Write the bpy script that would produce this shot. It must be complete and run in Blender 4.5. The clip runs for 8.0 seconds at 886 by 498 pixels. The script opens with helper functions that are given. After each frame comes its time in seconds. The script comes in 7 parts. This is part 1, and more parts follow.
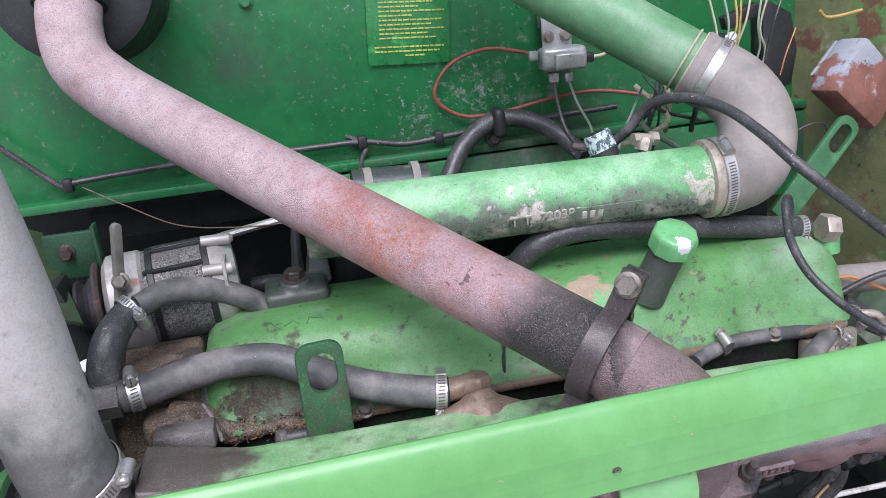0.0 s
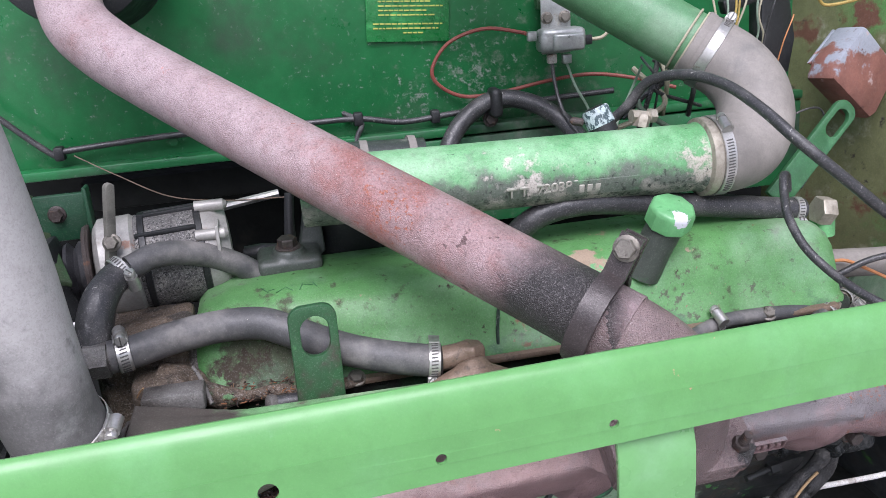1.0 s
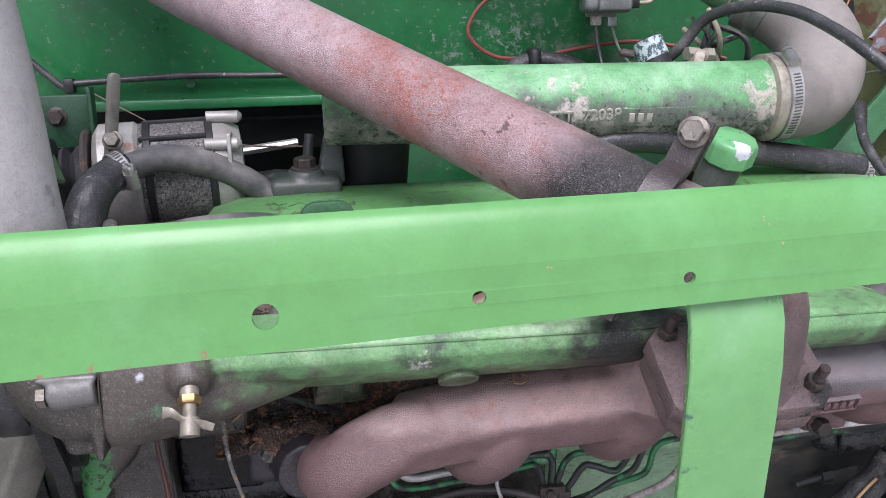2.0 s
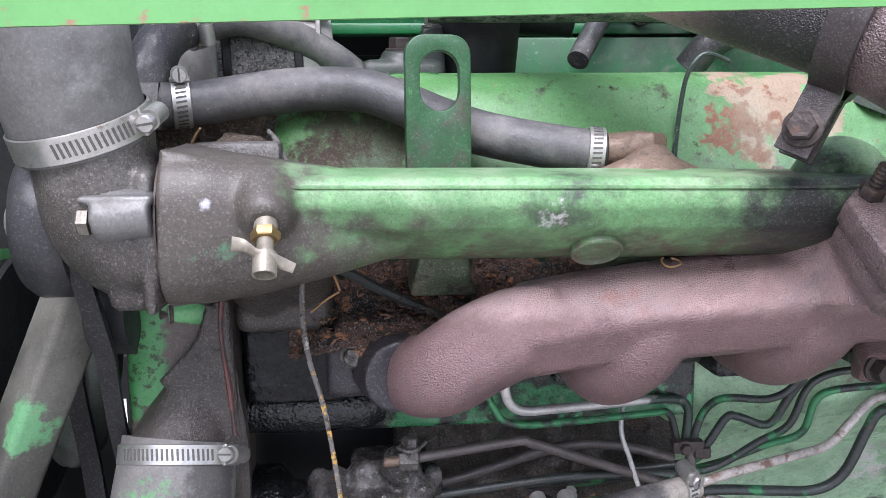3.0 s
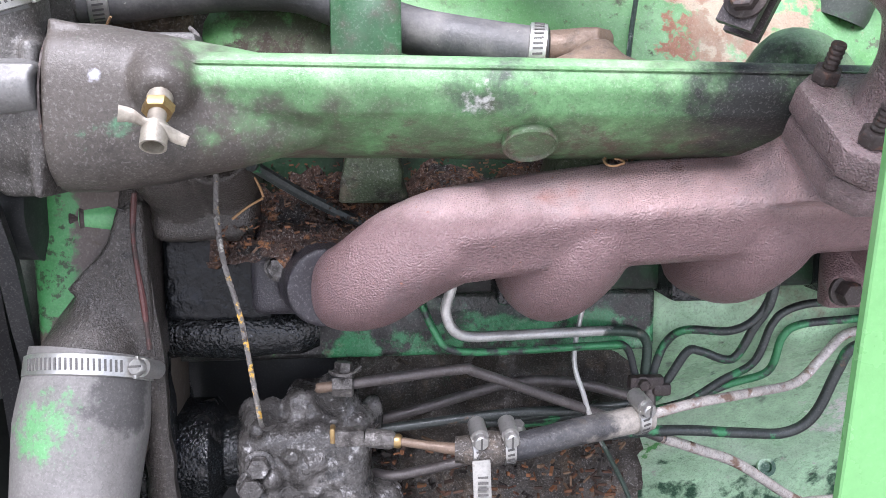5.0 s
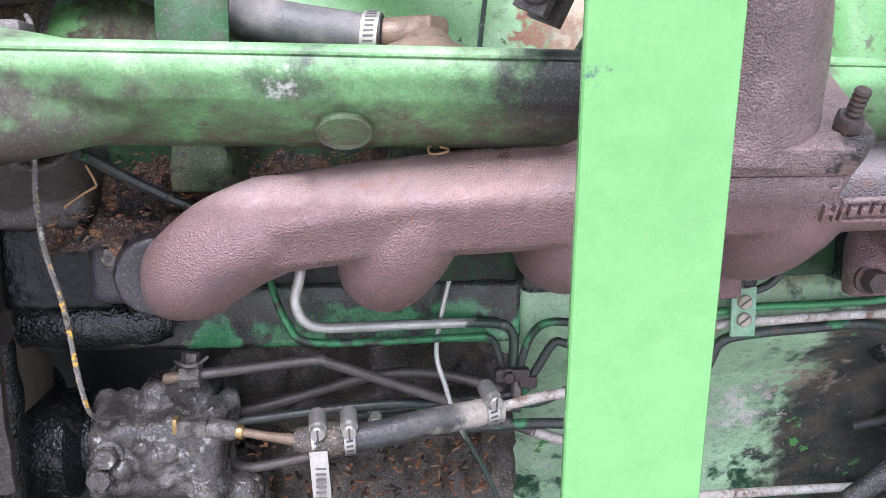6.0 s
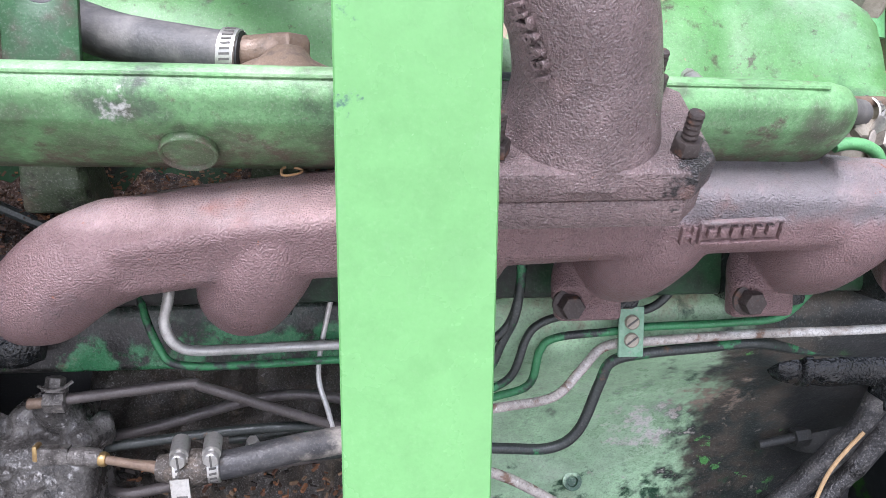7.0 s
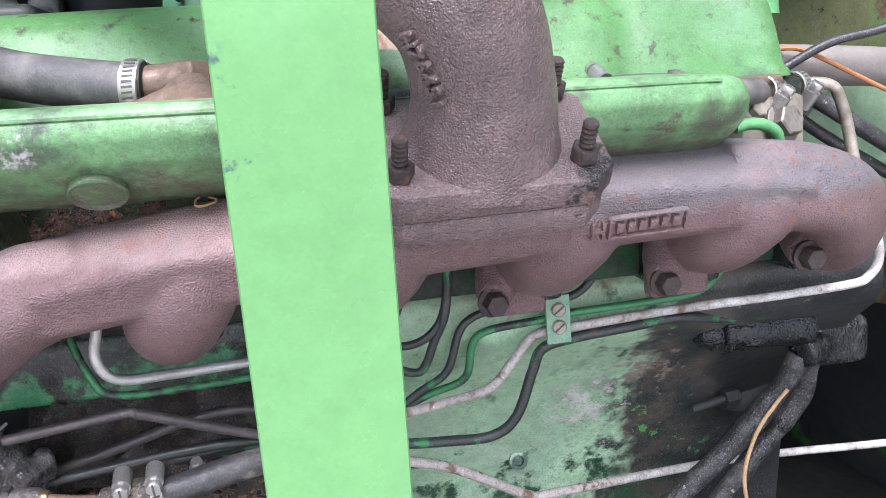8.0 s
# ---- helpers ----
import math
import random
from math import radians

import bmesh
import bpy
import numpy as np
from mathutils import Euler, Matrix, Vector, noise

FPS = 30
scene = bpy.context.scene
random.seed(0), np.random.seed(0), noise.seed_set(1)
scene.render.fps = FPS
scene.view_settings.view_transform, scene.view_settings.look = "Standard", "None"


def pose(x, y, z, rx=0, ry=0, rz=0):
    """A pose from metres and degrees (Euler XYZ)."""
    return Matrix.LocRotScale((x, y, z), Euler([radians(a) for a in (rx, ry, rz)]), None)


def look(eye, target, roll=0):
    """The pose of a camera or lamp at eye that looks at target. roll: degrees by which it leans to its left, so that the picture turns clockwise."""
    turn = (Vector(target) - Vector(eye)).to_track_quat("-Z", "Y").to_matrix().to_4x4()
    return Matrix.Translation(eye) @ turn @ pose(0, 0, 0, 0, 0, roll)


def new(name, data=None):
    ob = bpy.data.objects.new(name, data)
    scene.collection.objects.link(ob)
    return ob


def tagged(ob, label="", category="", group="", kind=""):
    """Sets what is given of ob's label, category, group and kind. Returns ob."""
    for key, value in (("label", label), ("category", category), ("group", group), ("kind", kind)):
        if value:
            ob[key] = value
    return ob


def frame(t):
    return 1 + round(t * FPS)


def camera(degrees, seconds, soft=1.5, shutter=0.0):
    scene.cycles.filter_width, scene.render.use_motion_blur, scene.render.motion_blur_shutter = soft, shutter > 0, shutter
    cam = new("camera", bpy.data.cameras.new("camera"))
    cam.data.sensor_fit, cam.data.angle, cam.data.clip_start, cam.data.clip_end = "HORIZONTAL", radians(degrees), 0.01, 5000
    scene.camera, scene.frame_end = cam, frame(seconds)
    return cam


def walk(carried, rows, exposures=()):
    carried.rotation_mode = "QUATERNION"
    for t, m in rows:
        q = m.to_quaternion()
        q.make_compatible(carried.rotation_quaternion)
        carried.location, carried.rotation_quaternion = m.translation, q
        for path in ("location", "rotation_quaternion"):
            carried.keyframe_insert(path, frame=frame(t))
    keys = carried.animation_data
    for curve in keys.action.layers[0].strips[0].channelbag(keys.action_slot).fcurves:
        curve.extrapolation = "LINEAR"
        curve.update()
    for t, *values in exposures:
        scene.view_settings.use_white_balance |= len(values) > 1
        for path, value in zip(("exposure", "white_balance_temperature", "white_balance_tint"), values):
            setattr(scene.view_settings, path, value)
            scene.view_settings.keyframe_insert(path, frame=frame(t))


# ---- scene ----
cam = camera(55.39, 8.0, 0.65)
ROWS = [
    (0, look((0.0191, -0.4739, 1.7906), (0.1729, 0.4590, 1.4647), -5.86)),
    (0.5, look((0.0144, -0.4768, 1.7725), (0.1812, 0.4542, 1.4477), -5.20)),
    (1, look((0.0066, -0.4781, 1.7510), (0.1750, 0.4542, 1.4310), -4.26)),
    (1.2, look((0.0033, -0.4705, 1.7310), (0.1717, 0.4630, 1.4143), -3.82)),
    (2.3, look((-0.0192, -0.3958, 1.5111), (0.1333, 0.5728, 1.3146), -0.58)),
    (2.5, look((-0.0281, -0.3675, 1.4692), (0.1122, 0.6072, 1.2954), -0.54)),
    (3, look((-0.0447, -0.3180, 1.3913), (0.0511, 0.6659, 1.2396), -0.60)),
    (3.5, look((-0.0596, -0.2887, 1.3560), (0.0208, 0.6966, 1.2048), -0.62)),
    (4, look((-0.0600, -0.2807, 1.3277), (0.0429, 0.7036, 1.1838), -0.47)),
    (4.2, look((-0.0528, -0.2846, 1.3187), (0.0519, 0.7013, 1.1883), -0.52)),
    (5.5, look((0.0695, -0.2959, 1.3134), (0.1431, 0.6897, 1.1611), -0.25)),
    (6, look((0.1305, -0.2994, 1.3085), (0.2081, 0.6866, 1.1608), -0.22)),
    (6.5, look((0.1785, -0.2942, 1.3076), (0.2712, 0.6914, 1.1667), -0.53)),
    (7, look((0.2136, -0.2932, 1.3157), (0.3095, 0.6926, 1.1777), -0.15)),
    (7.5, look((0.2435, -0.2939, 1.3205), (0.3442, 0.6898, 1.1719), -0.60)),
    (8, look((0.2321, -0.3030, 1.3443), (0.3869, 0.6690, 1.1674), -4.46)),
]
EXPOSURES = [(0, 0.54, 6010, 20), (2.5, 0.47, 6150, 21), (3.0, 0.94, 6010, 20), (3.5, 1.32, 6010, 20), (5.5, 1.37, 6010, 20), (8, 1.18, 6010, 20)]
walk(cam, ROWS, EXPOSURES)

# ---- light ----
world = bpy.data.worlds.new("overcast_sky")
scene.world = world
world.use_nodes = True
wn, wl = world.node_tree.nodes, world.node_tree.links
sky = wn.new("ShaderNodeTexSky")
sky.sky_type, sky.sun_disc = "NISHITA", False
sky.sun_elevation, sky.sun_rotation = radians(53), radians(193)
grey = wn.new("ShaderNodeHueSaturation")
grey.inputs["Saturation"].default_value = 0.4
wl.new(sky.outputs[0], grey.inputs["Color"])
wl.new(grey.outputs[0], wn["Background"].inputs["Color"])
wn["Background"].inputs["Strength"].default_value = 0.14

sun = new("sun", bpy.data.lights.new("sun", "SUN"))
sun.data.energy, sun.data.angle, sun.data.color = 3.2, radians(42), (1.0, 0.985, 0.97)
sun.matrix_world = look((-0.55, -2.35, 3.2), (0, 0, 0))

# ---- materials ----
AX = {"x": 0, "y": 1, "z": 2}


def mat(name, col, layers=(), rough=0.5, metal=0.0, bumps=((60, 0.00084),), var=0.18, varscale=25.0, coat=0.0, grit=0.12, gscale=480, spec=0.5):
    """layers: (colour, roughness, scale, lo, hi, grad); grad: (axis, a, b, w) or (place, radius, w) or None."""
    m = bpy.data.materials.new(name)
    m.use_nodes = True
    n, l = m.node_tree.nodes, m.node_tree.links
    bsdf = n["Principled BSDF"]
    bsdf.inputs["Metallic"].default_value = metal
    bsdf.inputs["Coat Weight"].default_value = coat
    bsdf.inputs["Specular IOR Level"].default_value = spec
    geo = n.new("ShaderNodeNewGeometry")
    pos = geo.outputs["Position"]

    def noise_at(scale, detail=6.0, rough_=0.6):
        t = n.new("ShaderNodeTexNoise")
        t.inputs["Scale"].default_value, t.inputs["Detail"].default_value, t.inputs["Roughness"].default_value = scale, detail, rough_
        l.new(pos, t.inputs["Vector"])
        return t.outputs["Fac"]

    def ranged(val, lo, hi, to0, to1, kind="SMOOTHSTEP"):
        r = n.new("ShaderNodeMapRange")
        r.interpolation_type = kind
        for k, v in zip(("From Min", "From Max", "To Min", "To Max"), (lo, hi, to0, to1)):
            r.inputs[k].default_value = v
        l.new(val, r.inputs["Value"])
        return r.outputs[0]

    def mixed(fac, a, b):
        x = n.new("ShaderNodeMix")
        x.data_type = "RGBA"
        l.new(fac, x.inputs["Factor"])
        for sock, v in ((x.inputs["A"], a), (x.inputs["B"], b)):
            if isinstance(v, tuple):
                sock.default_value = (*v, 1)
            else:
                l.new(v, sock)
        return x.outputs["Result"]

    def blended(kind, fac, a, b):
        x = n.new("ShaderNodeMix")
        x.data_type, x.blend_type = "RGBA", kind
        l.new(fac, x.inputs["Factor"])
        l.new(a, x.inputs["A"])
        x.inputs["B"].default_value = (*b, 1)
        return x.outputs["Result"]

    def summed(a, b):
        s = n.new("ShaderNodeMath")
        s.operation = "ADD"
        l.new(a, s.inputs[0])
        l.new(b, s.inputs[1])
        return s.outputs[0]

    def shade(f):
        return tuple(min(1.0, c * f) for c in col)

    out = mixed(ranged(noise_at(varscale), 0.3, 0.7, 0, 1), shade(1 - var), shade(1 + var))
    out = mixed(ranged(noise_at(varscale * 9, 3), 0.35, 0.65, 0, 0.35), out, shade(1 - 1.6 * var))
    rgh = ranged(noise_at(varscale * 2.3), 0.3, 0.7, max(0.03, rough - 0.08), min(1, rough + 0.08))
    for c, r_, scale, lo, hi, grad in layers:
        val = noise_at(scale, 9.0, 0.65)
        if grad and len(grad) == 4:
            sep = n.new("ShaderNodeSeparateXYZ")
            l.new(pos, sep.inputs[0])
            val = summed(val, ranged(sep.outputs[AX[grad[0]]], grad[1], grad[2], 0, grad[3], "LINEAR"))
        elif grad:
            d = n.new("ShaderNodeVectorMath")
            d.operation = "DISTANCE"
            d.inputs[1].default_value = grad[0]
            l.new(pos, d.inputs[0])
            val = summed(val, ranged(d.outputs["Value"], 0, grad[1], grad[2], 0, "LINEAR"))
        mask = ranged(val, lo, hi, 0, 1)
        out = mixed(mask, out, tuple(c))
        x = n.new("ShaderNodeMix")
        l.new(mask, x.inputs[0])
        l.new(rgh, x.inputs[2])
        x.inputs[3].default_value = r_
        rgh = x.outputs[0]
    if grit:
        out = blended("MULTIPLY", ranged(noise_at(55, 5, 0.7), 0.42, 0.68, 0, min(0.5, 0.15 + grit)), out, (0.6, 0.58, 0.56))
        out = blended("MULTIPLY", ranged(noise_at(gscale, 3, 0.7), 0.36, 0.52, min(0.95, grit * 1.9), 0), out, (0.42, 0.41, 0.40))
        out = blended("SCREEN", ranged(noise_at(gscale * 1.2, 3, 0.7), 0.52, 0.68, 0, min(0.9, grit * 1.2)), out, (0.30, 0.285, 0.27))
    l.new(out, bsdf.inputs["Base Color"])
    l.new(rgh, bsdf.inputs["Roughness"])
    last = None
    for scale, dist in bumps:
        b = n.new("ShaderNodeBump")
        b.inputs["Strength"].default_value, b.inputs["Distance"].default_value = 1.0, dist
        l.new(noise_at(scale, 4 if scale < 200 else 1.2, 0.5), b.inputs["Height"])
        if last:
            l.new(last, b.inputs["Normal"])
        last = b.outputs["Normal"]
    if last:
        l.new(last, bsdf.inputs["Normal"])
    return m


GRN, DRT, SOOT, DUST, RUST = (0.055, 0.33, 0.06), (0.10, 0.085, 0.065), (0.018, 0.017, 0.016), (0.36, 0.33, 0.28), (0.22, 0.085, 0.04)
M_RAIL = mat("bright_green_paint", (0.108, 0.300, 0.090), [((0.15, 0.37, 0.15), 0.4, 7, 0.48, 0.80, None), ((0.26, 0.17, 0.10), 0.7, 110, 0.74, 0.82, ("z", 1.436, 1.424, 0.22)), ((0.17, 0.36, 0.20), 0.5, 26, 0.66, 0.82, None), ((0.42, 0.27, 0.16), 0.7, 70, 0.72, 0.76, ((0.25, 0.01, 1.486), 0.08, 0.10)), ((0.62, 0.66, 0.52), 0.6, 140, 0.755, 0.775, None), ((0.36, 0.22, 0.12), 0.7, 90, 0.765, 0.785, None), ((0.07, 0.12, 0.06), 0.6, 75, 0.77, 0.79, None)], 0.36, bumps=((7, 0.003), (560, 4.1e-05)), var=0.06, varscale=8, grit=0.03)
M_POST = mat("bright_green_post_paint", (0.128, 0.318, 0.112), [((0.21, 0.39, 0.22), 0.4, 8, 0.50, 0.85, None), ((0.045, 0.11, 0.08), 0.6, 150, 0.70, 0.82, ((0.2040, -0.002, 1.362), 0.022, 0.30)), ((0.045, 0.11, 0.08), 0.6, 190, 0.72, 0.84, ((0.2040, 0.002, 1.322), 0.016, 0.32)), ((0.12, 0.26, 0.15), 0.5, 14, 0.66, 0.95, ("x", 0.235, 0.205, 0.10)), ((0.62, 0.66, 0.52), 0.6, 170, 0.765, 0.785, None), ((0.10, 0.20, 0.10), 0.6, 110, 0.76, 0.80, None)], 0.28, bumps=((6, 0.003), (560, 4.1e-05)), var=0.05, varscale=7, grit=0.03)
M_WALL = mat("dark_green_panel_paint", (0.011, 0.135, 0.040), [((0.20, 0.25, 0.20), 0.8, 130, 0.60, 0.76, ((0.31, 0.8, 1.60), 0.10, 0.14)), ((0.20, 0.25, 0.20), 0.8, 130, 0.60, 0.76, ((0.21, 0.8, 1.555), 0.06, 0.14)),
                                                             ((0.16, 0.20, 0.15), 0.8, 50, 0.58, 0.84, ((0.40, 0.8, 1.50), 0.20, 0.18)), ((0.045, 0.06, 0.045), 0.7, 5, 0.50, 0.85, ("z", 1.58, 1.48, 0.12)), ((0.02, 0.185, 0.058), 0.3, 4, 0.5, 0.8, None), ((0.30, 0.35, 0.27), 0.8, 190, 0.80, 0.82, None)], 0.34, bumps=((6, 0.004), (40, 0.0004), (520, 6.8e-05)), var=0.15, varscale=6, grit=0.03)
# wear, dirt and rust; the z layers also paint a sky-lit top and shaded skirt
M_COVER = mat("worn_green_cover_with_shading", (0.084, 0.235, 0.070), [((0.050, 0.060, 0.030), 0.8, 40, 0.56, 0.70, ((-0.045, 0.338, 1.372), 0.085, 0.34)), ((0.040, 0.030, 0.020), 0.9, 90, 0.60, 0.72, ((-0.06, 0.338, 1.350), 0.065, 0.34)), ((0.19, 0.35, 0.20), 0.5, 7, 0.52, 0.84, ("z", 1.39, 1.43, 0.05)), ((0.31, 0.235, 0.165), 0.8, 26, 0.66, 0.72, ((0.300, 0.370, 1.400), 0.080, 0.42)), ((0.20, 0.095, 0.055), 0.8, 60, 0.68, 0.76, ((0.275, 0.355, 1.380), 0.070, 0.32)), ((0.12, 0.34, 0.13), 0.4, 24, 0.74, 0.78, ((0.33, 0.375, 1.41), 0.04, 0.32)),
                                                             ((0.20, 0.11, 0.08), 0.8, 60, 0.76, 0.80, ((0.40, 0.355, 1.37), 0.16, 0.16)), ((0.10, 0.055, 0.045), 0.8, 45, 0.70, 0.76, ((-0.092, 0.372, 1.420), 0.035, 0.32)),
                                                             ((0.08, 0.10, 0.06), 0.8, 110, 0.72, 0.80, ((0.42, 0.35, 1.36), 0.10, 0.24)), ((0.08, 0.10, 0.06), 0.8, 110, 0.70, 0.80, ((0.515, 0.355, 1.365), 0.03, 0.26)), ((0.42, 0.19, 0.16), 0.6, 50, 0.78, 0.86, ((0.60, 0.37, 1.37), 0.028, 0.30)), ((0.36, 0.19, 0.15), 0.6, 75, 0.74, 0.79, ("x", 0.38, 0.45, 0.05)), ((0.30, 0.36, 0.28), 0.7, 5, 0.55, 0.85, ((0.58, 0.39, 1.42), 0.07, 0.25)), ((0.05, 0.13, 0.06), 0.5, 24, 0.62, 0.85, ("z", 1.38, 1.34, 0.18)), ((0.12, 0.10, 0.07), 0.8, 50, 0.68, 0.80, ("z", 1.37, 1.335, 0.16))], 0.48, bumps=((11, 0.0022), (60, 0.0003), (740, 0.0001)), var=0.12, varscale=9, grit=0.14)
# brown oil low down is stain; pale top and darker lower green paint in shading
M_WATER = mat("oily_green_paint_with_shading", (0.150, 0.33, 0.138), [((0.28, 0.41, 0.24), 0.45, 16, 0.52, 0.80, ("z", 1.325, 1.36, 0.16)), ((0.085, 0.13, 0.065), 0.5, 30, 0.54, 0.80, ("z", 1.342, 1.295, 0.28)), ((0.11, 0.09, 0.065), 0.6, 50, 0.60, 0.78, ("z", 1.325, 1.295, 0.20)), ((0.025, 0.027, 0.025), 0.5, 20, 0.66, 0.95, ((0.26, 0.21, 1.33), 0.13, 0.50)),
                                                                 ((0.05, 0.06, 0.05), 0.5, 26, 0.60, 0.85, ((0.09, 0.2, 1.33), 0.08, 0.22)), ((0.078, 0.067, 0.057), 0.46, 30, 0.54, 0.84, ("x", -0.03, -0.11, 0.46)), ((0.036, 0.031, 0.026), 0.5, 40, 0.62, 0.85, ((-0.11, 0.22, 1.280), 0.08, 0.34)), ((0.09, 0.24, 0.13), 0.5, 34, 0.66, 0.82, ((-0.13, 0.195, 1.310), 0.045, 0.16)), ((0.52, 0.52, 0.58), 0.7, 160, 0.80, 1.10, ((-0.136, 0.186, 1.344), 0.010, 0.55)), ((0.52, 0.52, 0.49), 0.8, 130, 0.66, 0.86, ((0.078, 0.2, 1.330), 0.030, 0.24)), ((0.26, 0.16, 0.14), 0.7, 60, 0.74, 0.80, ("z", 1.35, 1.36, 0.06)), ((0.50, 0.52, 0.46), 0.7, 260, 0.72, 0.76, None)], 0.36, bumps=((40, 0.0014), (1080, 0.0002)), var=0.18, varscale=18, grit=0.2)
# grime, plus a lighter top and darker underside that paint in overhead light
M_HOUSING = mat("grimy_shaded_cast_housing", (0.082, 0.074, 0.066), [((0.17, 0.165, 0.155), 0.5, 14, 0.50, 0.80, ("z", 1.31, 1.36, 0.1)), ((0.030, 0.026, 0.022), 0.6, 30, 0.56, 0.80, ("z", 1.34, 1.28, 0.20)), ((0.08, 0.20, 0.12), 0.5, 34, 0.68, 0.80, ("z", 1.33, 1.29, 0.08))], 0.40, bumps=((45, 0.0010), (900, 0.00045)), var=0.26, varscale=30, grit=0.30)
M_ALU = mat("dull_aluminium", (0.19, 0.187, 0.18), [((0.13, 0.12, 0.105), 0.7, 40, 0.52, 0.70, None)], 0.5, 0.4, bumps=((70, 0.00112), (560, 6.8e-05)), var=0.12)
# dusty browned top; the darker layer below z 1.27 paints in the front's shade
M_MANI = mat("heat_browned_iron_shaded_low", (0.37, 0.250, 0.242), [((0.40, 0.292, 0.284), 0.45, 9, 0.46, 0.78, ("x", 0.25, 0.0, 0.14)), ((0.20, 0.18, 0.187), 0.42, 12, 0.46, 0.74, ("x", 0.25, 0.43, 0.28)), ((0.33, 0.130, 0.095), 0.7, 18, 0.54, 0.80, None), ((0.205, 0.128, 0.127), 0.36, 40, 0.74, 1.26, ("z", 1.270, 1.248, 1.0)), ((0.13, 0.095, 0.10), 0.45, 16, 0.58, 0.80, None), ((0.32, 0.14, 0.09), 0.8, 140, 0.66, 0.74, ((0.59, 0.24, 1.285), 0.09, 0.14)), ((0.08, 0.062, 0.064), 0.5, 210, 0.64, 0.74, ((0.60, 0.23, 1.25), 0.14, 0.08)), ((0.55, 0.46, 0.44), 0.6, 280, 0.74, 0.77, None)], 0.33, bumps=((20, 0.0010), (760, 0.0018)), var=0.14, varscale=22, grit=0.12, gscale=520, spec=0.5)
M_ELBOW = mat("dark_rusted_cast_iron", (0.20, 0.142, 0.138), [((0.24, 0.115, 0.075), 0.7, 26, 0.56, 0.84, None), ((0.055, 0.044, 0.043), 0.40, 14, 0.52, 0.82, None), ((0.018, 0.016, 0.016), 0.35, 60, 0.66, 0.78, ((0.398, 0.145, 1.292), 0.035, 0.30)), ((0.40, 0.19, 0.11), 0.7, 330, 0.68, 0.76, None)], 0.34, bumps=((50, 0.0008), (780, 0.0017)), var=0.2, varscale=30, grit=0.24, gscale=460, spec=0.6)
M_PIPE = mat("rust_bloomed_exhaust_pipe", (0.34, 0.222, 0.222), [((0.45, 0.345, 0.355), 0.5, 9, 0.44, 0.84, ("x", 0.10, -0.16, 0.30)), ((0.30, 0.13, 0.115), 0.7, 22, 0.54, 0.86, ((0.09, 0.30, 1.54), 0.16, 0.24)), ((0.34, 0.12, 0.08), 0.8, 160, 0.66, 0.74, ((0.10, 0.29, 1.535), 0.075, 0.18)), ((0.12, 0.07, 0.07), 0.7, 75, 0.69, 0.73, ((0.17, 0.235, 1.50), 0.07, 0.14)), ((0.030, 0.026, 0.026), 0.4, 7, 0.60, 1.10, ((0.220, 0.177, 1.436), 0.12, 0.85)), ((0.05, 0.04, 0.04), 0.5, 60, 0.70, 0.80, ((0.12, 0.275, 1.485), 0.04, 0.20)), ((0.70, 0.22, 0.17), 0.8, 90, 0.90, 1.0, ((-0.108, 0.465, 1.668), 0.018, 0.6)), ((0.58, 0.50, 0.50), 0.7, 460, 0.66, 0.78, ("x", 0.20, 0.10, 0.05))], 0.36, bumps=((40, 0.0005), (980, 0.0014)), var=0.14, varscale=30, grit=0.30, gscale=480)
M_RUBBER = mat("dusty_black_rubber", (0.066, 0.066, 0.068), [((0.235, 0.222, 0.208), 0.8, 14, 0.42, 0.75, None), ((0.42, 0.40, 0.36), 0.9, 190, 0.68, 0.74, None)], 0.5, bumps=((30, 0.0008), (520, 0.0002)), var=0.2, varscale=30, grit=0.07)
M_RUBBERL = mat("greyed_dusty_rubber", (0.225, 0.205, 0.185), [((0.31, 0.285, 0.255), 0.9, 9, 0.48, 0.80, None), ((0.11, 0.108, 0.106), 0.6, 7, 0.52, 0.74, None), ((0.55, 0.52, 0.47), 0.9, 200, 0.72, 0.76, None)], 0.65, bumps=((30, 0.0006), (560, 0.0002)), var=0.12, grit=0.06)
M_FUELHOSE = mat("black_fuel_hose_dusty_at_one_end", (0.040, 0.040, 0.043), [((0.13, 0.125, 0.12), 0.7, 24, 0.48, 0.78, None), ((0.34, 0.31, 0.27), 0.9, 40, 0.62, 0.86, ("x", 0.150, 0.215, 0.40)), ((0.10, 0.085, 0.07), 0.8, 50, 0.56, 0.74, ("x", 0.125, 0.095, 0.20)), ((0.42, 0.40, 0.36), 0.9, 190, 0.68, 0.74, None)], 0.45, bumps=((30, 0.0008), (460, 0.00041)), var=0.2, varscale=30, grit=0.12)
M_STEEL = mat("zinc_plated_steel", (0.52, 0.51, 0.485), [((0.28, 0.24, 0.19), 0.6, 80, 0.58, 0.74, None)], 0.36, 0.8, bumps=((350, 8.8e-05),), var=0.1)
M_SLOT = mat("dark_perforation", (0.10, 0.096, 0.09), rough=0.7, bumps=())
M_BRASS = mat("tarnished_brass", (0.42, 0.29, 0.13), [((0.30, 0.20, 0.10), 0.6, 90, 0.5, 0.7, None)], 0.38, 0.8, bumps=((120, 0.00042),))
M_TIN = mat("dull_tinned_steel", (0.42, 0.38, 0.31), [((0.22, 0.19, 0.15), 0.7, 60, 0.5, 0.7, None)], 0.5, 0.5, bumps=((120, 0.00042),))
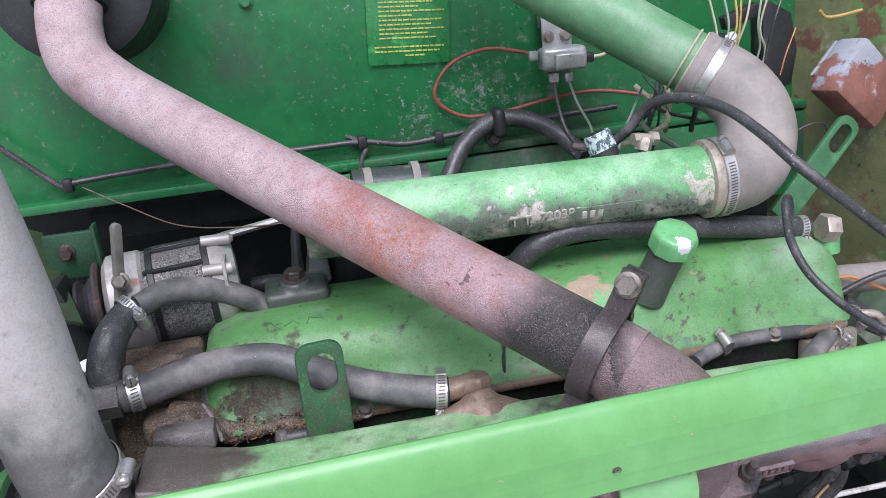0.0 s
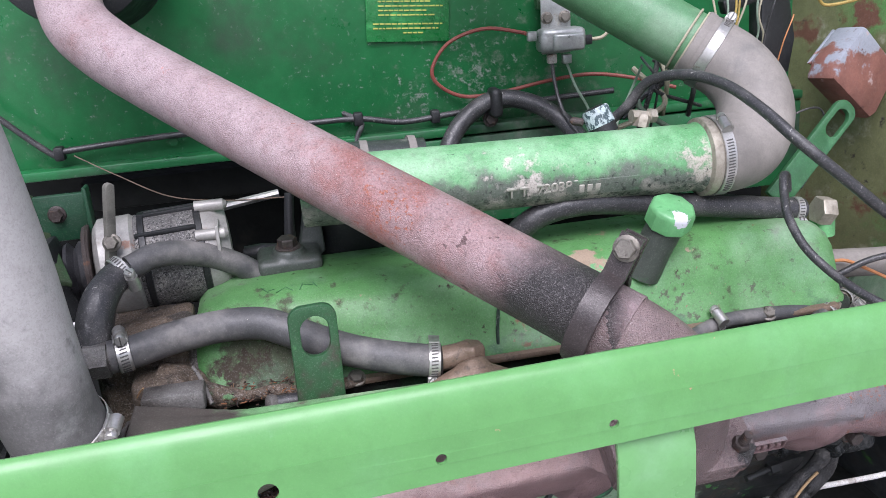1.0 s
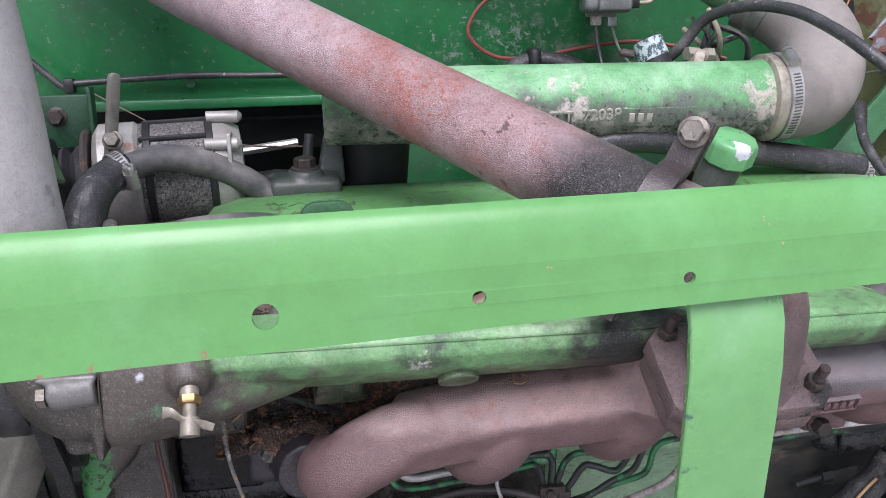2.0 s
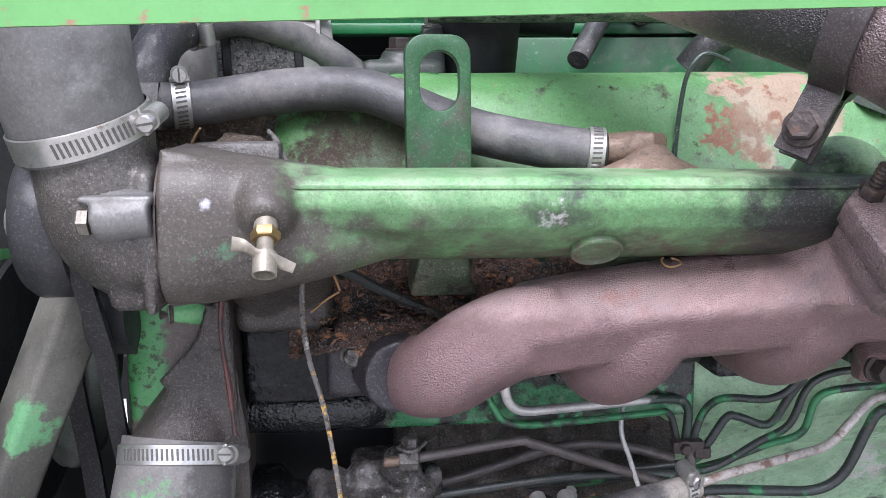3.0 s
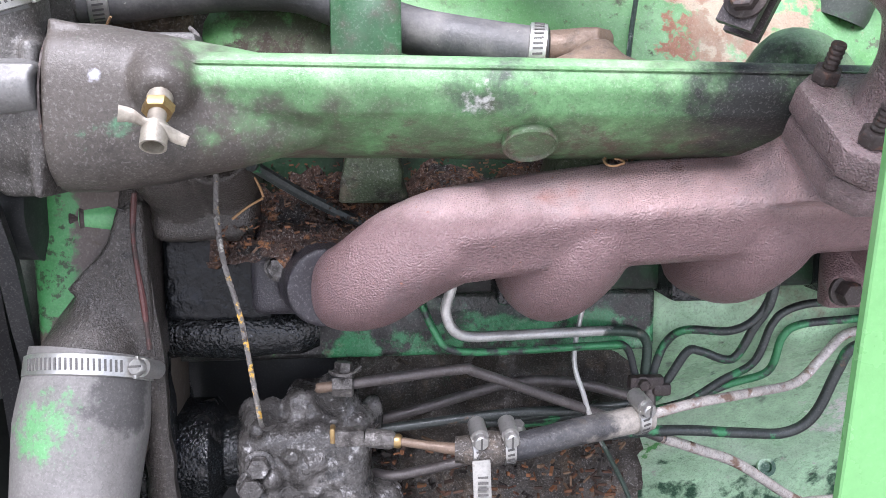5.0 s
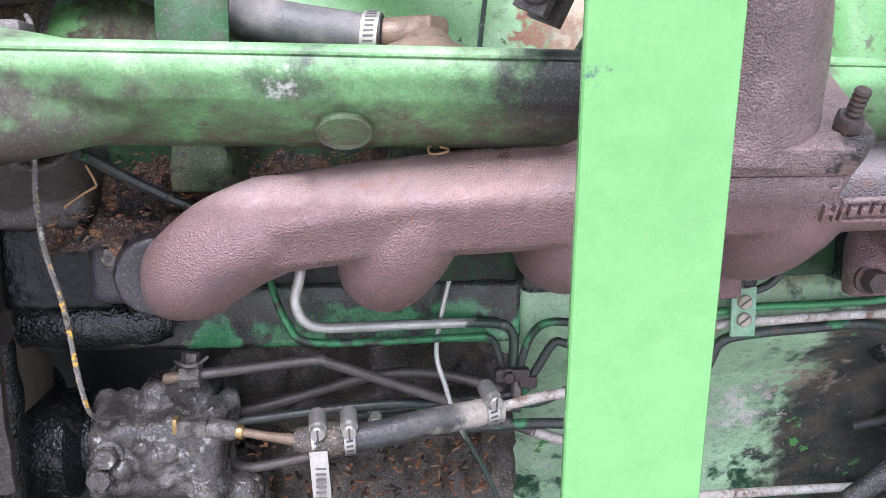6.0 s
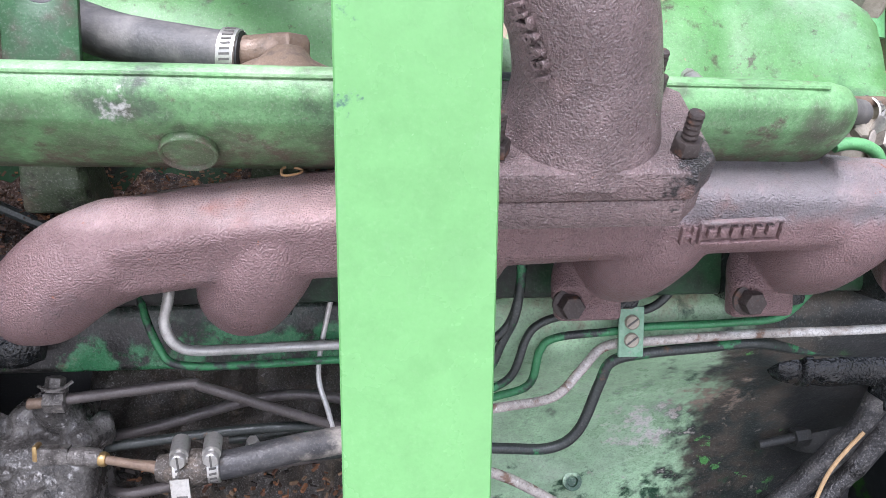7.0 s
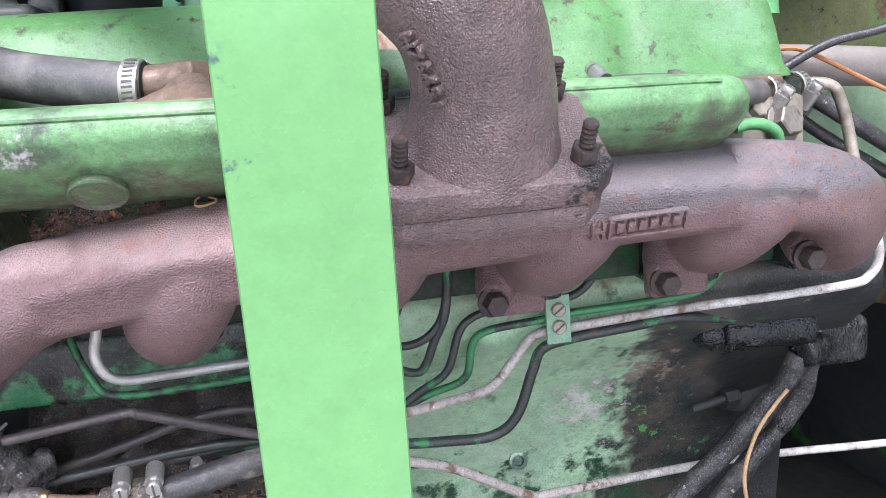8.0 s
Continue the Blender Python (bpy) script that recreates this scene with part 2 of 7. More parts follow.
M_BOLT = mat("grimy_steel_bolt", (0.23, 0.21, 0.18), [((0.07, 0.06, 0.05), 0.7, 70, 0.52, 0.68, None)], 0.5, 0.55, bumps=((160, 0.00104),))
M_DIRTBOLT = mat("dusty_oiled_steel", (0.15, 0.14, 0.13), [((0.045, 0.04, 0.036), 0.6, 60, 0.50, 0.62, None), ((0.26, 0.24, 0.215), 0.8, 110, 0.60, 0.70, None)], 0.4, 0.3, bumps=((120, 0.0012), (740, 0.00061)), grit=0.3)
M_BOLTD = mat("sooty_rusted_bolt", (0.055, 0.042, 0.038), [((0.16, 0.08, 0.05), 0.8, 90, 0.55, 0.7, None)], 0.55, 0.2, bumps=((160, 0.0013),))
# black oil; the grey patches and pale specks are wet glints painted as colour
M_GREASE = mat("wet_black_oil_painted_glints", (0.012, 0.014, 0.015), [((0.085, 0.081, 0.077), 0.3, 50, 0.54, 0.76, None), ((0.34, 0.33, 0.32), 0.4, 190, 0.68, 0.75, None), ((0.015, 0.12, 0.04), 0.35, 26, 0.70, 0.73, None), ((0.04, 0.03, 0.022), 0.7, 28, 0.60, 0.74, None)], 0.18, bumps=((60, 0.0032), (380, 0.0014)), var=0.3, varscale=40, grit=0.05, spec=0.5)
M_WETOIL = mat("smooth_wet_black_oil", (0.007, 0.008, 0.009), [((0.030, 0.028, 0.026), 0.25, 40, 0.56, 0.78, None), ((0.02, 0.16, 0.05), 0.3, 55, 0.72, 0.75, None), ((0.20, 0.19, 0.18), 0.4, 230, 0.72, 0.76, None)], 0.20, bumps=((30, 0.0030), (150, 0.0022)), var=0.3, varscale=40, grit=0.02, spec=0.22)
M_BLOCK = mat("oil_stained_green_block", (0.42, 0.64, 0.41), [((0.58, 0.72, 0.56), 0.4, 9, 0.46, 0.80, None), ((0.32, 0.25, 0.17), 0.7, 18, 0.62, 0.84, ("z", 1.12, 1.17, 0.14)), ((0.090, 0.078, 0.064), 0.5, 9, 0.66, 0.80, ("x", 0.49, 0.60, 0.50)), ((0.035, 0.045, 0.042), 0.35, 30, 0.58, 0.74, ("x", 0.475, 0.55, 0.15)), ((0.03, 0.04, 0.037), 0.3, 12, 0.64, 0.74, ((0.53, 0.43, 1.10), 0.10, 0.22)), ((0.62, 0.60, 0.57), 0.8, 60, 0.62, 0.76, ((0.490, 0.5, 1.03), 0.06, 0.26)), ((0.30, 0.24, 0.19), 0.8, 60, 0.62, 0.80, ((0.55, 0.47, 1.07), 0.06, 0.28)), ((0.08, 0.065, 0.05), 0.6, 40, 0.64, 0.80, ("x", 0.26, 0.14, 0.35)), ((0.10, 0.34, 0.09), 0.4, 18, 0.67, 0.70, ("x", 0.48, 0.54, 0.07)), ((0.03, 0.09, 0.05), 0.4, 22, 0.64, 0.74, ("z", 0.99, 0.92, 0.14)), ((0.022, 0.025, 0.026), 0.4, 10, 0.62, 0.80, ("x", 0.60, 0.70, 0.62)), ((0.24, 0.20, 0.17), 0.8, 130, 0.68, 0.74, ("x", 0.50, 0.56, 0.05))], 0.30, bumps=((12, 0.003), (60, 0.0008), (520, 0.00027)), var=0.18, varscale=12, grit=0.22)
M_SHELF = mat("bright_green_oily_shelf", (0.08, 0.31, 0.14), [((0.03, 0.045, 0.038), 0.2, 20, 0.56, 0.70, ("z", 1.145, 1.165, 0.28)), ((0.34, 0.44, 0.33), 0.35, 14, 0.56, 0.76, ("x", 0.24, 0.36, 0.22)), (SOOT, 0.3, 40, 0.48, 0.60, ("x", -0.005, -0.06, 0.35)), ((0.03, 0.04, 0.035), 0.3, 50, 0.60, 0.70, None), ((0.34, 0.24, 0.15), 0.7, 22, 0.60, 0.78, ("x", 0.36, 0.44, 0.12)), ((0.03, 0.035, 0.03), 0.3, 18, 0.54, 0.60, ("x", 0.47, 0.55, 0.34)), ((0.12, 0.38, 0.10), 0.4, 16, 0.64, 0.68, ("x", 0.46, 0.52, 0.06))], 0.22, bumps=((50, 0.0014), (520, 0.00027)), grit=0.2)
M_HEAD = mat("soot_caked_green_head", (0.025, 0.075, 0.035), [(SOOT, 0.4, 12, 0.34, 0.56, None), ((0.07, 0.055, 0.042), 0.8, 26, 0.62, 0.75, None)], 0.4, bumps=((35, 0.0028), (180, 0.0007)), varscale=20, grit=0.06, spec=0.25)
M_TIMING = mat("green_paint_with_brown_grime", (0.065, 0.27, 0.085), [((0.030, 0.060, 0.025), 0.5, 120, 0.58, 0.66, ((-0.20, 0.30, 1.215), 0.05, 0.10)), ((0.10, 0.08, 0.07), 0.6, 18, 0.56, 0.64, ("x", -0.198, -0.172, 0.36)), ((0.09, 0.072, 0.055), 0.7, 50, 0.60, 0.68, ("z", 1.22, 1.16, 0.22)), ((0.13, 0.08, 0.05), 0.7, 90, 0.66, 0.72, None)], 0.38, bumps=((30, 0.00168), (520, 0.00014)), varscale=15, grit=0.12)
M_LOWHOSE = mat("hose_with_green_overspray", (0.18, 0.172, 0.162), [((0.075, 0.072, 0.069), 0.7, 14, 0.60, 0.68, ((-0.152, 0.256, 1.137), 0.045, 0.28)), ((0.11, 0.29, 0.12), 0.6, 120, 0.62, 0.84, ((-0.199, 0.243, 1.125), 0.036, 0.42)), ((0.12, 0.115, 0.11), 0.7, 9, 0.55, 0.75, None)], 0.6, bumps=((60, 0.00084), (520, 0.00017)), varscale=20, grit=0.14)
M_BARP = mat("dusty_green_bar", (0.105, 0.102, 0.088), [((0.17, 0.165, 0.14), 0.8, 14, 0.44, 0.66, ("z", 1.15, 1.30, 0.15)), ((0.16, 0.40, 0.19), 0.5, 14, 0.60, 0.66, ((-0.30, 0.29, 1.135), 0.07, 0.24)), ((0.34, 0.24, 0.21), 0.8, 14, 0.62, 0.70, ("z", 1.13, 1.07, 0.20))], 0.55, bumps=((50, 0.0010), (520, 0.0001)))
M_BOLTR = mat("brown_rusty_fitting", (0.20, 0.14, 0.10), [((0.09, 0.07, 0.055), 0.7, 50, 0.52, 0.7, None), ((0.32, 0.22, 0.15), 0.7, 40, 0.60, 0.75, None)], 0.5, 0.2, bumps=((90, 0.001), (700, 0.00027)))
M_OUTLET = mat("dark_brown_oily_casting", (0.052, 0.045, 0.039), [((0.105, 0.092, 0.080), 0.5, 18, 0.52, 0.80, None), ((0.012, 0.011, 0.01), 0.4, 40, 0.56, 0.74, None), ((0.12, 0.045, 0.03), 0.7, 40, 0.72, 0.78, None)], 0.36, bumps=((50, 0.0018), (840, 0.00095)), grit=0.22)
M_BLACK = mat("black_enamel", (0.012, 0.013, 0.014), [((0.07, 0.07, 0.07), 0.7, 20, 0.58, 0.78, None)], 0.5, bumps=((50, 0.00084),), grit=0.06)
M_BELT = mat("black_belt_rubber", (0.012, 0.012, 0.013), [((0.035, 0.034, 0.032), 0.8, 16, 0.56, 0.75, None)], 0.6, bumps=((120, 0.00042),))
M_PULLEY = mat("worn_grey_pulley", (0.042, 0.042, 0.046), [((0.07, 0.068, 0.068), 0.6, 10, 0.5, 0.7, None)], 0.45, 0.3, bumps=((60, 0.00056),))
M_LINE = mat("dark_painted_steel_line", (0.05, 0.058, 0.055), [((0.05, 0.24, 0.10), 0.45, 26, 0.56, 0.62, None), ((0.17, 0.10, 0.06), 0.7, 40, 0.62, 0.70, None)], 0.38, 0.2, bumps=((150, 0.00078),))
M_LINEG = mat("green_painted_steel_line", (0.05, 0.25, 0.10), [((0.04, 0.045, 0.045), 0.4, 24, 0.50, 0.58, None), ((0.30, 0.30, 0.27), 0.6, 60, 0.68, 0.74, None)], 0.36, 0.1, bumps=((150, 0.00078),))
M_LINES = mat("bare_silvery_line", (0.62, 0.61, 0.585), [((0.05, 0.075, 0.06), 0.4, 20, 0.72, 0.80, ("x", 0.185, 0.215, 0.45)), ((0.34, 0.31, 0.27), 0.6, 40, 0.58, 0.76, None)], 0.36, 0.35, bumps=((150, 0.0006),))
M_LINER = mat("rusty_whitened_line", (0.50, 0.455, 0.42), [((0.22, 0.14, 0.10), 0.8, 60, 0.52, 0.62, None), ((0.72, 0.71, 0.68), 0.6, 34, 0.56, 0.72, ("x", 0.40, 0.60, 0.18)), ((0.70, 0.68, 0.65), 0.7, 160, 0.62, 0.68, None)], 0.55, 0.05, bumps=((350, 0.00048),), grit=0.3)
M_OILPIPE = mat("grey_oily_pipe", (0.12, 0.105, 0.10), [((0.24, 0.21, 0.18), 0.6, 70, 0.60, 0.72, None)], 0.42, 0.3, bumps=((150, 0.00104),))
M_ROPE = mat("paint_spotted_cable", (0.15, 0.14, 0.13), [((0.40, 0.38, 0.34), 0.7, 150, 0.56, 0.64, None), ((0.62, 0.36, 0.05), 0.7, 90, 0.60, 0.66, ((-0.070, 0.255, 1.165), 0.06, 0.14)), ((0.05, 0.04, 0.035), 0.7, 140, 0.56, 0.62, None)], 0.6, bumps=((700, 0.00088),))
M_DEBRIS = mat("chaff_and_dirt", (0.075, 0.040, 0.027), [((0.34, 0.15, 0.06), 0.9, 70, 0.56, 0.64, None), ((0.17, 0.10, 0.07), 0.9, 50, 0.56, 0.70, None), ((0.018, 0.015, 0.013), 0.8, 34, 0.52, 0.60, None), ((0.07, 0.20, 0.09), 0.7, 30, 0.70, 0.76, None)], 0.8, bumps=((90, 0.009), (580, 0.001)), var=0.4, varscale=60, grit=0.4)
M_STRAW = mat("dry_straw", (0.40, 0.235, 0.11), rough=0.8, bumps=((350, 0.00027),))
# paler green along the top, darker on the lower half, beige dust patches
M_INTAKE = mat("chalky_green_paint_darker_low", (0.12, 0.36, 0.14), [((0.25, 0.45, 0.26), 0.5, 14, 0.50, 0.80, ("z", 1.51, 1.55, 0.14)), ((0.12, 0.145, 0.115), 0.7, 30, 0.58, 0.82, ("z", 1.538, 1.498, 0.42)), ((0.36, 0.335, 0.295), 0.9, 34, 0.66, 0.88, ("z", 1.525, 1.485, 0.26)), ((0.50, 0.46, 0.41), 0.9, 60, 0.70, 0.86, ((0.27, 0.40, 1.515), 0.07, 0.30)), ((0.46, 0.42, 0.36), 0.9, 60, 0.62, 0.80, ((0.47, 0.385, 1.51), 0.05, 0.3)), ((0.04, 0.05, 0.04), 0.7, 130, 0.62, 0.74, ("z", 1.53, 1.49, 0.12))], 0.45, bumps=((40, 0.0012), (740, 0.00027)), varscale=14, grit=0.2)
M_UPIPE = mat("matt_sage_pipe_paint", (0.10, 0.245, 0.115), [((0.17, 0.29, 0.175), 0.6, 10, 0.5, 0.7, None), ((0.50, 0.52, 0.44), 0.8, 50, 0.70, 0.73, None)], 0.42, bumps=((20, 0.00084),), varscale=9)
M_RUSTWALL = mat("mossy_rusted_plate", (0.16, 0.17, 0.075), [((0.10, 0.26, 0.07), 0.6, 7, 0.52, 0.66, None), ((0.36, 0.35, 0.26), 0.8, 16, 0.56, 0.72, None), ((0.15, 0.065, 0.04), 0.85, 14, 0.54, 0.64, None), ((0.035, 0.03, 0.025), 0.7, 50, 0.60, 0.70, None)], 0.6, bumps=((25, 0.002), (460, 0.00014)), varscale=12, grit=0.14)
M_RUSTBOX = mat("rust_with_blue_primer", (0.21, 0.09, 0.068), [((0.27, 0.29, 0.33), 0.45, 16, 0.64, 0.70, ("z", 1.53, 1.60, 0.22)), ((0.42, 0.32, 0.30), 0.8, 40, 0.64, 0.72, None), ((0.10, 0.045, 0.035), 0.8, 34, 0.62, 0.70, None)], 0.6, bumps=((40, 0.0012), (520, 0.0002)))
M_DARK = mat("dark_grimy_steel", (0.032, 0.034, 0.033), [((0.07, 0.16, 0.07), 0.6, 12, 0.64, 0.72, None), ((0.11, 0.095, 0.08), 0.7, 14, 0.54, 0.78, None), ((0.24, 0.22, 0.20), 0.8, 90, 0.70, 0.76, None)], 0.5, bumps=((30, 0.0021), (380, 0.0002)))
M_SUMP = mat("oil_black_plate_with_green_flakes", (0.020, 0.024, 0.025), [((0.035, 0.032, 0.028), 0.6, 9, 0.52, 0.70, None), ((0.030, 0.10, 0.018), 0.6, 12, 0.64, 0.68, ("z", 0.90, 0.80, 0.05))], 0.45, bumps=((30, 0.002), (380, 0.00027)), grit=0.08)
M_LUGD = mat("dark_worn_green_paint", (0.024, 0.090, 0.034), [((0.055, 0.052, 0.038), 0.7, 30, 0.52, 0.72, ("z", 1.41, 1.36, 0.08)), ((0.10, 0.30, 0.10), 0.4, 24, 0.70, 0.76, None)], 0.42, bumps=((60, 0.0007), (420, 6.8e-05)))
M_LUGB = mat("clean_green_paint", (0.12, 0.36, 0.14), [((0.04, 0.12, 0.05), 0.6, 22, 0.62, 0.72, None)], 0.4, bumps=((60, 0.0007),))
M_STRAP = mat("blackened_strap_steel", (0.050, 0.040, 0.039), [((0.15, 0.10, 0.09), 0.7, 20, 0.54, 0.78, None), ((0.025, 0.022, 0.022), 0.5, 26, 0.60, 0.76, None)], 0.40, 0.2, bumps=((90, 0.0006), (1120, 0.00024)), gscale=700, grit=0.2)
M_ALT = mat("dusty_alternator_casting", (0.40, 0.385, 0.36), [((0.22, 0.19, 0.165), 0.8, 30, 0.58, 0.74, None), ((0.34, 0.21, 0.16), 0.8, 60, 0.66, 0.74, ((-0.172, 0.45, 1.48), 0.03, 0.18))], 0.5, 0.3, bumps=((90, 0.00084),), grit=0.1)
M_ALTD = mat("dusty_black_windings", (0.13, 0.125, 0.12), [((0.38, 0.36, 0.33), 0.9, 26, 0.48, 0.72, None), ((0.04, 0.04, 0.04), 0.7, 300, 0.52, 0.60, None)], 0.6, bumps=((740, 0.001),), grit=0.6)
M_WIRER = mat("faded_red_wire", (0.22, 0.055, 0.04), rough=0.6, bumps=((350, 0.00018),))
M_WIREY = mat("ochre_wire", (0.36, 0.25, 0.06), rough=0.6, bumps=((350, 0.00018),))
M_WIREC = mat("cream_wire", (0.38, 0.35, 0.25), rough=0.6, bumps=((350, 0.00018),))
M_WIREG = mat("grey_green_wire", (0.20, 0.27, 0.20), rough=0.6, bumps=((350, 0.00018),))
M_WIREO = mat("orange_wire", (0.46, 0.19, 0.07), rough=0.6, bumps=((350, 0.00018),))
M_CABLE = mat("black_cable_sheath", (0.035, 0.035, 0.037), [((0.12, 0.115, 0.11), 0.8, 22, 0.50, 0.78, None), ((0.34, 0.33, 0.31), 0.8, 130, 0.62, 0.70, None)], 0.4, bumps=((120, 0.0009),), grit=0.2)
M_TANWIRE = mat("tan_wire_sheath", (0.50, 0.33, 0.17), rough=0.6, bumps=((350, 0.0002),))
M_CAKE = mat("caked_black_dirt", (0.062, 0.052, 0.043), [((0.15, 0.115, 0.085), 0.8, 40, 0.52, 0.70, None), ((0.03, 0.09, 0.04), 0.5, 16, 0.62, 0.70, None), ((0.26, 0.23, 0.20), 0.8, 150, 0.68, 0.74, None)], 0.6, bumps=((60, 0.004), (460, 0.00068)), grit=0.4)
M_BROWNDIRT = mat("brown_caked_dirt", (0.115, 0.085, 0.060), [((0.20, 0.155, 0.115), 0.9, 30, 0.52, 0.72, None), ((0.035, 0.028, 0.022), 0.8, 24, 0.52, 0.66, None), ((0.09, 0.20, 0.08), 0.5, 16, 0.66, 0.70, None)], 0.75, bumps=((50, 0.005), (300, 0.0016)), var=0.3, varscale=40, grit=0.4)
M_CRUST = mat("crusted_oily_hose", (0.030, 0.030, 0.031), [((0.10, 0.095, 0.09), 0.8, 40, 0.50, 0.66, None), ((0.30, 0.28, 0.25), 0.9, 90, 0.64, 0.70, None), ((0.010, 0.010, 0.010), 0.3, 30, 0.52, 0.64, None)], 0.5, bumps=((70, 0.004), (420, 0.001)), var=0.3, grit=0.3)
M_DECAL = mat("green_decal_film", (0.012, 0.17, 0.04), [((0.05, 0.32, 0.09), 0.5, 30, 0.55, 0.7, None)], 0.3, bumps=((30, 0.00042),))
M_YELLOW = mat("decal_yellow_print", (0.42, 0.47, 0.09), rough=0.5, bumps=())
M_WHITEP = mat("white_label_print", (0.42, 0.50, 0.50), [((0.04, 0.07, 0.08), 0.6, 190, 0.46, 0.54, None)], 0.5, bumps=())
M_RELAY = mat("pale_zinc_box", (0.40, 0.41, 0.40), [((0.35, 0.34, 0.30), 0.6, 50, 0.58, 0.72, None)], 0.35, 0.5, bumps=((60, 0.00056),))
M_GROUND = mat("dusty_concrete", (0.50, 0.49, 0.46), [((0.38, 0.37, 0.34), 0.9, 0.8, 0.5, 0.7, None)], 0.9, bumps=((8, 0.014),), varscale=3)
M_SEDIMENT = mat("dark_filter_can", (0.05, 0.06, 0.055), [((0.30, 0.30, 0.27), 0.7, 30, 0.56, 0.68, None)], 0.4, 0.3, bumps=((80, 0.00056),))
M_OLIVE = mat("dull_olive_paint", (0.028, 0.048, 0.02), [((0.06, 0.055, 0.035), 0.7, 14, 0.54, 0.78, None), ((0.03, 0.12, 0.04), 0.5, 9, 0.52, 0.72, None)], 0.5, bumps=((40, 0.0006), (520, 6.8e-05)), grit=0.1)
M_CAP = mat("green_cap_paint_worn_to_metal", (0.14, 0.40, 0.16), [((0.20, 0.44, 0.22), 0.4, 20, 0.50, 0.75, None), ((0.60, 0.59, 0.64), 0.35, 60, 0.78, 0.82, ((0.4145, 0.326, 1.474), 0.024, 0.52)), ((0.50, 0.50, 0.52), 0.4, 90, 0.74, 0.78, None)], 0.34, bumps=((40, 0.0008), (700, 0.0001)), grit=0.05)
M_NECK = mat("dark_greasy_neck", (0.055, 0.065, 0.055), [((0.14, 0.14, 0.12), 0.7, 20, 0.54, 0.75, None), ((0.06, 0.18, 0.07), 0.5, 24, 0.62, 0.70, None)], 0.45, bumps=((60, 0.0008), (700, 0.00014)))
M_ROCKER = mat("chaff_stained_green_casting", (0.075, 0.105, 0.058), [((0.15, 0.115, 0.085), 0.8, 24, 0.48, 0.66, None), ((0.03, 0.028, 0.022), 0.7, 40, 0.54, 0.68, None), ((0.10, 0.20, 0.09), 0.5, 30, 0.66, 0.72, None)], 0.5, bumps=((35, 0.0022), (520, 0.00068)), varscale=20, grit=0.3)
# near-black, so bulkhead, floor and beam carry the bay's shade in their colour
M_PIT = mat("cavity_shade_black", (0.012, 0.013, 0.012), [((0.030, 0.028, 0.024), 0.8, 10, 0.56, 0.75, None), ((0.012, 0.035, 0.015), 0.7, 6, 0.58, 0.75, None)], 0.75, bumps=((30, 0.002),), grit=0.0, spec=0.15)
# dusty oil grime; the near-white patches are painted wet highlights
M_PUMP = mat("wet_dusty_pump_painted_glints", (0.062, 0.058, 0.054), [((0.17, 0.16, 0.15), 0.32, 34, 0.48, 0.70, None), ((0.52, 0.51, 0.50), 0.2, 46, 0.61, 0.70, None), ((0.02, 0.02, 0.02), 0.2, 40, 0.56, 0.66, None), ((0.15, 0.09, 0.055), 0.7, 50, 0.66, 0.74, None)], 0.24, bumps=((60, 0.003), (520, 0.00088)), var=0.3, varscale=40, grit=0.16)
# lug green deepened to paint the shade of a face turned from the light
M_EYE = mat("mid_green_lug_paint", (0.034, 0.13, 0.05), [((0.07, 0.21, 0.09), 0.4, 22, 0.54, 0.7, None), ((0.10, 0.09, 0.06), 0.7, 50, 0.66, 0.74, None)], 0.4, bumps=((60, 0.0007),), grit=0.1)
M_DKGRN = mat("deep_shaded_green_paint", (0.014, 0.062, 0.030), [((0.04, 0.05, 0.04), 0.7, 16, 0.54, 0.72, None), ((0.03, 0.12, 0.05), 0.4, 30, 0.64, 0.72, None)], 0.42, bumps=((60, 0.0007),))
M_RADHOSE = mat("wide_hose_rubber_with_pale_dust", (0.13, 0.128, 0.125), [((0.38, 0.365, 0.355), 0.85, 9, 0.50, 0.88, ("z", 1.41, 1.55, 0.48)), ((0.24, 0.25, 0.235), 0.7, 26, 0.56, 0.76, None), ((0.10, 0.098, 0.096), 0.5, 30, 0.60, 0.74, ("z", 1.44, 1.38, 0.08)), ((0.46, 0.44, 0.41), 0.9, 200, 0.72, 0.76, None)], 0.55, bumps=((14, 0.0012), (460, 0.00017)), var=0.14, grit=0.12)
M_CLIP = mat("chalky_pale_green_paint", (0.26, 0.45, 0.31), [((0.12, 0.34, 0.18), 0.5, 50, 0.50, 0.66, None), ((0.40, 0.40, 0.36), 0.6, 90, 0.62, 0.70, None)], 0.5, bumps=((120, 0.0006),))
M_GUSSET = mat("dust_streaked_green_plate", (0.17, 0.27, 0.17), [((0.36, 0.37, 0.31), 0.8, 12, 0.50, 0.72, None), ((0.07, 0.17, 0.08), 0.6, 9, 0.56, 0.74, None), ((0.10, 0.09, 0.07), 0.7, 40, 0.64, 0.74, None)], 0.6, bumps=((40, 0.0008), (520, 0.0001)))
M_SOOTY = mat("sooty_violet_iron", (0.032, 0.029, 0.034), [((0.07, 0.060, 0.067), 0.4, 16, 0.50, 0.76, None), ((0.02, 0.02, 0.02), 0.3, 40, 0.56, 0.70, None)], 0.38, bumps=((60, 0.001), (910, 0.00054)), grit=0.2)



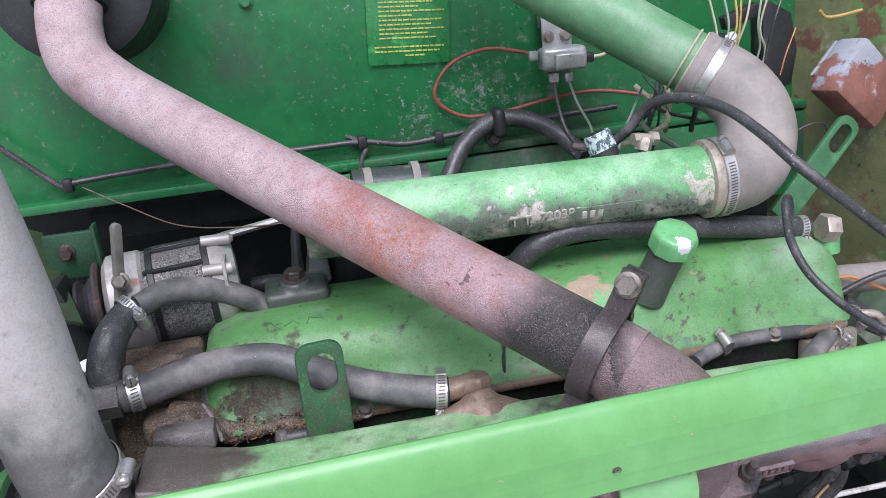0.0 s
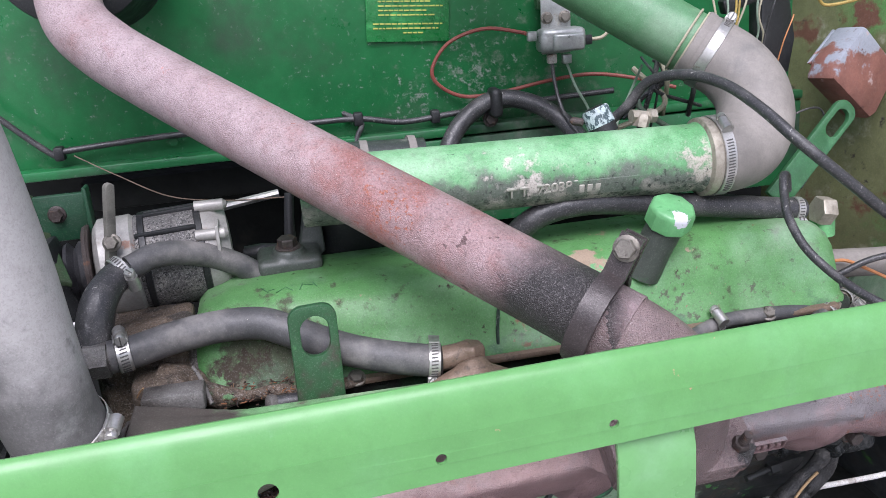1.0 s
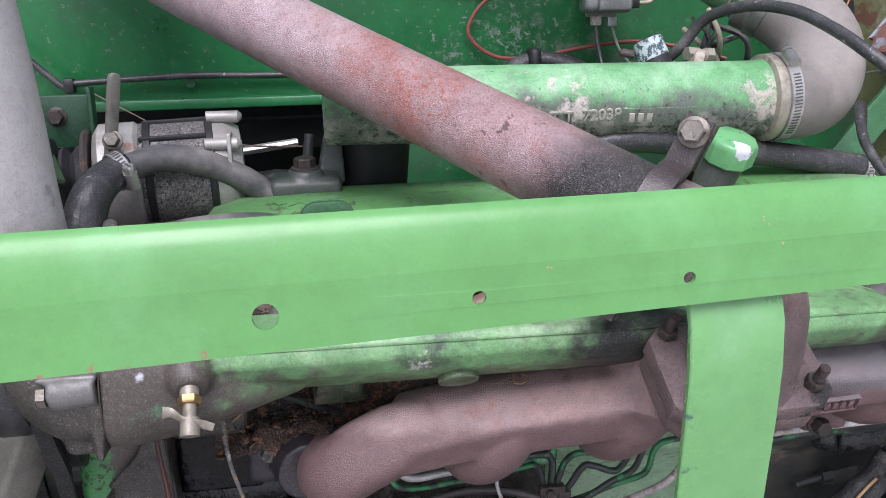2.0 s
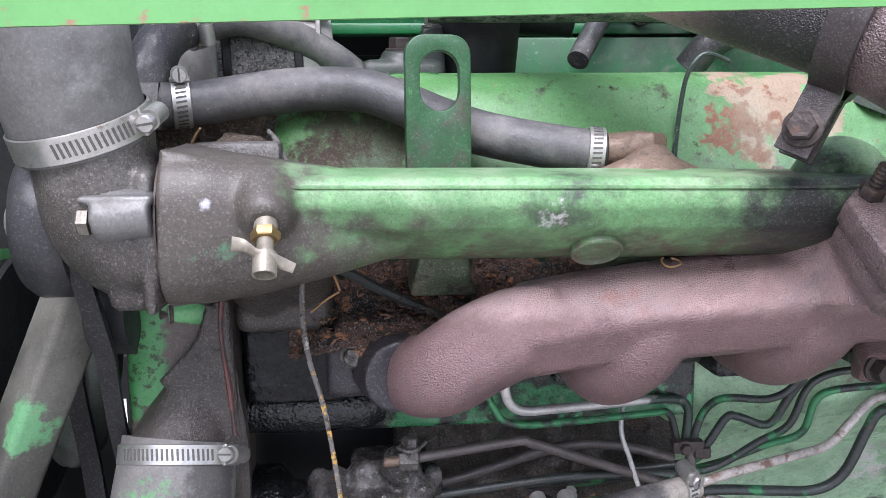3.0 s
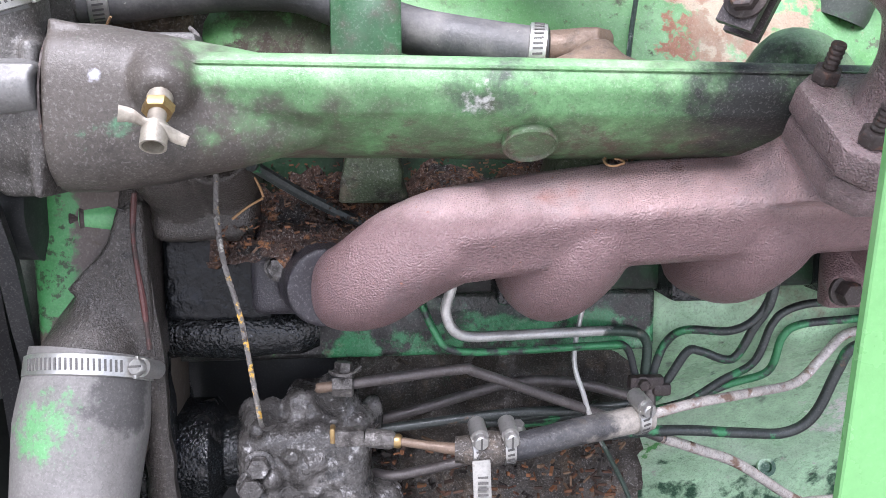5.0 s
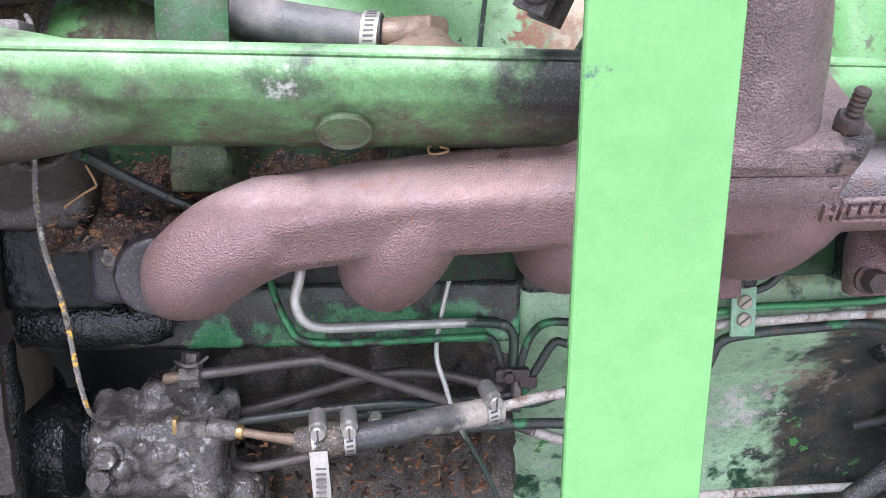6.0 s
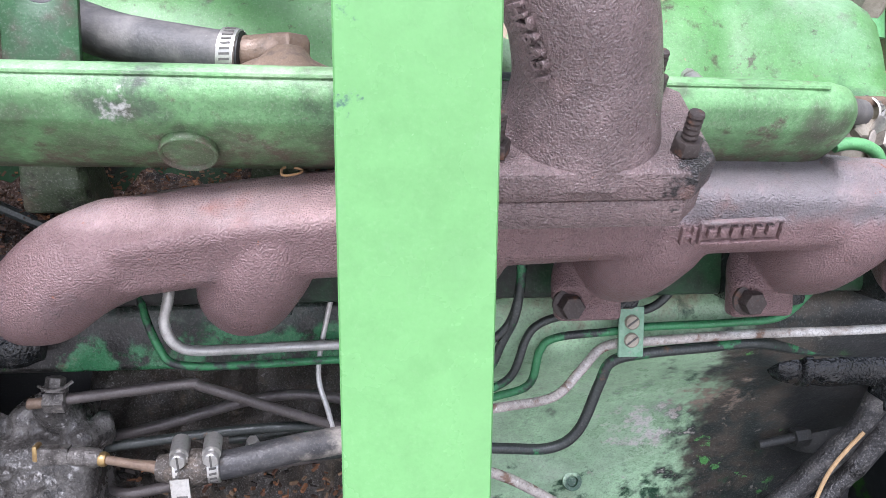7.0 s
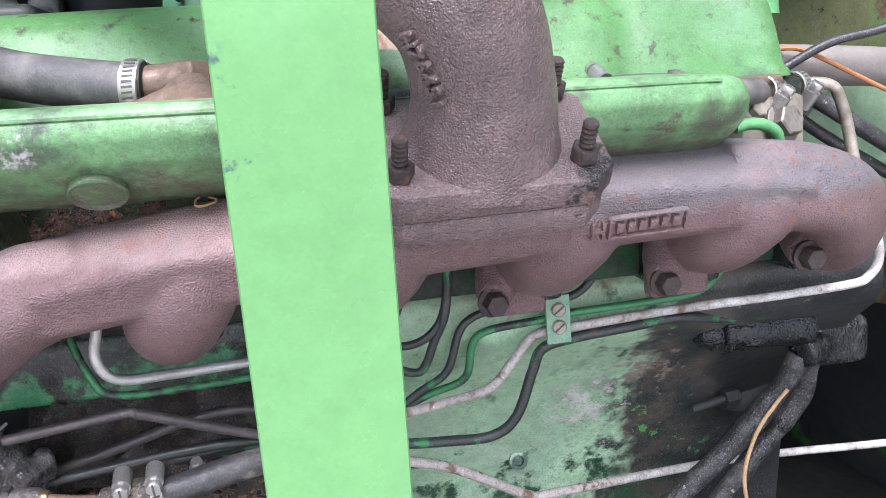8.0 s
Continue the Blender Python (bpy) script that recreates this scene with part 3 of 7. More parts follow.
def chip_mat(name, tones):
    """Loose chips, each in one of the tones."""
    m = mat(name, tones[0], rough=0.85, bumps=((520, 0.00034),), grit=0.0)
    n, l = m.node_tree.nodes, m.node_tree.links
    ramp = n.new("ShaderNodeValToRGB")
    ramp.color_ramp.interpolation = "CONSTANT"
    for i, t in enumerate(tones):
        e = ramp.color_ramp.elements[i] if i < 2 else ramp.color_ramp.elements.new(i / len(tones))
        e.position, e.color = i / len(tones), (*t, 1)
    l.new(n["Geometry"].outputs["Random Per Island"], ramp.inputs[0])
    l.new(ramp.outputs[0], n["Principled BSDF"].inputs["Base Color"])
    return m


M_CHIP = chip_mat("loose_chaff_chips", ((0.045, 0.026, 0.018), (0.11, 0.05, 0.03), (0.15, 0.07, 0.035), (0.02, 0.015, 0.012), (0.22, 0.095, 0.042), (0.10, 0.055, 0.036), (0.16, 0.10, 0.06), (0.06, 0.035, 0.024)))

# ---- building ----
V = Vector


def link(name, bm, material, loc, parent=None, label="", sharp=38.0):
    """One mesh object from a bmesh in world places; its origin at loc, or at its parent's."""
    bmesh.ops.recalc_face_normals(bm, faces=bm.faces)
    base = V(loc)
    for v in bm.verts:
        v.co -= base
    for f in bm.faces:
        f.smooth = True
    me = bpy.data.meshes.new(name)
    bm.to_mesh(me)
    bm.free()
    me.set_sharp_from_angle(angle=radians(sharp))
    me.materials.append(material)
    ob = new(name, me)
    if parent:
        ob.parent = parent
    else:
        ob.location = base
    if label:
        ob["label"] = label
    return ob


def base_of(parent):
    p = V((0, 0, 0))
    while parent:
        p += parent.location
        parent = parent.parent
    return p


def part(name, bm, material, parent, label="", sharp=38.0):
    return link(name, bm, material, base_of(parent), parent, label, sharp)


def thing(name, loc, label, category, group="", kind=""):
    ob = new(name)
    ob.location, ob.empty_display_size = loc, 0.05
    return tagged(ob, label, category, group, kind)


def solo(name, bm, material, loc, label, category, group="", kind="", sharp=38.0):
    return tagged(link(name, bm, material, loc, None, "", sharp), label, category, group, kind)


def melt(ob, voxel, rounds, factor=0.5):
    """Casting: melts joined solids into one skin with filleted joints."""
    r = ob.modifiers.new("melt", "REMESH")
    r.mode, r.voxel_size, r.use_smooth_shade = "VOXEL", voxel, True
    s = ob.modifiers.new("fillet", "SMOOTH")
    s.iterations, s.factor = rounds, factor
    return ob


def basis(axis, up=(0, 0, 1)):
    w = V(axis).normalized()
    u = V(up) - w * V(up).dot(w)
    if u.length < 1e-4:
        u = V((1, 0, 0)) - w * w.x
    u.normalize()
    return u, w.cross(u), w


def glide(pts, sub):
    """A smooth run through the points, with the share of the way for each."""
    if len(pts) < 3 or sub < 2:
        return [(V(p), float(i)) for i, p in enumerate(pts)]
    q = [V(p) for p in pts]
    q = [2 * q[0] - q[1]] + q + [2 * q[-1] - q[-2]]
    out = []
    for i in range(1, len(q) - 2):
        a, b, c, d = q[i - 1 : i + 3]
        for k in range(sub):
            t = k / sub
            out.append((0.5 * (2 * b + (c - a) * t + (2 * a - 5 * b + 4 * c - d) * t * t + (3 * b - a - 3 * c + d) * t**3), i - 1 + t))
    out.append((q[-2], float(len(q) - 3)))
    return out


def sweep(bm, pts, r, seg=12, sub=6, wob=0.0, flat=1.0, sq=1.0):
    """A round bar or tube along the points; r: one radius or one a point; flat: squeeze across; sq under 1: squarer."""

    def pw(c):
        return math.copysign(abs(c) ** sq, c)

    run = glide(pts, sub)
    rings, u = [], None
    for i, (p, s) in enumerate(run):
        d = (run[min(i + 1, len(run) - 1)][0] - run[max(i - 1, 0)][0]).normalized()
        if u is None:
            u = basis(d)[0]
        u = (u - d * u.dot(d)).normalized()
        w = d.cross(u)
        if isinstance(r, (tuple, list)):
            k = min(int(s), len(r) - 2)
            rad = r[k] + (r[k + 1] - r[k]) * (s - k)
        else:
            rad = r
        if wob:
            rad *= 1 + wob * noise.noise(p * 40)
        rings.append([bm.verts.new(p + (u * pw(math.cos(a)) + w * pw(math.sin(a)) * flat) * rad) for a in (2 * math.pi * j / seg for j in range(seg))])
    for a, b in zip(rings, rings[1:]):
        for j in range(seg):
            bm.faces.new((a[j], a[(j + 1) % seg], b[(j + 1) % seg], b[j]))
    bm.faces.new(rings[0][::-1])
    bm.faces.new(rings[-1])
    return bm


def tube(pts, r, seg=12, sub=6, wob=0.0):
    return sweep(bmesh.new(), pts, r, seg, sub, wob)


def box(bm, c, s, axes=None, bevel=0.0015, steps=2):
    """A block of sizes s round c, along axes (u, v, w)."""
    u, v, w = axes or (V((1, 0, 0)), V((0, 1, 0)), V((0, 0, 1)))
    m = Matrix((u, v, w)).transposed().to_4x4()
    m.translation = V(c)
    made = bmesh.ops.create_cube(bm, size=1.0, matrix=m @ Matrix.Diagonal((*s, 1)))
    if bevel:
        edges = {e for p in made["verts"] for e in p.link_edges}
        bmesh.ops.bevel(bm, geom=list(edges), offset=min(bevel, 0.45 * min(s)), segments=steps, affect="EDGES", profile=0.5)
    return bm


def disc(bm, c, axis, profile, seg=24, up=(0, 0, 1)):
    """A turned solid: profile of (radius, height along axis), closed at its ends."""
    u, v, w = basis(axis, up)
    rings = []
    for r, h in profile:
        rings.append([bm.verts.new(V(c) + w * h + (u * math.cos(a) + v * math.sin(a)) * max(r, 1e-4)) for a in (2 * math.pi * (j + 0.5) / seg for j in range(seg))])
    for a, b in zip(rings, rings[1:]):
        for j in range(seg):
            bm.faces.new((a[j], a[(j + 1) % seg], b[(j + 1) % seg], b[j]))
    bm.faces.new(rings[0][::-1])
    bm.faces.new(rings[-1])
    return bm


def hexbolt(c, axis, r, h, washer=True, stud=0.0):
    """A hexagon head on its washer, seated at c; stud: a threaded end that stands out of it."""
    bm = bmesh.new()
    z = 0.0
    if washer:
        disc(bm, c, axis, ((r * 1.3, -0.001), (r * 1.3, r * 0.18), (r * 1.2, r * 0.25)), 20)
        z = r * 0.22
    disc(bm, c, axis, ((r, z), (r, z + h * 0.85), (r * 0.88, z + h)), 6)
    if stud:
        k = int(stud / 0.0016)
        disc(bm, c, axis, [(r * (0.56 if i % 2 else 0.49), z + h + i * stud / k) for i in range(k + 1)], 12)
    return bm


def plate(outer, holes, thick, origin, u, v, bevel=0.0):
    """A flat plate from outlines in its own u, v plane, thick along u x v."""
    bm = bmesh.new()
    u, v = V(u).normalized(), V(v).normalized()
    w = u.cross(v)
    edges = []
    for loop in (outer, *holes):
        vs = [bm.verts.new(V(origin) + u * a + v * b) for a, b in loop]
        edges += [bm.edges.new((vs[i], vs[(i + 1) % len(vs)])) for i in range(len(vs))]
    got = bmesh.ops.triangle_fill(bm, use_beauty=True, use_dissolve=False, edges=edges)
    faces = [g for g in got["geom"] if isinstance(g, bmesh.types.BMFace)]
    ext = bmesh.ops.extrude_face_region(bm, geom=faces)
    for g in ext["geom"]:
        if isinstance(g, bmesh.types.BMVert):
            g.co += w * thick
    if bevel:
        bmesh.ops.recalc_face_normals(bm, faces=bm.faces)
        rim = [e for e in bm.edges if len(e.link_faces) == 2 and e.calc_face_angle(0) > 1.2]
        bmesh.ops.bevel(bm, geom=rim, offset=bevel, segments=2, affect="EDGES", profile=0.5)
    return bm


def ring(r, n=20, c=(0, 0), squash=1.0):
    return [(c[0] + r * math.cos(2 * math.pi * i / n), c[1] + squash * r * math.sin(2 * math.pi * i / n)) for i in range(n)]


def stadium(w, h, c=(0, 0), n=10, only_top=False):
    """An upright slot outline, w wide and h high."""
    r = w / 2
    top = [(c[0] + r * math.cos(math.pi * i / n), c[1] + h / 2 - r + r * math.sin(math.pi * i / n)) for i in range(n + 1)]
    if only_top:
        return top + [(c[0] - r, c[1] - h / 2), (c[0] + r, c[1] - h / 2)]
    return top + [(c[0] + r * math.cos(math.pi * (1 + i / n)), c[1] - h / 2 + r + r * math.sin(math.pi * (1 + i / n))) for i in range(n + 1)]


def clamp_band(c, axis, r, face, width=0.0125, span=1.3, label="zinc-plated worm-drive hose clamp round a rubber hose", tail=False):
    """A worm-drive clamp; face: where its screw stands."""
    u, v, w = basis(axis, face)
    th = thing("hose_clamp", V(c), label, "hose clamp", "worm-drive hose clamps")
    bm = bmesh.new()
    prof = ((r, -width / 2), (r + 0.0012, -width / 2 + 0.0006), (r + 0.0012, width / 2 - 0.0006), (r, width / 2))
    n = 40
    rings = [[bm.verts.new(V(c) + w * h + (u * math.cos(a) + v * math.sin(a)) * q) for q, h in prof] for a in (2 * math.pi * j / n for j in range(n))]
    for i in range(n):
        a, b = rings[i], rings[(i + 1) % n]
        for j in range(3):
            bm.faces.new((a[j], a[j + 1], b[j + 1], b[j]))
    part("band", bm, M_STEEL, th)
    bm = bmesh.new()
    m = max(5, int(span * r / 0.0034))
    side = -1 if v.y > 0 else 1
    for i in range(m):
        a = 0.42 + (0.0034 / r) * i
        d = u * math.cos(a) + v * math.sin(a) * side
        t = d.cross(w)
        box(bm, V(c) + d * (r + 0.0011), (0.0010, width * 0.55, 0.0015), (d, (w + t * 0.12).normalized(), (t - w * 0.12).normalized()), 0)
    tagged(part("perforation", bm, M_SLOT, th, "row of punched slots"), kind="stuff")
    t = u.cross(w)
    if tail:
        bm = bmesh.new()
        run = [V(c) - u * (r + 0.0008) + v * k * 0.006 - u * 0.0006 * k * k for k in range(4)]
        loft(bm, [[p + w * a - u * b for a, b in ((-width * 0.45, 0), (width * 0.45, 0), (width * 0.45, 0.0009), (-width * 0.45, 0.0009))] for p in run])
        part("band_tail", bm, M_STEEL, th, "loose end of the band")
    hc = V(c) + u * (r + 0.0045)
    bm = bmesh.new()
    sweep(bm, [hc - t * 0.010, hc + t * 0.006], 0.0064, 14, 1)
    box(bm, V(c) + u * (r + 0.001), (0.003, width * 1.05, 0.018), (u, w, t), 0.0006)
    part("screw_housing", bm, M_STEEL, th)
    bm = bmesh.new()
    disc(bm, hc + t * 0.006, t, ((0.0040, 0), (0.0040, 0.003), (0.0058, 0.0032), (0.0058, 0.0070), (0.0050, 0.0080)), 8)
    screw = part("screw", bm, M_STEEL, th)
    bm = bmesh.new()
    box(bm, hc + t * 0.0141, (0.0100, 0.0014, 0.0008), (u, w, t), 0)
    part("drive_slot", bm, M_SLOT, screw)
    return th


def wire(name, pts, r, material, label, category="cable", group="", seg=8, sub=8, kind="", wob=0.0):
    return solo(name, tube(pts, r, seg, sub, wob), material, pts[0], label, category, group, kind)


def loft(bm, sections):
    rows = [[bm.verts.new(p) for p in s] for s in sections]
    n = len(rows[0])
    for a, b in zip(rows, rows[1:]):
        for j in range(n):
            bm.faces.new((a[j], a[(j + 1) % n], b[(j + 1) % n], b[j]))
    bm.faces.new(rows[0][::-1])
    bm.faces.new(rows[-1])
    return bm


def joined(bm, other):
    tmp = bpy.data.meshes.new("tmp")
    other.to_mesh(tmp)
    other.free()
    bm.from_mesh(tmp)
    bpy.data.meshes.remove(tmp)


# ---- setting ----
bm = bmesh.new()
bmesh.ops.create_grid(bm, x_segments=40, y_segments=40, size=400)
solo("ground", bm, M_GROUND, (0, 0, 0), "dusty concrete yard under the machine", "ground", kind="structure")

bm = bmesh.new()
box(bm, (-2.1, 2.6, 1.0), (3.4, 0.1, 2.6), None, 0.01)
solo("wall_white", bm, mat("white_wall_paint", (0.80, 0.80, 0.79), [((0.66, 0.66, 0.64), 0.8, 2.0, 0.5, 0.7, None)], 0.7, varscale=2, var=0.04), (-2.1, 2.6, 0), "white painted wall standing beyond the machine", "wall", kind="structure")
wall_north = thing("wall_north", (0.2, 0.8, 1.45), "dark green painted steel body panel with chalky scuffs", "wall", kind="structure")
bm = bmesh.new()
box(bm, (0.25, 0.812, 1.8835), (1.5, 0.016, 0.75), None, 0.002)
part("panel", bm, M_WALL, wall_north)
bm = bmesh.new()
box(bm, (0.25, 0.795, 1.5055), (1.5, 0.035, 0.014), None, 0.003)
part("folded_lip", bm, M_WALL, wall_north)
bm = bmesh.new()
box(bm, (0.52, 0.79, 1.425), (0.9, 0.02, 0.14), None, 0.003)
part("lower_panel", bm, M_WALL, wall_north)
for bx, bz in ((-0.017, 1.757), (-0.15, 1.533), (0.321, 1.520), (0.12, 1.530)):
    part("bolt", hexbolt((bx, 0.803, bz), (0, -1, 0), 0.008, 0.006), M_WALL, wall_north)

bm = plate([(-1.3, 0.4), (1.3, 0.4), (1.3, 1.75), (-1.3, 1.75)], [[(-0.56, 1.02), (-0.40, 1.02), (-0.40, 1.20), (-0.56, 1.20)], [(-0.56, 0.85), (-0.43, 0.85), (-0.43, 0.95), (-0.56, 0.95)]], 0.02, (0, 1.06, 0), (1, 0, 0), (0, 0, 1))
solo("wall_bulkhead", bm, M_PIT, (0.35, 1.05, 0.65), "bulkhead deep behind the engine, its shade painted as black", "wall", kind="structure")
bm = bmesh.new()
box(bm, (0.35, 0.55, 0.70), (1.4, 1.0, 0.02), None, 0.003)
solo("floor", bm, M_PIT, (0.35, 0.55, 0.69), "steel floor pan under the engine, its shade painted dark", "floor", kind="structure")
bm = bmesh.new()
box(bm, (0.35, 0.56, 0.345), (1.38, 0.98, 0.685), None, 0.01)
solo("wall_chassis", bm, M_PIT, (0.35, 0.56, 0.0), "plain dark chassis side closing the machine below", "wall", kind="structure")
# added black plate: stands for the shade behind the pulleys, hides the lit bulkhead
bm = bmesh.new()
box(bm, (-0.36, 0.56, 0.90), (0.42, 0.012, 0.345), None, 0.003)
solo("wall_shade_plate", bm, M_PIT, (-0.36, 0.56, 0.73), "added black plate standing in for the shade behind the pulleys", "wall", kind="structure")
wall_east = thing("wall_east", (1.0, 0.5, 1.2), "mossy rust-streaked steel side plate", "wall", kind="structure")
bm = bmesh.new()
box(bm, (0.98, 0.5, 1.55), (0.016, 0.75, 1.0), (V((0.92, 0.39, 0)).normalized(), V((-0.39, 0.92, 0)).normalized(), V((0, 0, 1))), 0.002)
part("plate", bm, M_RUSTWALL, wall_east)
bm = bmesh.new()
box(bm, (1.12, 0.5, 0.92), (0.016, 1.2, 0.62), (V((0.92, 0.30, 0.25)).normalized(), V((-0.31, 0.95, 0)).normalized(), V((0.92, 0.30, 0.25)).normalized().cross(V((-0.31, 0.95, 0)).normalized())), 0.002)
part("lower_plate", bm, M_SUMP, wall_east)

# ---- guard frame ----
guard = thing("guard_frame", (0.23, 0.01, 0.8), "bright green painted steel guard rail with an upright post", "guard frame")


def rail_mesh():
    """A folded sheet, slightly deeper at its near end: front face with three bolt holes, rolled top edge."""
    bm = bmesh.new()
    holes = ((-0.031, 0.0184, 0.0068), (0.080, 0.0173, 0.0039), (0.200, 0.0166, 0.0036))
    joined(bm, plate([(-0.62, 0.0), (0.78, 0.0), (0.78, 0.034), (-0.62, 0.034)], [ring(r, 20, (hx, hz)) for hx, hz, r in holes], -0.003, (0, 0, 0), (1, 0, 0), (0, 0, 1)))
    skin = [(0.0, 0.034), (0.0006, 0.043), (0.0018, 0.050), (0.0036, 0.056), (0.0060, 0.061), (0.0090, 0.0645), (0.0122, 0.066), (0.0150, 0.0652), (0.0165, 0.0625)]
    back = [(0.0140, 0.0615), (0.0120, 0.0630), (0.0095, 0.0615), (0.0075, 0.0585), (0.0055, 0.054), (0.0042, 0.049), (0.0034, 0.042), (0.0030, 0.034)]
    loft(bm, [[(x, y, z) for y, z in skin + back] for x in (-0.62, -0.3, 0.0, 0.2, 0.4, 0.78)])
    for v in bm.verts:
        x, tall = v.co.x, 0.068 - 0.020 * v.co.x
        v.co.y += -0.011 + 0.025 * x + 0.0012 * noise.noise(V((x * 7, v.co.z * 20, 1)))
        v.co.z = 1.4278 + 0.0268 * x + v.co.z * tall / 0.066
    return bm


part("rail", rail_mesh(), M_RAIL, guard)
bm = bmesh.new()
for side in ((0.2047, 0.2632),):
    a, b = side
    run = ((1.4335, 0.0040), (1.418, -0.0015), (1.39, -0.0030), (1.356, -0.0005), (1.30, 0.0065), (1.20, 0.0190), (1.10, 0.0310), (0.70, 0.0790))
    loft(bm, [[(a + 0.0007, y - 0.0004, z), (a + 0.004, y - 0.0008, z), (b - 0.004, y - 0.0008, z), (b - 0.0007, y - 0.0004, z), (b, y + 0.0006, z), (b - 0.0004, y + 0.005, z), (a + 0.0004, y + 0.005, z), (a, y + 0.0006, z)] for z, y in run])
part("post", bm, M_POST, guard, "flat upright post in bright green paint")

# ---- engine ----
engine = thing("engine_block", (0.3, 0.45, 0.72), "oily green cast engine block with a soot-caked head", "engine")
bm = bmesh.new()
box(bm, (0.25, 0.46, 1.262), (0.80, 0.22, 0.155), None, 0.006)
part("cylinder_head", bm, M_HEAD, engine)
for px in (-0.02, 0.134, 0.268, 0.396, 0.529, 0.65):
    part("port_pad", box(bmesh.new(), (px, 0.345, 1.205), (0.058, 0.05, 0.050), None, 0.006), M_GREASE, engine)
bm = bmesh.new()
box(bm, (-0.098, 0.342, 1.207), (0.076, 0.06, 0.062), None, 0.004, 3)
for i in range(9):
    c = V((-0.128 + 0.004 * (i % 5), 0.3125, 1.184 + 0.005 * (i % 3)))
    disc(bm, c, (0.1 * (i % 3) - 0.1, -1, 0.2), ((0.0075, -0.006), (0.006, 0.0005 + 0.0005 * (i % 2)), (0.003, 0.0022)), 10)
sweep(bm, [(-0.134, 0.3135, 1.2375), (-0.108, 0.3120, 1.2385), (-0.064, 0.3135, 1.2370)], 0.0032, 8, 4, 0.5)
melt(part("oily_end_plate", bm, M_WETOIL, engine, "black oil-caked plate on the head"), 0.002, 3)
bm = bmesh.new()
box(bm, (-0.104, 0.328, 1.266), (0.074, 0.060, 0.062), None, 0.010, 3)
sweep(bm, [(-0.125, 0.280, 1.300), (-0.118, 0.305, 1.276), (-0.112, 0.325, 1.252)], (0.030, 0.026, 0.022), 18, 4)
sweep(bm, [(-0.090, 0.280, 1.298), (-0.088, 0.306, 1.276), (-0.090, 0.325, 1.250)], (0.024, 0.022, 0.018), 18, 4)
melt(part("oily_column", bm, M_OUTLET, engine, "dark brown oily casting above the plate"), 0.0026, 5)
bm = bmesh.new()
box(bm, (0.050, 0.484, 1.153), (0.40, 0.20, 0.055), None, 0.006, 3)
part("deck_lip", bm, M_SHELF, engine)
bm = bmesh.new()
sweep(bm, [(-0.15, 0.365, 1.160), (-0.06, 0.362, 1.158), (-0.03, 0.365, 1.157)], (0.022, 0.021, 0.016), 14, 6, 0.25)
sweep(bm, [(-0.15, 0.33, 1.15), (-0.15, 0.335, 1.10), (-0.152, 0.34, 1.0)], (0.012, 0.013, 0.012), 10, 5, 0.3)
part("oil_caked_edge", bm, M_GREASE, engine)
bm = bmesh.new()
prof = ((0.410, 1.186), (0.389, 1.180), (0.384, 1.168), (0.3845, 1.140), (0.396, 1.122), (0.425, 1.100), (0.455, 1.075), (0.480, 1.050), (0.515, 0.995), (0.555, 0.930), (0.570, 0.83), (0.580, 0.72), (0.66, 0.72), (0.66, 1.186))
loft(bm, [[(x, y + dy, z) for y, z in prof] for x, dy in ((0.190, 0.060), (0.222, 0.030), (0.250, 0.010), (0.285, 0.0), (0.40, 0.0), (0.55, 0.0), (0.752, 0.0), (0.762, 0.02))])
part("crankcase_side", bm, M_BLOCK, engine, "pale green crankcase side with oil and dust stains", 60)
# black block that gives the void behind the pump its shade by colour
bm = bmesh.new()
box(bm, (-0.03, 0.56, 1.0), (0.38, 0.12, 0.30), None, 0.01)
part("recess_shade_block", bm, M_BLACK, engine)
part("core_plug", disc(bmesh.new(), (0.430, 0.535, 0.951), (0, -1, 0.4), ((0.010, -0.004), (0.010, 0.001), (0.006, 0.001), (0.005, -0.002)), 16), M_BLOCK, engine)

# gasket flange round the water pump and the timing cover
timing = thing("timing_cover", (-0.18, 0.33, 1.0), "green timing cover with brown grime and a bolted side plate", "engine cover")
bm = bmesh.new()
box(bm, (-0.180, 0.355, 1.19), (0.074, 0.126, 0.21), None, 0.006, 3)
part("housing", bm, M_TIMING, timing)
bm = bmesh.new()
sweep(bm, [(-0.150, 0.300, 1.285), (-0.152, 0.298, 1.24), (-0.146, 0.297, 1.19), (-0.142, 0.296, 1.14), (-0.140, 0.30, 1.05)], 0.009, 10, 6, 0.3, 1.4)
part("crusted_seam", bm, M_OUTLET, timing)
part("bolt", hexbolt((-0.184, 0.300, 1.2545), (-1, -0.3, 0), 0.0082, 0.007), M_BOLTD, timing)
part("boss", disc(bmesh.new(), (-0.184, 0.300, 1.2545), (1, 0, 0), ((0.0095, 0), (0.0115, 0.02), (0.009, 0.028)), 16), M_LUGB, timing)

outlet = thing("water_outlet", (-0.182, 0.28, 1.15), "brown grimy cast water outlet above a hose", "pipe elbow")
bm = bmesh.new()
sweep(bm, [(-0.1815, 0.2935, 1.150), (-0.1735, 0.306, 1.178), (-0.166, 0.318, 1.204), (-0.157, 0.334, 1.234)], (0.0385, 0.0315, 0.0270, 0.022), 24, 6)
joined(bm, plate([(-0.219, 1.150), (-0.195, 1.184), (-0.186, 1.208), (-0.160, 1.236), (-0.150, 1.266), (-0.140, 1.268), (-0.136, 1.15)], [], 0.045, (0, 0.328, 0), (1, 0, 0), (0, 0, 1), 0.004))
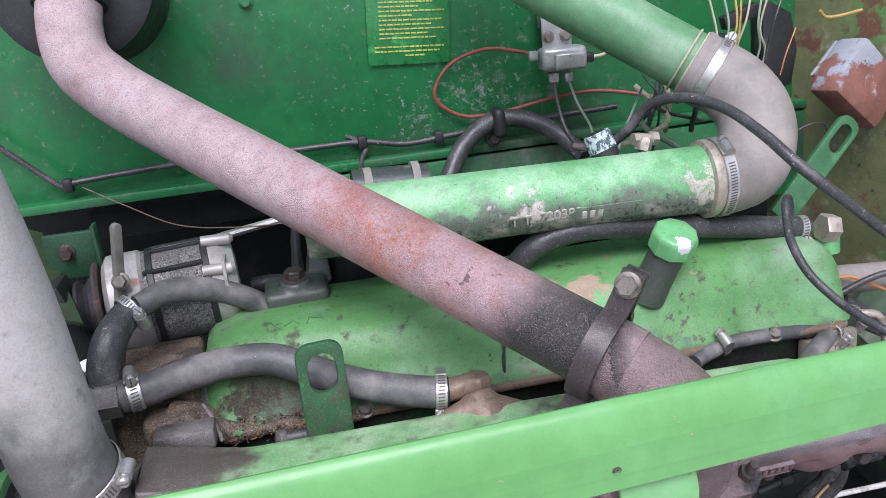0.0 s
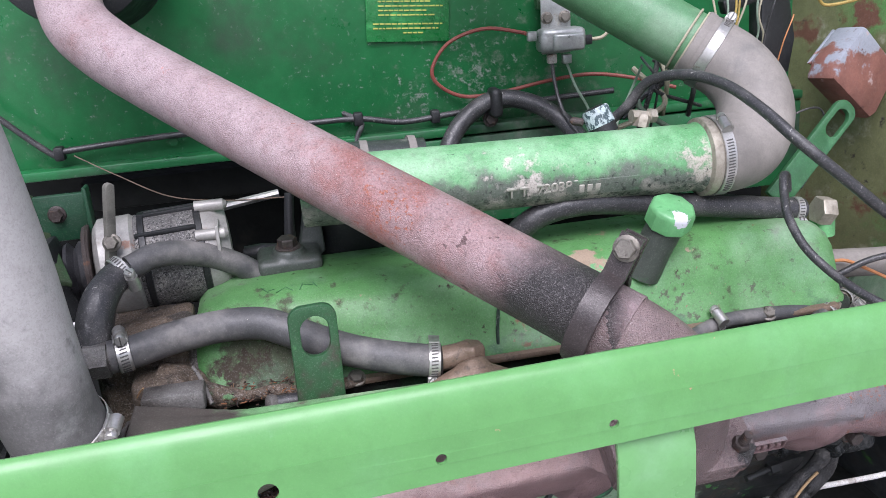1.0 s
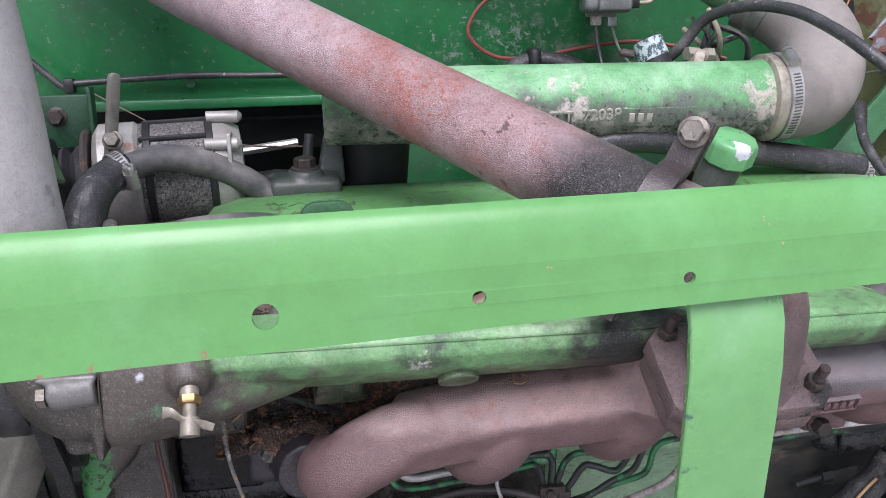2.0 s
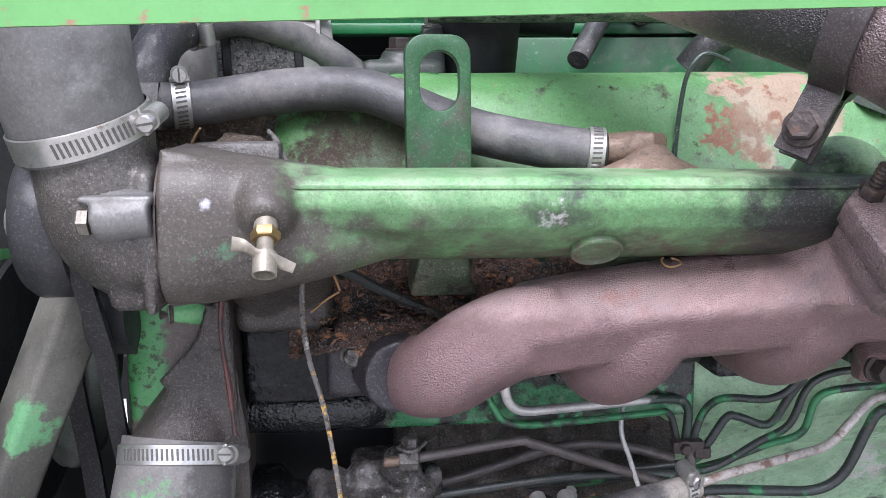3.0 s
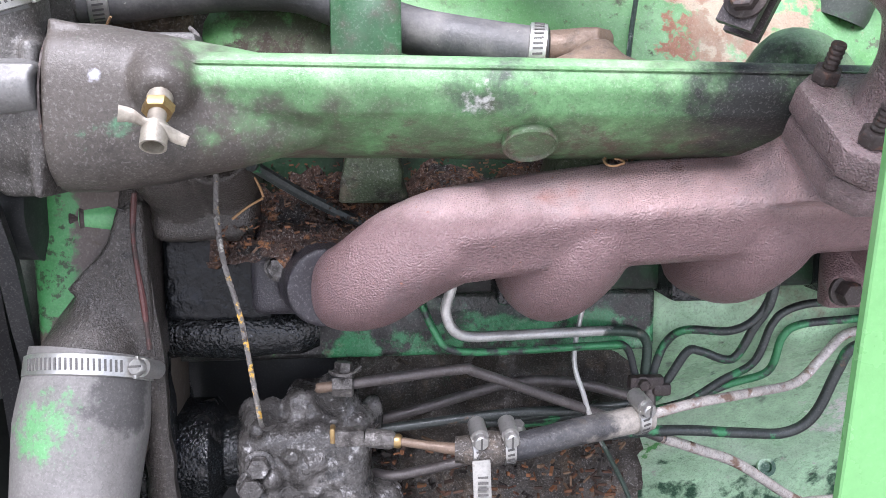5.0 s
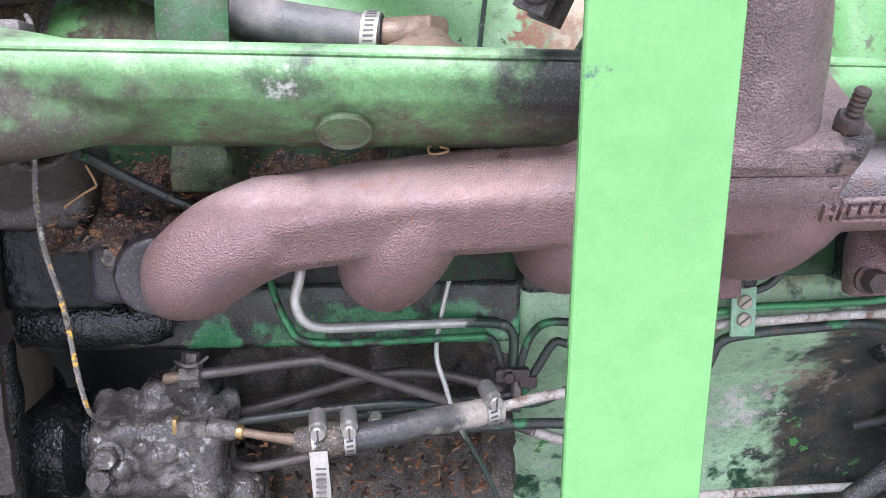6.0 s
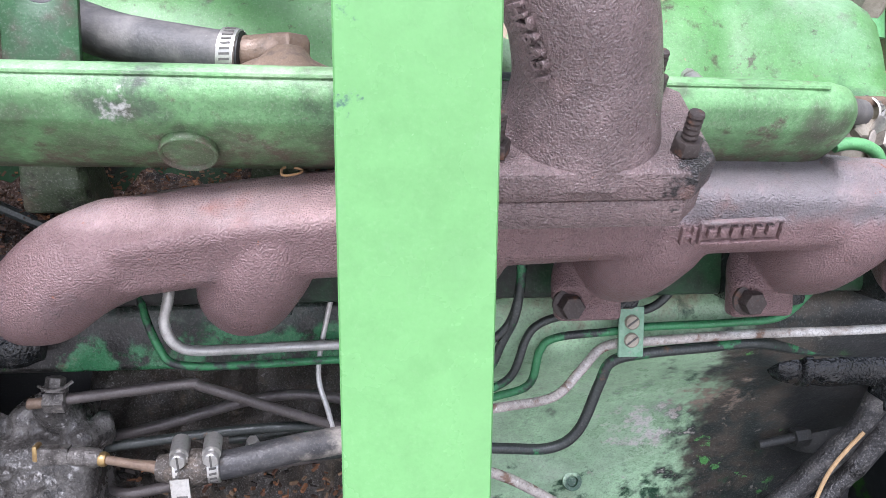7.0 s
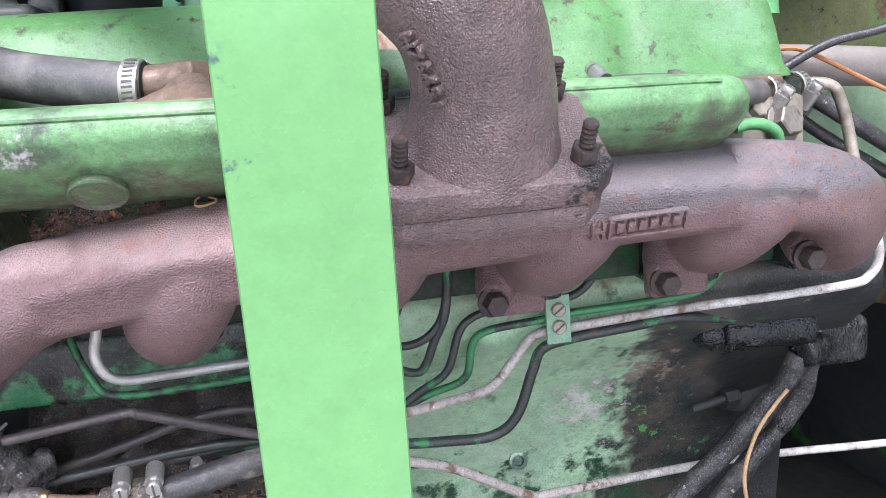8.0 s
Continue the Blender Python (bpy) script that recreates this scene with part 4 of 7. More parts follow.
sweep(bm, [(-0.190, 0.285, 1.205), (-0.164, 0.284, 1.233), (-0.153, 0.284, 1.262)], 0.0038, 10, 4)
melt(part("neck", bm, M_OUTLET, outlet), 0.0024, 3)
bm = bmesh.new()
sweep(bm, [(-0.1445, 0.2835, 1.272), (-0.1465, 0.2825, 1.24), (-0.1425, 0.2825, 1.20), (-0.140, 0.283, 1.165)], 0.0017, 8, 14, 0.9)
part("sealant_bead", bm, mat("dull_red_sealant", (0.11, 0.04, 0.036), [((0.06, 0.04, 0.035), 0.7, 60, 0.5, 0.62, None)], 0.5, bumps=((520, 0.00034),)), outlet, "squeezed-out dull red sealant")

low_hose = thing("lower_coolant_hose", (-0.19, 0.18, 0.88), "thick grey coolant hose with flaking green overspray", "hose")
part("tube", tube([(-0.1810, 0.2965, 1.159), (-0.1825, 0.2920, 1.147), (-0.1865, 0.2790, 1.113), (-0.1885, 0.2600, 1.065), (-0.1900, 0.2410, 1.020), (-0.190, 0.215, 0.96), (-0.190, 0.180, 0.88)], (0.0422, 0.0424, 0.0440, 0.0402, 0.0385, 0.038, 0.038), 36, 6), M_LOWHOSE, low_hose)
part("moulded_collar", disc(bmesh.new(), (-0.1895, 0.2480, 1.036), (0.03, 0.40, 1), ((0.0385, -0.009), (0.0412, -0.006), (0.0412, 0.006), (0.0390, 0.009)), 36), M_RUBBERL, low_hose, "pale moulded collar")
clamp_band((-0.1822, 0.2925, 1.1485), (0.05, 0.40, 1), 0.0428, (0.90, -0.40, 0.1), 0.0145, 1.6)

# ---- water manifold and thermostat housing ----
water = thing("water_manifold", (0.2, 0.245, 1.29), "green cast water manifold along the head, grimy at one end", "manifold")
bm = bmesh.new()
SECT = [(0.2005, 1.3505), (0.206, 1.3575), (0.222, 1.3590), (0.270, 1.3600), (0.288, 1.350), (0.290, 1.325), (0.285, 1.304), (0.268, 1.2955), (0.249, 1.2995), (0.227, 1.3105), (0.207, 1.3245), (0.1980, 1.3400)]
secs = []
for x, k in ((-0.135, 1.0), (-0.09, 1.0), (0.0, 1.0), (0.1, 1.0), (0.2, 0.99), (0.3, 0.97), (0.4, 0.95), (0.48, 0.93), (0.505, 0.90), (0.518, 0.80), (0.526, 0.62), (0.530, 0.3)):
    dz = -0.010 * (x + 0.09) / 0.6
    secs.append([(x, 0.245 + (y - 0.245) * k, 1.330 + dz + (z - 1.330) * k) for y, z in SECT])
loft(bm, secs)
sweep(bm, [(-0.1645, 0.234, 1.3262), (-0.140, 0.234, 1.3258), (-0.110, 0.236, 1.3255), (-0.065, 0.243, 1.3262), (-0.02, 0.246, 1.328)], (0.0495, 0.0490, 0.0445, 0.036, 0.026), 36, 5, 0, 1.0, 0.72)
loft(bm, [[(-0.1645, 0.200, 1.376), (-0.1645, 0.280, 1.378), (-0.1645, 0.280, 1.34), (-0.1645, 0.200, 1.34)], [(-0.045, 0.215, 1.352), (-0.045, 0.275, 1.353), (-0.045, 0.275, 1.33), (-0.045, 0.215, 1.33)]])
sweep(bm, [(-0.106, 0.214, 1.342), (-0.1015, 0.192, 1.3345), (-0.1005, 0.1845, 1.3305)], (0.027, 0.0180, 0.0120), 18, 3)
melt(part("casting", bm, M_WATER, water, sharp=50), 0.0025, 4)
bm = bmesh.new()
sweep(bm, [(-0.09, 0.2005, 1.3515), (0.2, 0.2005, 1.3465), (0.50, 0.205, 1.3415)], 0.0013, 6, 1)
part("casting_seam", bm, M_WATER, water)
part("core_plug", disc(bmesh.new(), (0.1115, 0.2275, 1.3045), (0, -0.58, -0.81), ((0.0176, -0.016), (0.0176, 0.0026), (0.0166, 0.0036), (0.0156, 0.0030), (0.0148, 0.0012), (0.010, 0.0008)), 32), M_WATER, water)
for px, py in ((0.014, 0.0), (0.160, 0.006), (0.300, 0.006)):
    bm = bmesh.new()
    loft(bm, [[(px - 0.024, 0.292 + py, 1.262), (px + 0.026, 0.292 + py, 1.262), (px + 0.026, 0.335, 1.262), (px - 0.024, 0.335, 1.262)],
              [(px - 0.022, 0.280 + py, 1.276), (px + 0.020, 0.280 + py, 1.276), (px + 0.022, 0.33, 1.282), (px - 0.022, 0.33, 1.282)],
              [(px - 0.016, 0.266 + py, 1.304), (px + 0.016, 0.266 + py, 1.304), (px + 0.018, 0.31, 1.312), (px - 0.016, 0.31, 1.312)]])
    disc(bm, (px + 0.012, 0.284 + py, 1.284), (0.2, -0.8, 0.5), ((0.010, -0.01), (0.0095, 0.005), (0.006, 0.007)), 14)
    melt(part("port_foot", bm, M_ROCKER, water, "dirt-clogged green port foot"), 0.0024, 3)
bm = bmesh.new()
sweep(bm, [(0.170, 0.262, 1.322), (0.168, 0.274, 1.343), (0.165, 0.289, 1.364)], (0.030, 0.0245, 0.016), 20, 5)
sweep(bm, [(0.115, 0.276, 1.342), (0.165, 0.277, 1.350), (0.215, 0.276, 1.340)], (0.008, 0.018, 0.008), 14, 6)
melt(part("fitting_boss", bm, M_BOLTR, water, "grimy cast boss under the brown fitting"), 0.0022, 5)
bm = bmesh.new()
disc(bm, (0.166, 0.2950, 1.358), (0.05, 0.1, 1), ((0.015, 0), (0.0165, 0.003), (0.0165, 0.017), (0.014, 0.022)), 6)
sweep(bm, [(0.166, 0.296, 1.369), (0.148, 0.2965, 1.368), (0.118, 0.298, 1.3665)], (0.0135, 0.0128, 0.0125), 16, 3)
melt(part("hose_fitting", bm, M_BOLTR, water, "brown fitting under the hose end"), 0.0016, 3)

housing = thing("thermostat_housing", (-0.16, 0.235, 1.28), "grime-covered cast thermostat housing with a drain cock", "engine housing")
bm = bmesh.new()
sweep(bm, [(-0.206, 0.218, 1.395), (-0.2055, 0.221, 1.365), (-0.200, 0.227, 1.335), (-0.184, 0.233, 1.322), (-0.166, 0.234, 1.325)], (0.0365, 0.0370, 0.0400, 0.0450, 0.0480), 26, 5)
sweep(bm, [(-0.208, 0.228, 1.345), (-0.197, 0.230, 1.305), (-0.180, 0.234, 1.292)], (0.026, 0.022, 0.019), 16, 4)
box(bm, (-0.184, 0.240, 1.287), (0.032, 0.075, 0.022), None, 0.006, 3)
box(bm, (-0.171, 0.235, 1.3200), (0.008, 0.094, 0.088), None, 0.012, 3)
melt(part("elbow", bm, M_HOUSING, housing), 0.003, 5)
bm = bmesh.new()
sweep(bm, [(-0.200, 0.190, 1.335), (-0.167, 0.191, 1.337)], 0.0132, 20, 1)
box(bm, (-0.186, 0.196, 1.3475), (0.042, 0.028, 0.005), None, 0.001)
box(bm, (-0.184, 0.202, 1.343), (0.034, 0.030, 0.020), None, 0.004)
melt(part("bolt_boss", bm, M_ALU, housing, "bare aluminium bolt boss"), 0.0018, 4)
part("bolt", hexbolt((-0.2015, 0.188, 1.3345), (-1, 0, 0), 0.0082, 0.007, False), M_BOLT, housing)
part("gasket", disc(bmesh.new(), (-0.1655, 0.234, 1.3262), (1, 0, 0), ((0.0498, 0), (0.0498, 0.0012)), 30), M_BOLTD, housing)
part("casting_lug", box(bmesh.new(), (-0.13, 0.302, 1.366), (0.06, 0.03, 0.022), None, 0.004), M_HOUSING, housing)
cock = part("drain_cock", disc(bmesh.new(), (-0.1005, 0.1780, 1.3245), (0.02, -0.72, -0.69), ((0.0072, -0.016), (0.0072, 0.0), (0.0050, 0.0012), (0.0050, 0.014)), 14), M_TIN, housing, "brass and tin drain cock")
part("nut", disc(bmesh.new(), (-0.1005, 0.1800, 1.3268), (0.02, -0.72, -0.69), ((0.0088, 0), (0.0088, 0.0045), (0.0078, 0.006)), 6), M_BRASS, cock, "brass hexagon nut")
part("spout", disc(bmesh.new(), (-0.1000, 0.1680, 1.3162), (0.0, -0.55, -0.83), ((0.0071, 0), (0.0071, 0.0135), (0.0058, 0.0135), (0.0058, 0.002)), 20), M_TIN, cock)
wing = sweep(bmesh.new(), [(-0.1185, 0.1665, 1.3225), (-0.1125, 0.1675, 1.3215), (-0.1045, 0.1625, 1.3180), (-0.096, 0.1625, 1.3155), (-0.0900, 0.1660, 1.3105), (-0.0835, 0.1665, 1.3075)], (0.0046, 0.0038, 0.0024, 0.0024, 0.0036, 0.0030), 10, 4, 0, 0.4)
part("wing_handle", wing, M_TIN, cock)

big_hose = thing("radiator_hose", (-0.207, 0.216, 1.372), "wide grey dusty radiator hose on the housing elbow", "hose")
part("tube", tube([(-0.2095, 0.2205, 1.378), (-0.2165, 0.211, 1.415), (-0.2205, 0.203, 1.48), (-0.2250, 0.196, 1.56), (-0.2360, 0.188, 1.66), (-0.265, 0.185, 1.82), (-0.275, 0.18, 2.0)], (0.0405, 0.0405, 0.0405, 0.041, 0.041, 0.041, 0.041), 36, 6), M_RADHOSE, big_hose)
clamp_band((-0.2115, 0.2180, 1.3885), (-0.21, -0.31, 1), 0.0415, (0.95, -0.20, 0.1), 0.0165, 1.2, "wide zinc worm-drive clamp at the radiator hose end")
bpy.data.objects["hose_clamp"]["label"] = "zinc worm-drive clamp round the thick lower hose"

bypass = thing("bypass_hose", (-0.178, 0.337, 1.385), "dusty black bypass hose arching over the water manifold", "hose")
part("tube", tube([(-0.190, 0.338, 1.404), (-0.165, 0.343, 1.405), (-0.123, 0.349, 1.4115), (-0.080, 0.350, 1.4155), (-0.041, 0.347, 1.414), (-0.0155, 0.340, 1.4055), (0.016, 0.330, 1.392), (0.047, 0.320, 1.381), (0.087, 0.307, 1.3725), (0.124, 0.2985, 1.3665), (0.134, 0.297, 1.366)], 0.0168, 26, 8, 0.02), M_RUBBER, bypass)
part("cut_end", disc(bmesh.new(), (0.134, 0.297, 1.366), (1, -0.12, -0.05), ((0.0165, -0.004), (0.0172, -0.002), (0.0170, 0.002), (0.0150, 0.003)), 26), M_BLACK, bypass, "dark cut hose end")
clamp_band((-0.1760, 0.3395, 1.4048), (-1, -0.2, -0.05), 0.0172, (0.0, -0.10, 0.98), 0.0140, 2.6)
clamp_band((0.1290, 0.2975, 1.3663), (1, -0.15, -0.1), 0.0172, (0.0, -0.35, -0.93), 0.0125, 2.6, tail=True)
bm = bmesh.new()
sweep(bm, [(-0.245, 0.345, 1.400), (-0.215, 0.342, 1.402), (-0.172, 0.337, 1.405)], (0.019, 0.0175, 0.0135), 18, 4)
disc(bm, (-0.20, 0.34, 1.403), (1, 0, 0), ((0.020, -0.012), (0.020, 0.010)), 6)
sweep(bm, [(-0.24, 0.345, 1.43), (-0.24, 0.345, 1.36)], 0.021, 16, 1)
solo("water_tee", bm, M_HOUSING, (-0.22, 0.343, 1.38), "dark cast tee where two coolant hoses meet", "pipe fitting")
solo("heater_hose", tube([(-0.170, 0.412, 1.470), (-0.138, 0.43, 1.476), (-0.093, 0.45, 1.462), (-0.05, 0.46, 1.435), (-0.02, 0.47, 1.40)], 0.0135, 18, 8), M_RUBBER, (-0.17, 0.41, 1.46), "black heater hose passing before the alternator", "hose")
solo("rubber_elbow", tube([(-0.206, 0.350, 1.405), (-0.203, 0.358, 1.428), (-0.197, 0.370, 1.450), (-0.187, 0.390, 1.463), (-0.176, 0.408, 1.469)], (0.0185, 0.0190, 0.0180, 0.0165, 0.0160), 20, 6), M_CABLE, (-0.212, 0.352, 1.40), "black moulded rubber elbow on the tee", "hose")
clamp_band((-0.178, 0.4065, 1.468), (0.75, 0.55, 0.3), 0.0175, (0.3, -0.8, -0.3), 0.011, 1.8)

# ---- lifting eyes ----


def lifting_eye(origin, u, v, material, label, h=0.118, w=0.050):
    out = [(w / 2, -h / 2), (w / 2, h / 2 - 0.014)] + [(w / 2 - 0.014 + 0.014 * math.cos(a), h / 2 - 0.014 + 0.014 * math.sin(a)) for a in (math.pi / 2 * i / 5 for i in range(1, 6))]
    out += [(-w / 2 + 0.014 + 0.014 * math.cos(a), h / 2 - 0.014 + 0.014 * math.sin(a)) for a in (math.pi / 2 * (1 + i / 5) for i in range(6))] + [(-w / 2, -h / 2)]
    bm = plate(out, [stadium(w * 0.60, 0.042, (0.001, h / 2 - 0.032))], 0.008, origin, u, v, 0.0012)
    return solo("lifting_eye", bm, material, V(origin) - V(v).normalized() * h / 2, label, "lifting eye", "engine lifting eyes")


lifting_eye((0.011, 0.289, 1.392), (1, 0.10, 0), (0, 0.03, 1), M_LUGD, "dark green steel lifting eye bolted beside the bypass hose", 0.116, 0.047)
lifting_eye((0.672, 0.484, 1.486), (0.60, -0.10, -0.65), (0.735, 0.20, 0.648), M_EYE, "green steel lifting eye leaning at the far engine end", 0.165, 0.034)

# ---- exhaust manifold ----
PORTS = (0.134, 0.262, 0.396, 0.529)
mani = thing("exhaust_manifold", (0.33, 0.25, 1.17), "heat-browned cast-iron exhaust manifold with six ports", "exhaust manifold")
bm = bmesh.new()
sweep(bm, [(-0.010, 0.330, 1.202), (-0.002, 0.288, 1.204), (0.011, 0.262, 1.213), (0.034, 0.2515, 1.2305), (0.062, 0.2505, 1.2430), (0.092, 0.252, 1.2495)], (0.029, 0.0300, 0.0312, 0.0318, 0.0312, 0.0260), 30, 6, 0, 1.0, 0.80)
sweep(bm, [(0.52, 0.252, 1.2665), (0.560, 0.252, 1.2645), (0.592, 0.254, 1.259), (0.619, 0.263, 1.247), (0.638, 0.280, 1.227), (0.646, 0.302, 1.213), (0.648, 0.330, 1.208)], (0.032, 0.0325, 0.032, 0.031, 0.0295, 0.028, 0.028), 30, 6, 0, 1.0, 0.72)
secs = [[(0.036, 0.252 + 0.016 * math.cos(a), 1.231 + 0.016 * math.sin(a)) for a in (0.55 + 2 * math.pi * i / 12 for i in range(12))]]
for x, zt, zb in ((0.066, 1.2750, 1.2135), (0.110, 1.2820, 1.2190), (0.160, 1.2880, 1.2225), (0.225, 1.2935, 1.2255), (0.270, 1.2972, 1.2280), (0.340, 1.3030, 1.2310), (0.450, 1.3040, 1.2355), (0.500, 1.3022, 1.2365), (0.540, 1.2992, 1.2375), (0.575, 1.2950, 1.2360)):
    secs.append([(x, y, z) for y, z in ((0.286, zt - 0.005), (0.270, zt), (0.256, zt - 0.001), (0.240, zt - 0.0085), (0.2210, zt - 0.021), (0.2150, zt - 0.026), (0.2150, zt - 0.032), (0.2215, zb + 0.018), (0.2280, zb + 0.005), (0.2370, zb), (0.276, zb), (0.290, zb + 0.012))])
loft(bm, secs)
for px, up in zip(PORTS, (0.0, 0.009, 0.016, 0.018)):
    sweep(bm, [(px + 0.024, 0.251, 1.254 + up * 0.6), (px + 0.014, 0.256, 1.232 + up), (px + 0.002, 0.278, 1.2115 + up), (px, 0.33, 1.206 + up)], (0.0345, 0.035, 0.0330 - up * 0.1, 0.030), 26, 5)
sweep(bm, [(0.625, 0.320, 1.225), (0.612, 0.295, 1.212), (0.604, 0.275, 1.206)], (0.020, 0.016, 0.0135), 16, 4)
for px in (0.370, 0.505):
    sweep(bm, [(px + 0.012, 0.318, 1.225), (px, 0.31, 1.207), (px - 0.007, 0.296, 1.194)], (0.022, 0.018, 0.0135), 16, 4)
    box(bm, (px + 0.012, 0.318, 1.197), (0.05, 0.018, 0.045), None, 0.004)
FU = V((1, 0.03, 0.004)).normalized()
N = FU.cross(V((-0.05, 0.81, 0.585))).normalized()
FV = N.cross(FU)
FC = V((0.334, 0.170, 1.3175))
AXF = (FU, FV, N)


def flange_mesh(top, thick, hu, hv, cut):
    """A four-stud flange with cut corners, its upper face at top along N."""
    out = [(hu, -hv + cut), (hu, hv - cut), (hu - cut, hv), (-hu + cut, hv), (-hu, hv - cut), (-hu, -hv + cut), (-hu + cut, -hv), (hu - cut, -hv)]
    return plate(out, [], -thick, FC + N * top, FU, FV, 0.003)


def corner(a, b, h):
    return tuple(FC + FU * a + FV * b + N * h)


loft(bm, [[corner(a, b, -0.028) for a, b in ((-0.054, -0.028), (0.054, -0.028), (0.056, 0.042), (-0.056, 0.042))],
          [corner(a, b, -0.045) for a, b in ((-0.060, -0.018), (0.062, -0.018), (0.066, 0.046), (-0.064, 0.046))],
          [(0.258, 0.224, 1.262), (0.410, 0.224, 1.262), (0.424, 0.278, 1.295), (0.240, 0.278, 1.295)],
          [(0.250, 0.230, 1.240), (0.415, 0.230, 1.240), (0.424, 0.272, 1.250), (0.240, 0.272, 1.250)]])
melt(part("body", bm, M_MANI, mani), 0.0021, 4)
part("flange", flange_mesh(-0.0165, 0.0200, 0.067, 0.0440, 0.014), M_ELBOW, mani, "rusty lower flange")
bm = bmesh.new()
box(bm, (-0.044, 0.318, 1.211), (0.062, 0.022, 0.062), None, 0.008, 3)
sweep(bm, [(-0.024, 0.335, 1.206), (-0.023, 0.300, 1.207), (-0.018, 0.275, 1.206)], (0.031, 0.030, 0.0275), 20, 4)
melt(part("sooty_port_flange", bm, M_SOOTY, mani, "sooty violet-black port flange"), 0.0024, 4)
part("bolt", hexbolt((-0.0530, 0.3010, 1.2170), (0, -1, 0.05), 0.0078, 0.009), M_DIRTBOLT, mani)
for px, py, pz in ((0.362, 0.295, 1.192), (0.497, 0.295, 1.192), (0.602, 0.272, 1.205)):
    part("bolt", hexbolt((px, py, pz), (0.06, -1, -0.1), 0.0092, 0.011), M_BOLTD, mani)
MU, MV, MN = V((1, -0.022, 0.038)).normalized(), V((0, -0.45, 0.893)).normalized(), V((0, -0.893, -0.45)).normalized()
MO = V((0.4435, 0.2105, 1.2533))
bm = bmesh.new()


def cast_bar(a, c, wide, high):
    box(bm, MO + MU * a + MV * c, (wide, high, 0.0046), (MU, MV, MN), 0.0006)


for c in (-0.0075, 0.0075):
    cast_bar(0.006, c, 0.052, 0.0018)
for a in (-0.020, 0.032):
    cast_bar(a, 0, 0.0018, 0.0155)
for i in range(6):
    cast_bar(-0.0130 + 0.0076 * i, 0, 0.0048, 0.0072)
for a in (-0.0315, -0.0245):
    cast_bar(a, -0.001, 0.0020, 0.0125)
cast_bar(-0.028, -0.001, 0.007, 0.0020)
part("cast_marking", bm, M_MANI, mani, "raised cast number panel")
u, v, w = basis((0, -0.35, 0.93))
pts = [V((0.1699, 0.2450, 1.2912)) + (u * math.cos(a) + v * math.sin(a)) * (0.0065 + 0.0008 * math.sin(3 * a)) for a in (0.5 + 5.4 * i / 20 for i in range(21))]
part("cast_ring", sweep(bmesh.new(), pts, 0.0008, 6, 1), M_STRAW, mani, "pale chipped ring")

# ---- exhaust elbow ----
elbow = thing("exhaust_elbow", tuple(FC), "dark rusty cast exhaust elbow on a four-stud flange", "exhaust elbow")
bm = bmesh.new()
sweep(bm, [tuple(FC - N * 0.008), tuple(FC + N * 0.012), (0.333, 0.151, 1.352), (0.323, 0.138, 1.386), (0.301, 0.144, 1.413), (0.277, 0.160, 1.432), (0.258, 0.1755, 1.4445)], (0.050, 0.0425, 0.0395, 0.039, 0.0385, 0.0375, 0.037), 28, 6)
melt(part("body", bm, M_ELBOW, elbow), 0.0026, 3)
part("flange", flange_mesh(0.0035, 0.0195, 0.069, 0.0455, 0.014), M_ELBOW, elbow)
for a in (-0.052, 0.052):
    for b in (-0.027, 0.034):
        part("stud", hexbolt(FC + FU * a + FV * b + N * 0.0045, N, 0.0083, 0.008, False, 0.016), M_BOLTD, elbow, "rusty threaded stud with a hexagon nut")
for ch, at in zip("H76451", ((0.2909, 0.1190, 1.3738), (0.2944, 0.1190, 1.3675), (0.2975, 0.1197, 1.3612), (0.3005, 0.1208, 1.3547), (0.3027, 0.1227, 1.3484), (0.3040, 0.1250, 1.3420))):
    cv = bpy.data.curves.new("cast_letter", "FONT")
    cv.body, cv.size, cv.extrude, cv.bevel_depth, cv.align_x, cv.align_y = ch, 0.0115, 0.0020, 0.0005, "CENTER", "CENTER"
    cv.materials.append(M_ELBOW)
    lt = new("cast_letter", cv)
    lt.parent = elbow
    nn = V((-0.74, -0.52, -0.43)).normalized()
    uu = (V((0.37, 0.19, -0.91)) - nn * V((0.37, 0.19, -0.91)).dot(nn)).normalized()
    m = Matrix((uu, nn.cross(uu), nn)).transposed().to_4x4()
    m.translation = V(at) + nn * 0.0012 - V(elbow.location)
    lt.matrix_local = m

# ---- exhaust pipe ----
pipe = solo("exhaust_pipe", tube([(0.280, 0.1564, 1.4329), (0.22, 0.2098, 1.4652), (0.12, 0.2988, 1.5192), (0.0, 0.4055, 1.5839), (-0.122, 0.5124, 1.6515), (-0.178, 0.560, 1.687), (-0.208, 0.586, 1.719), (-0.213, 0.603, 1.760), (-0.207, 0.63, 1.80), (-0.20, 0.68, 1.83)], 0.0365, 40, 8), M_PIPE, (0.290, 0.1475, 1.4275), "long rust-bloomed steel exhaust pipe rising to the muffler", "exhaust pipe")
PD = V((0.693, -0.618, -0.374)).normalized()
A = V((0.258, 0.1755, 1.4445))
W = (V((0.031, -0.005, 0.065)) - PD * V((0.031, -0.005, 0.065)).dot(PD)).normalized()
Fq = PD.cross(W)
if Fq.y > 0:
    Fq = -Fq


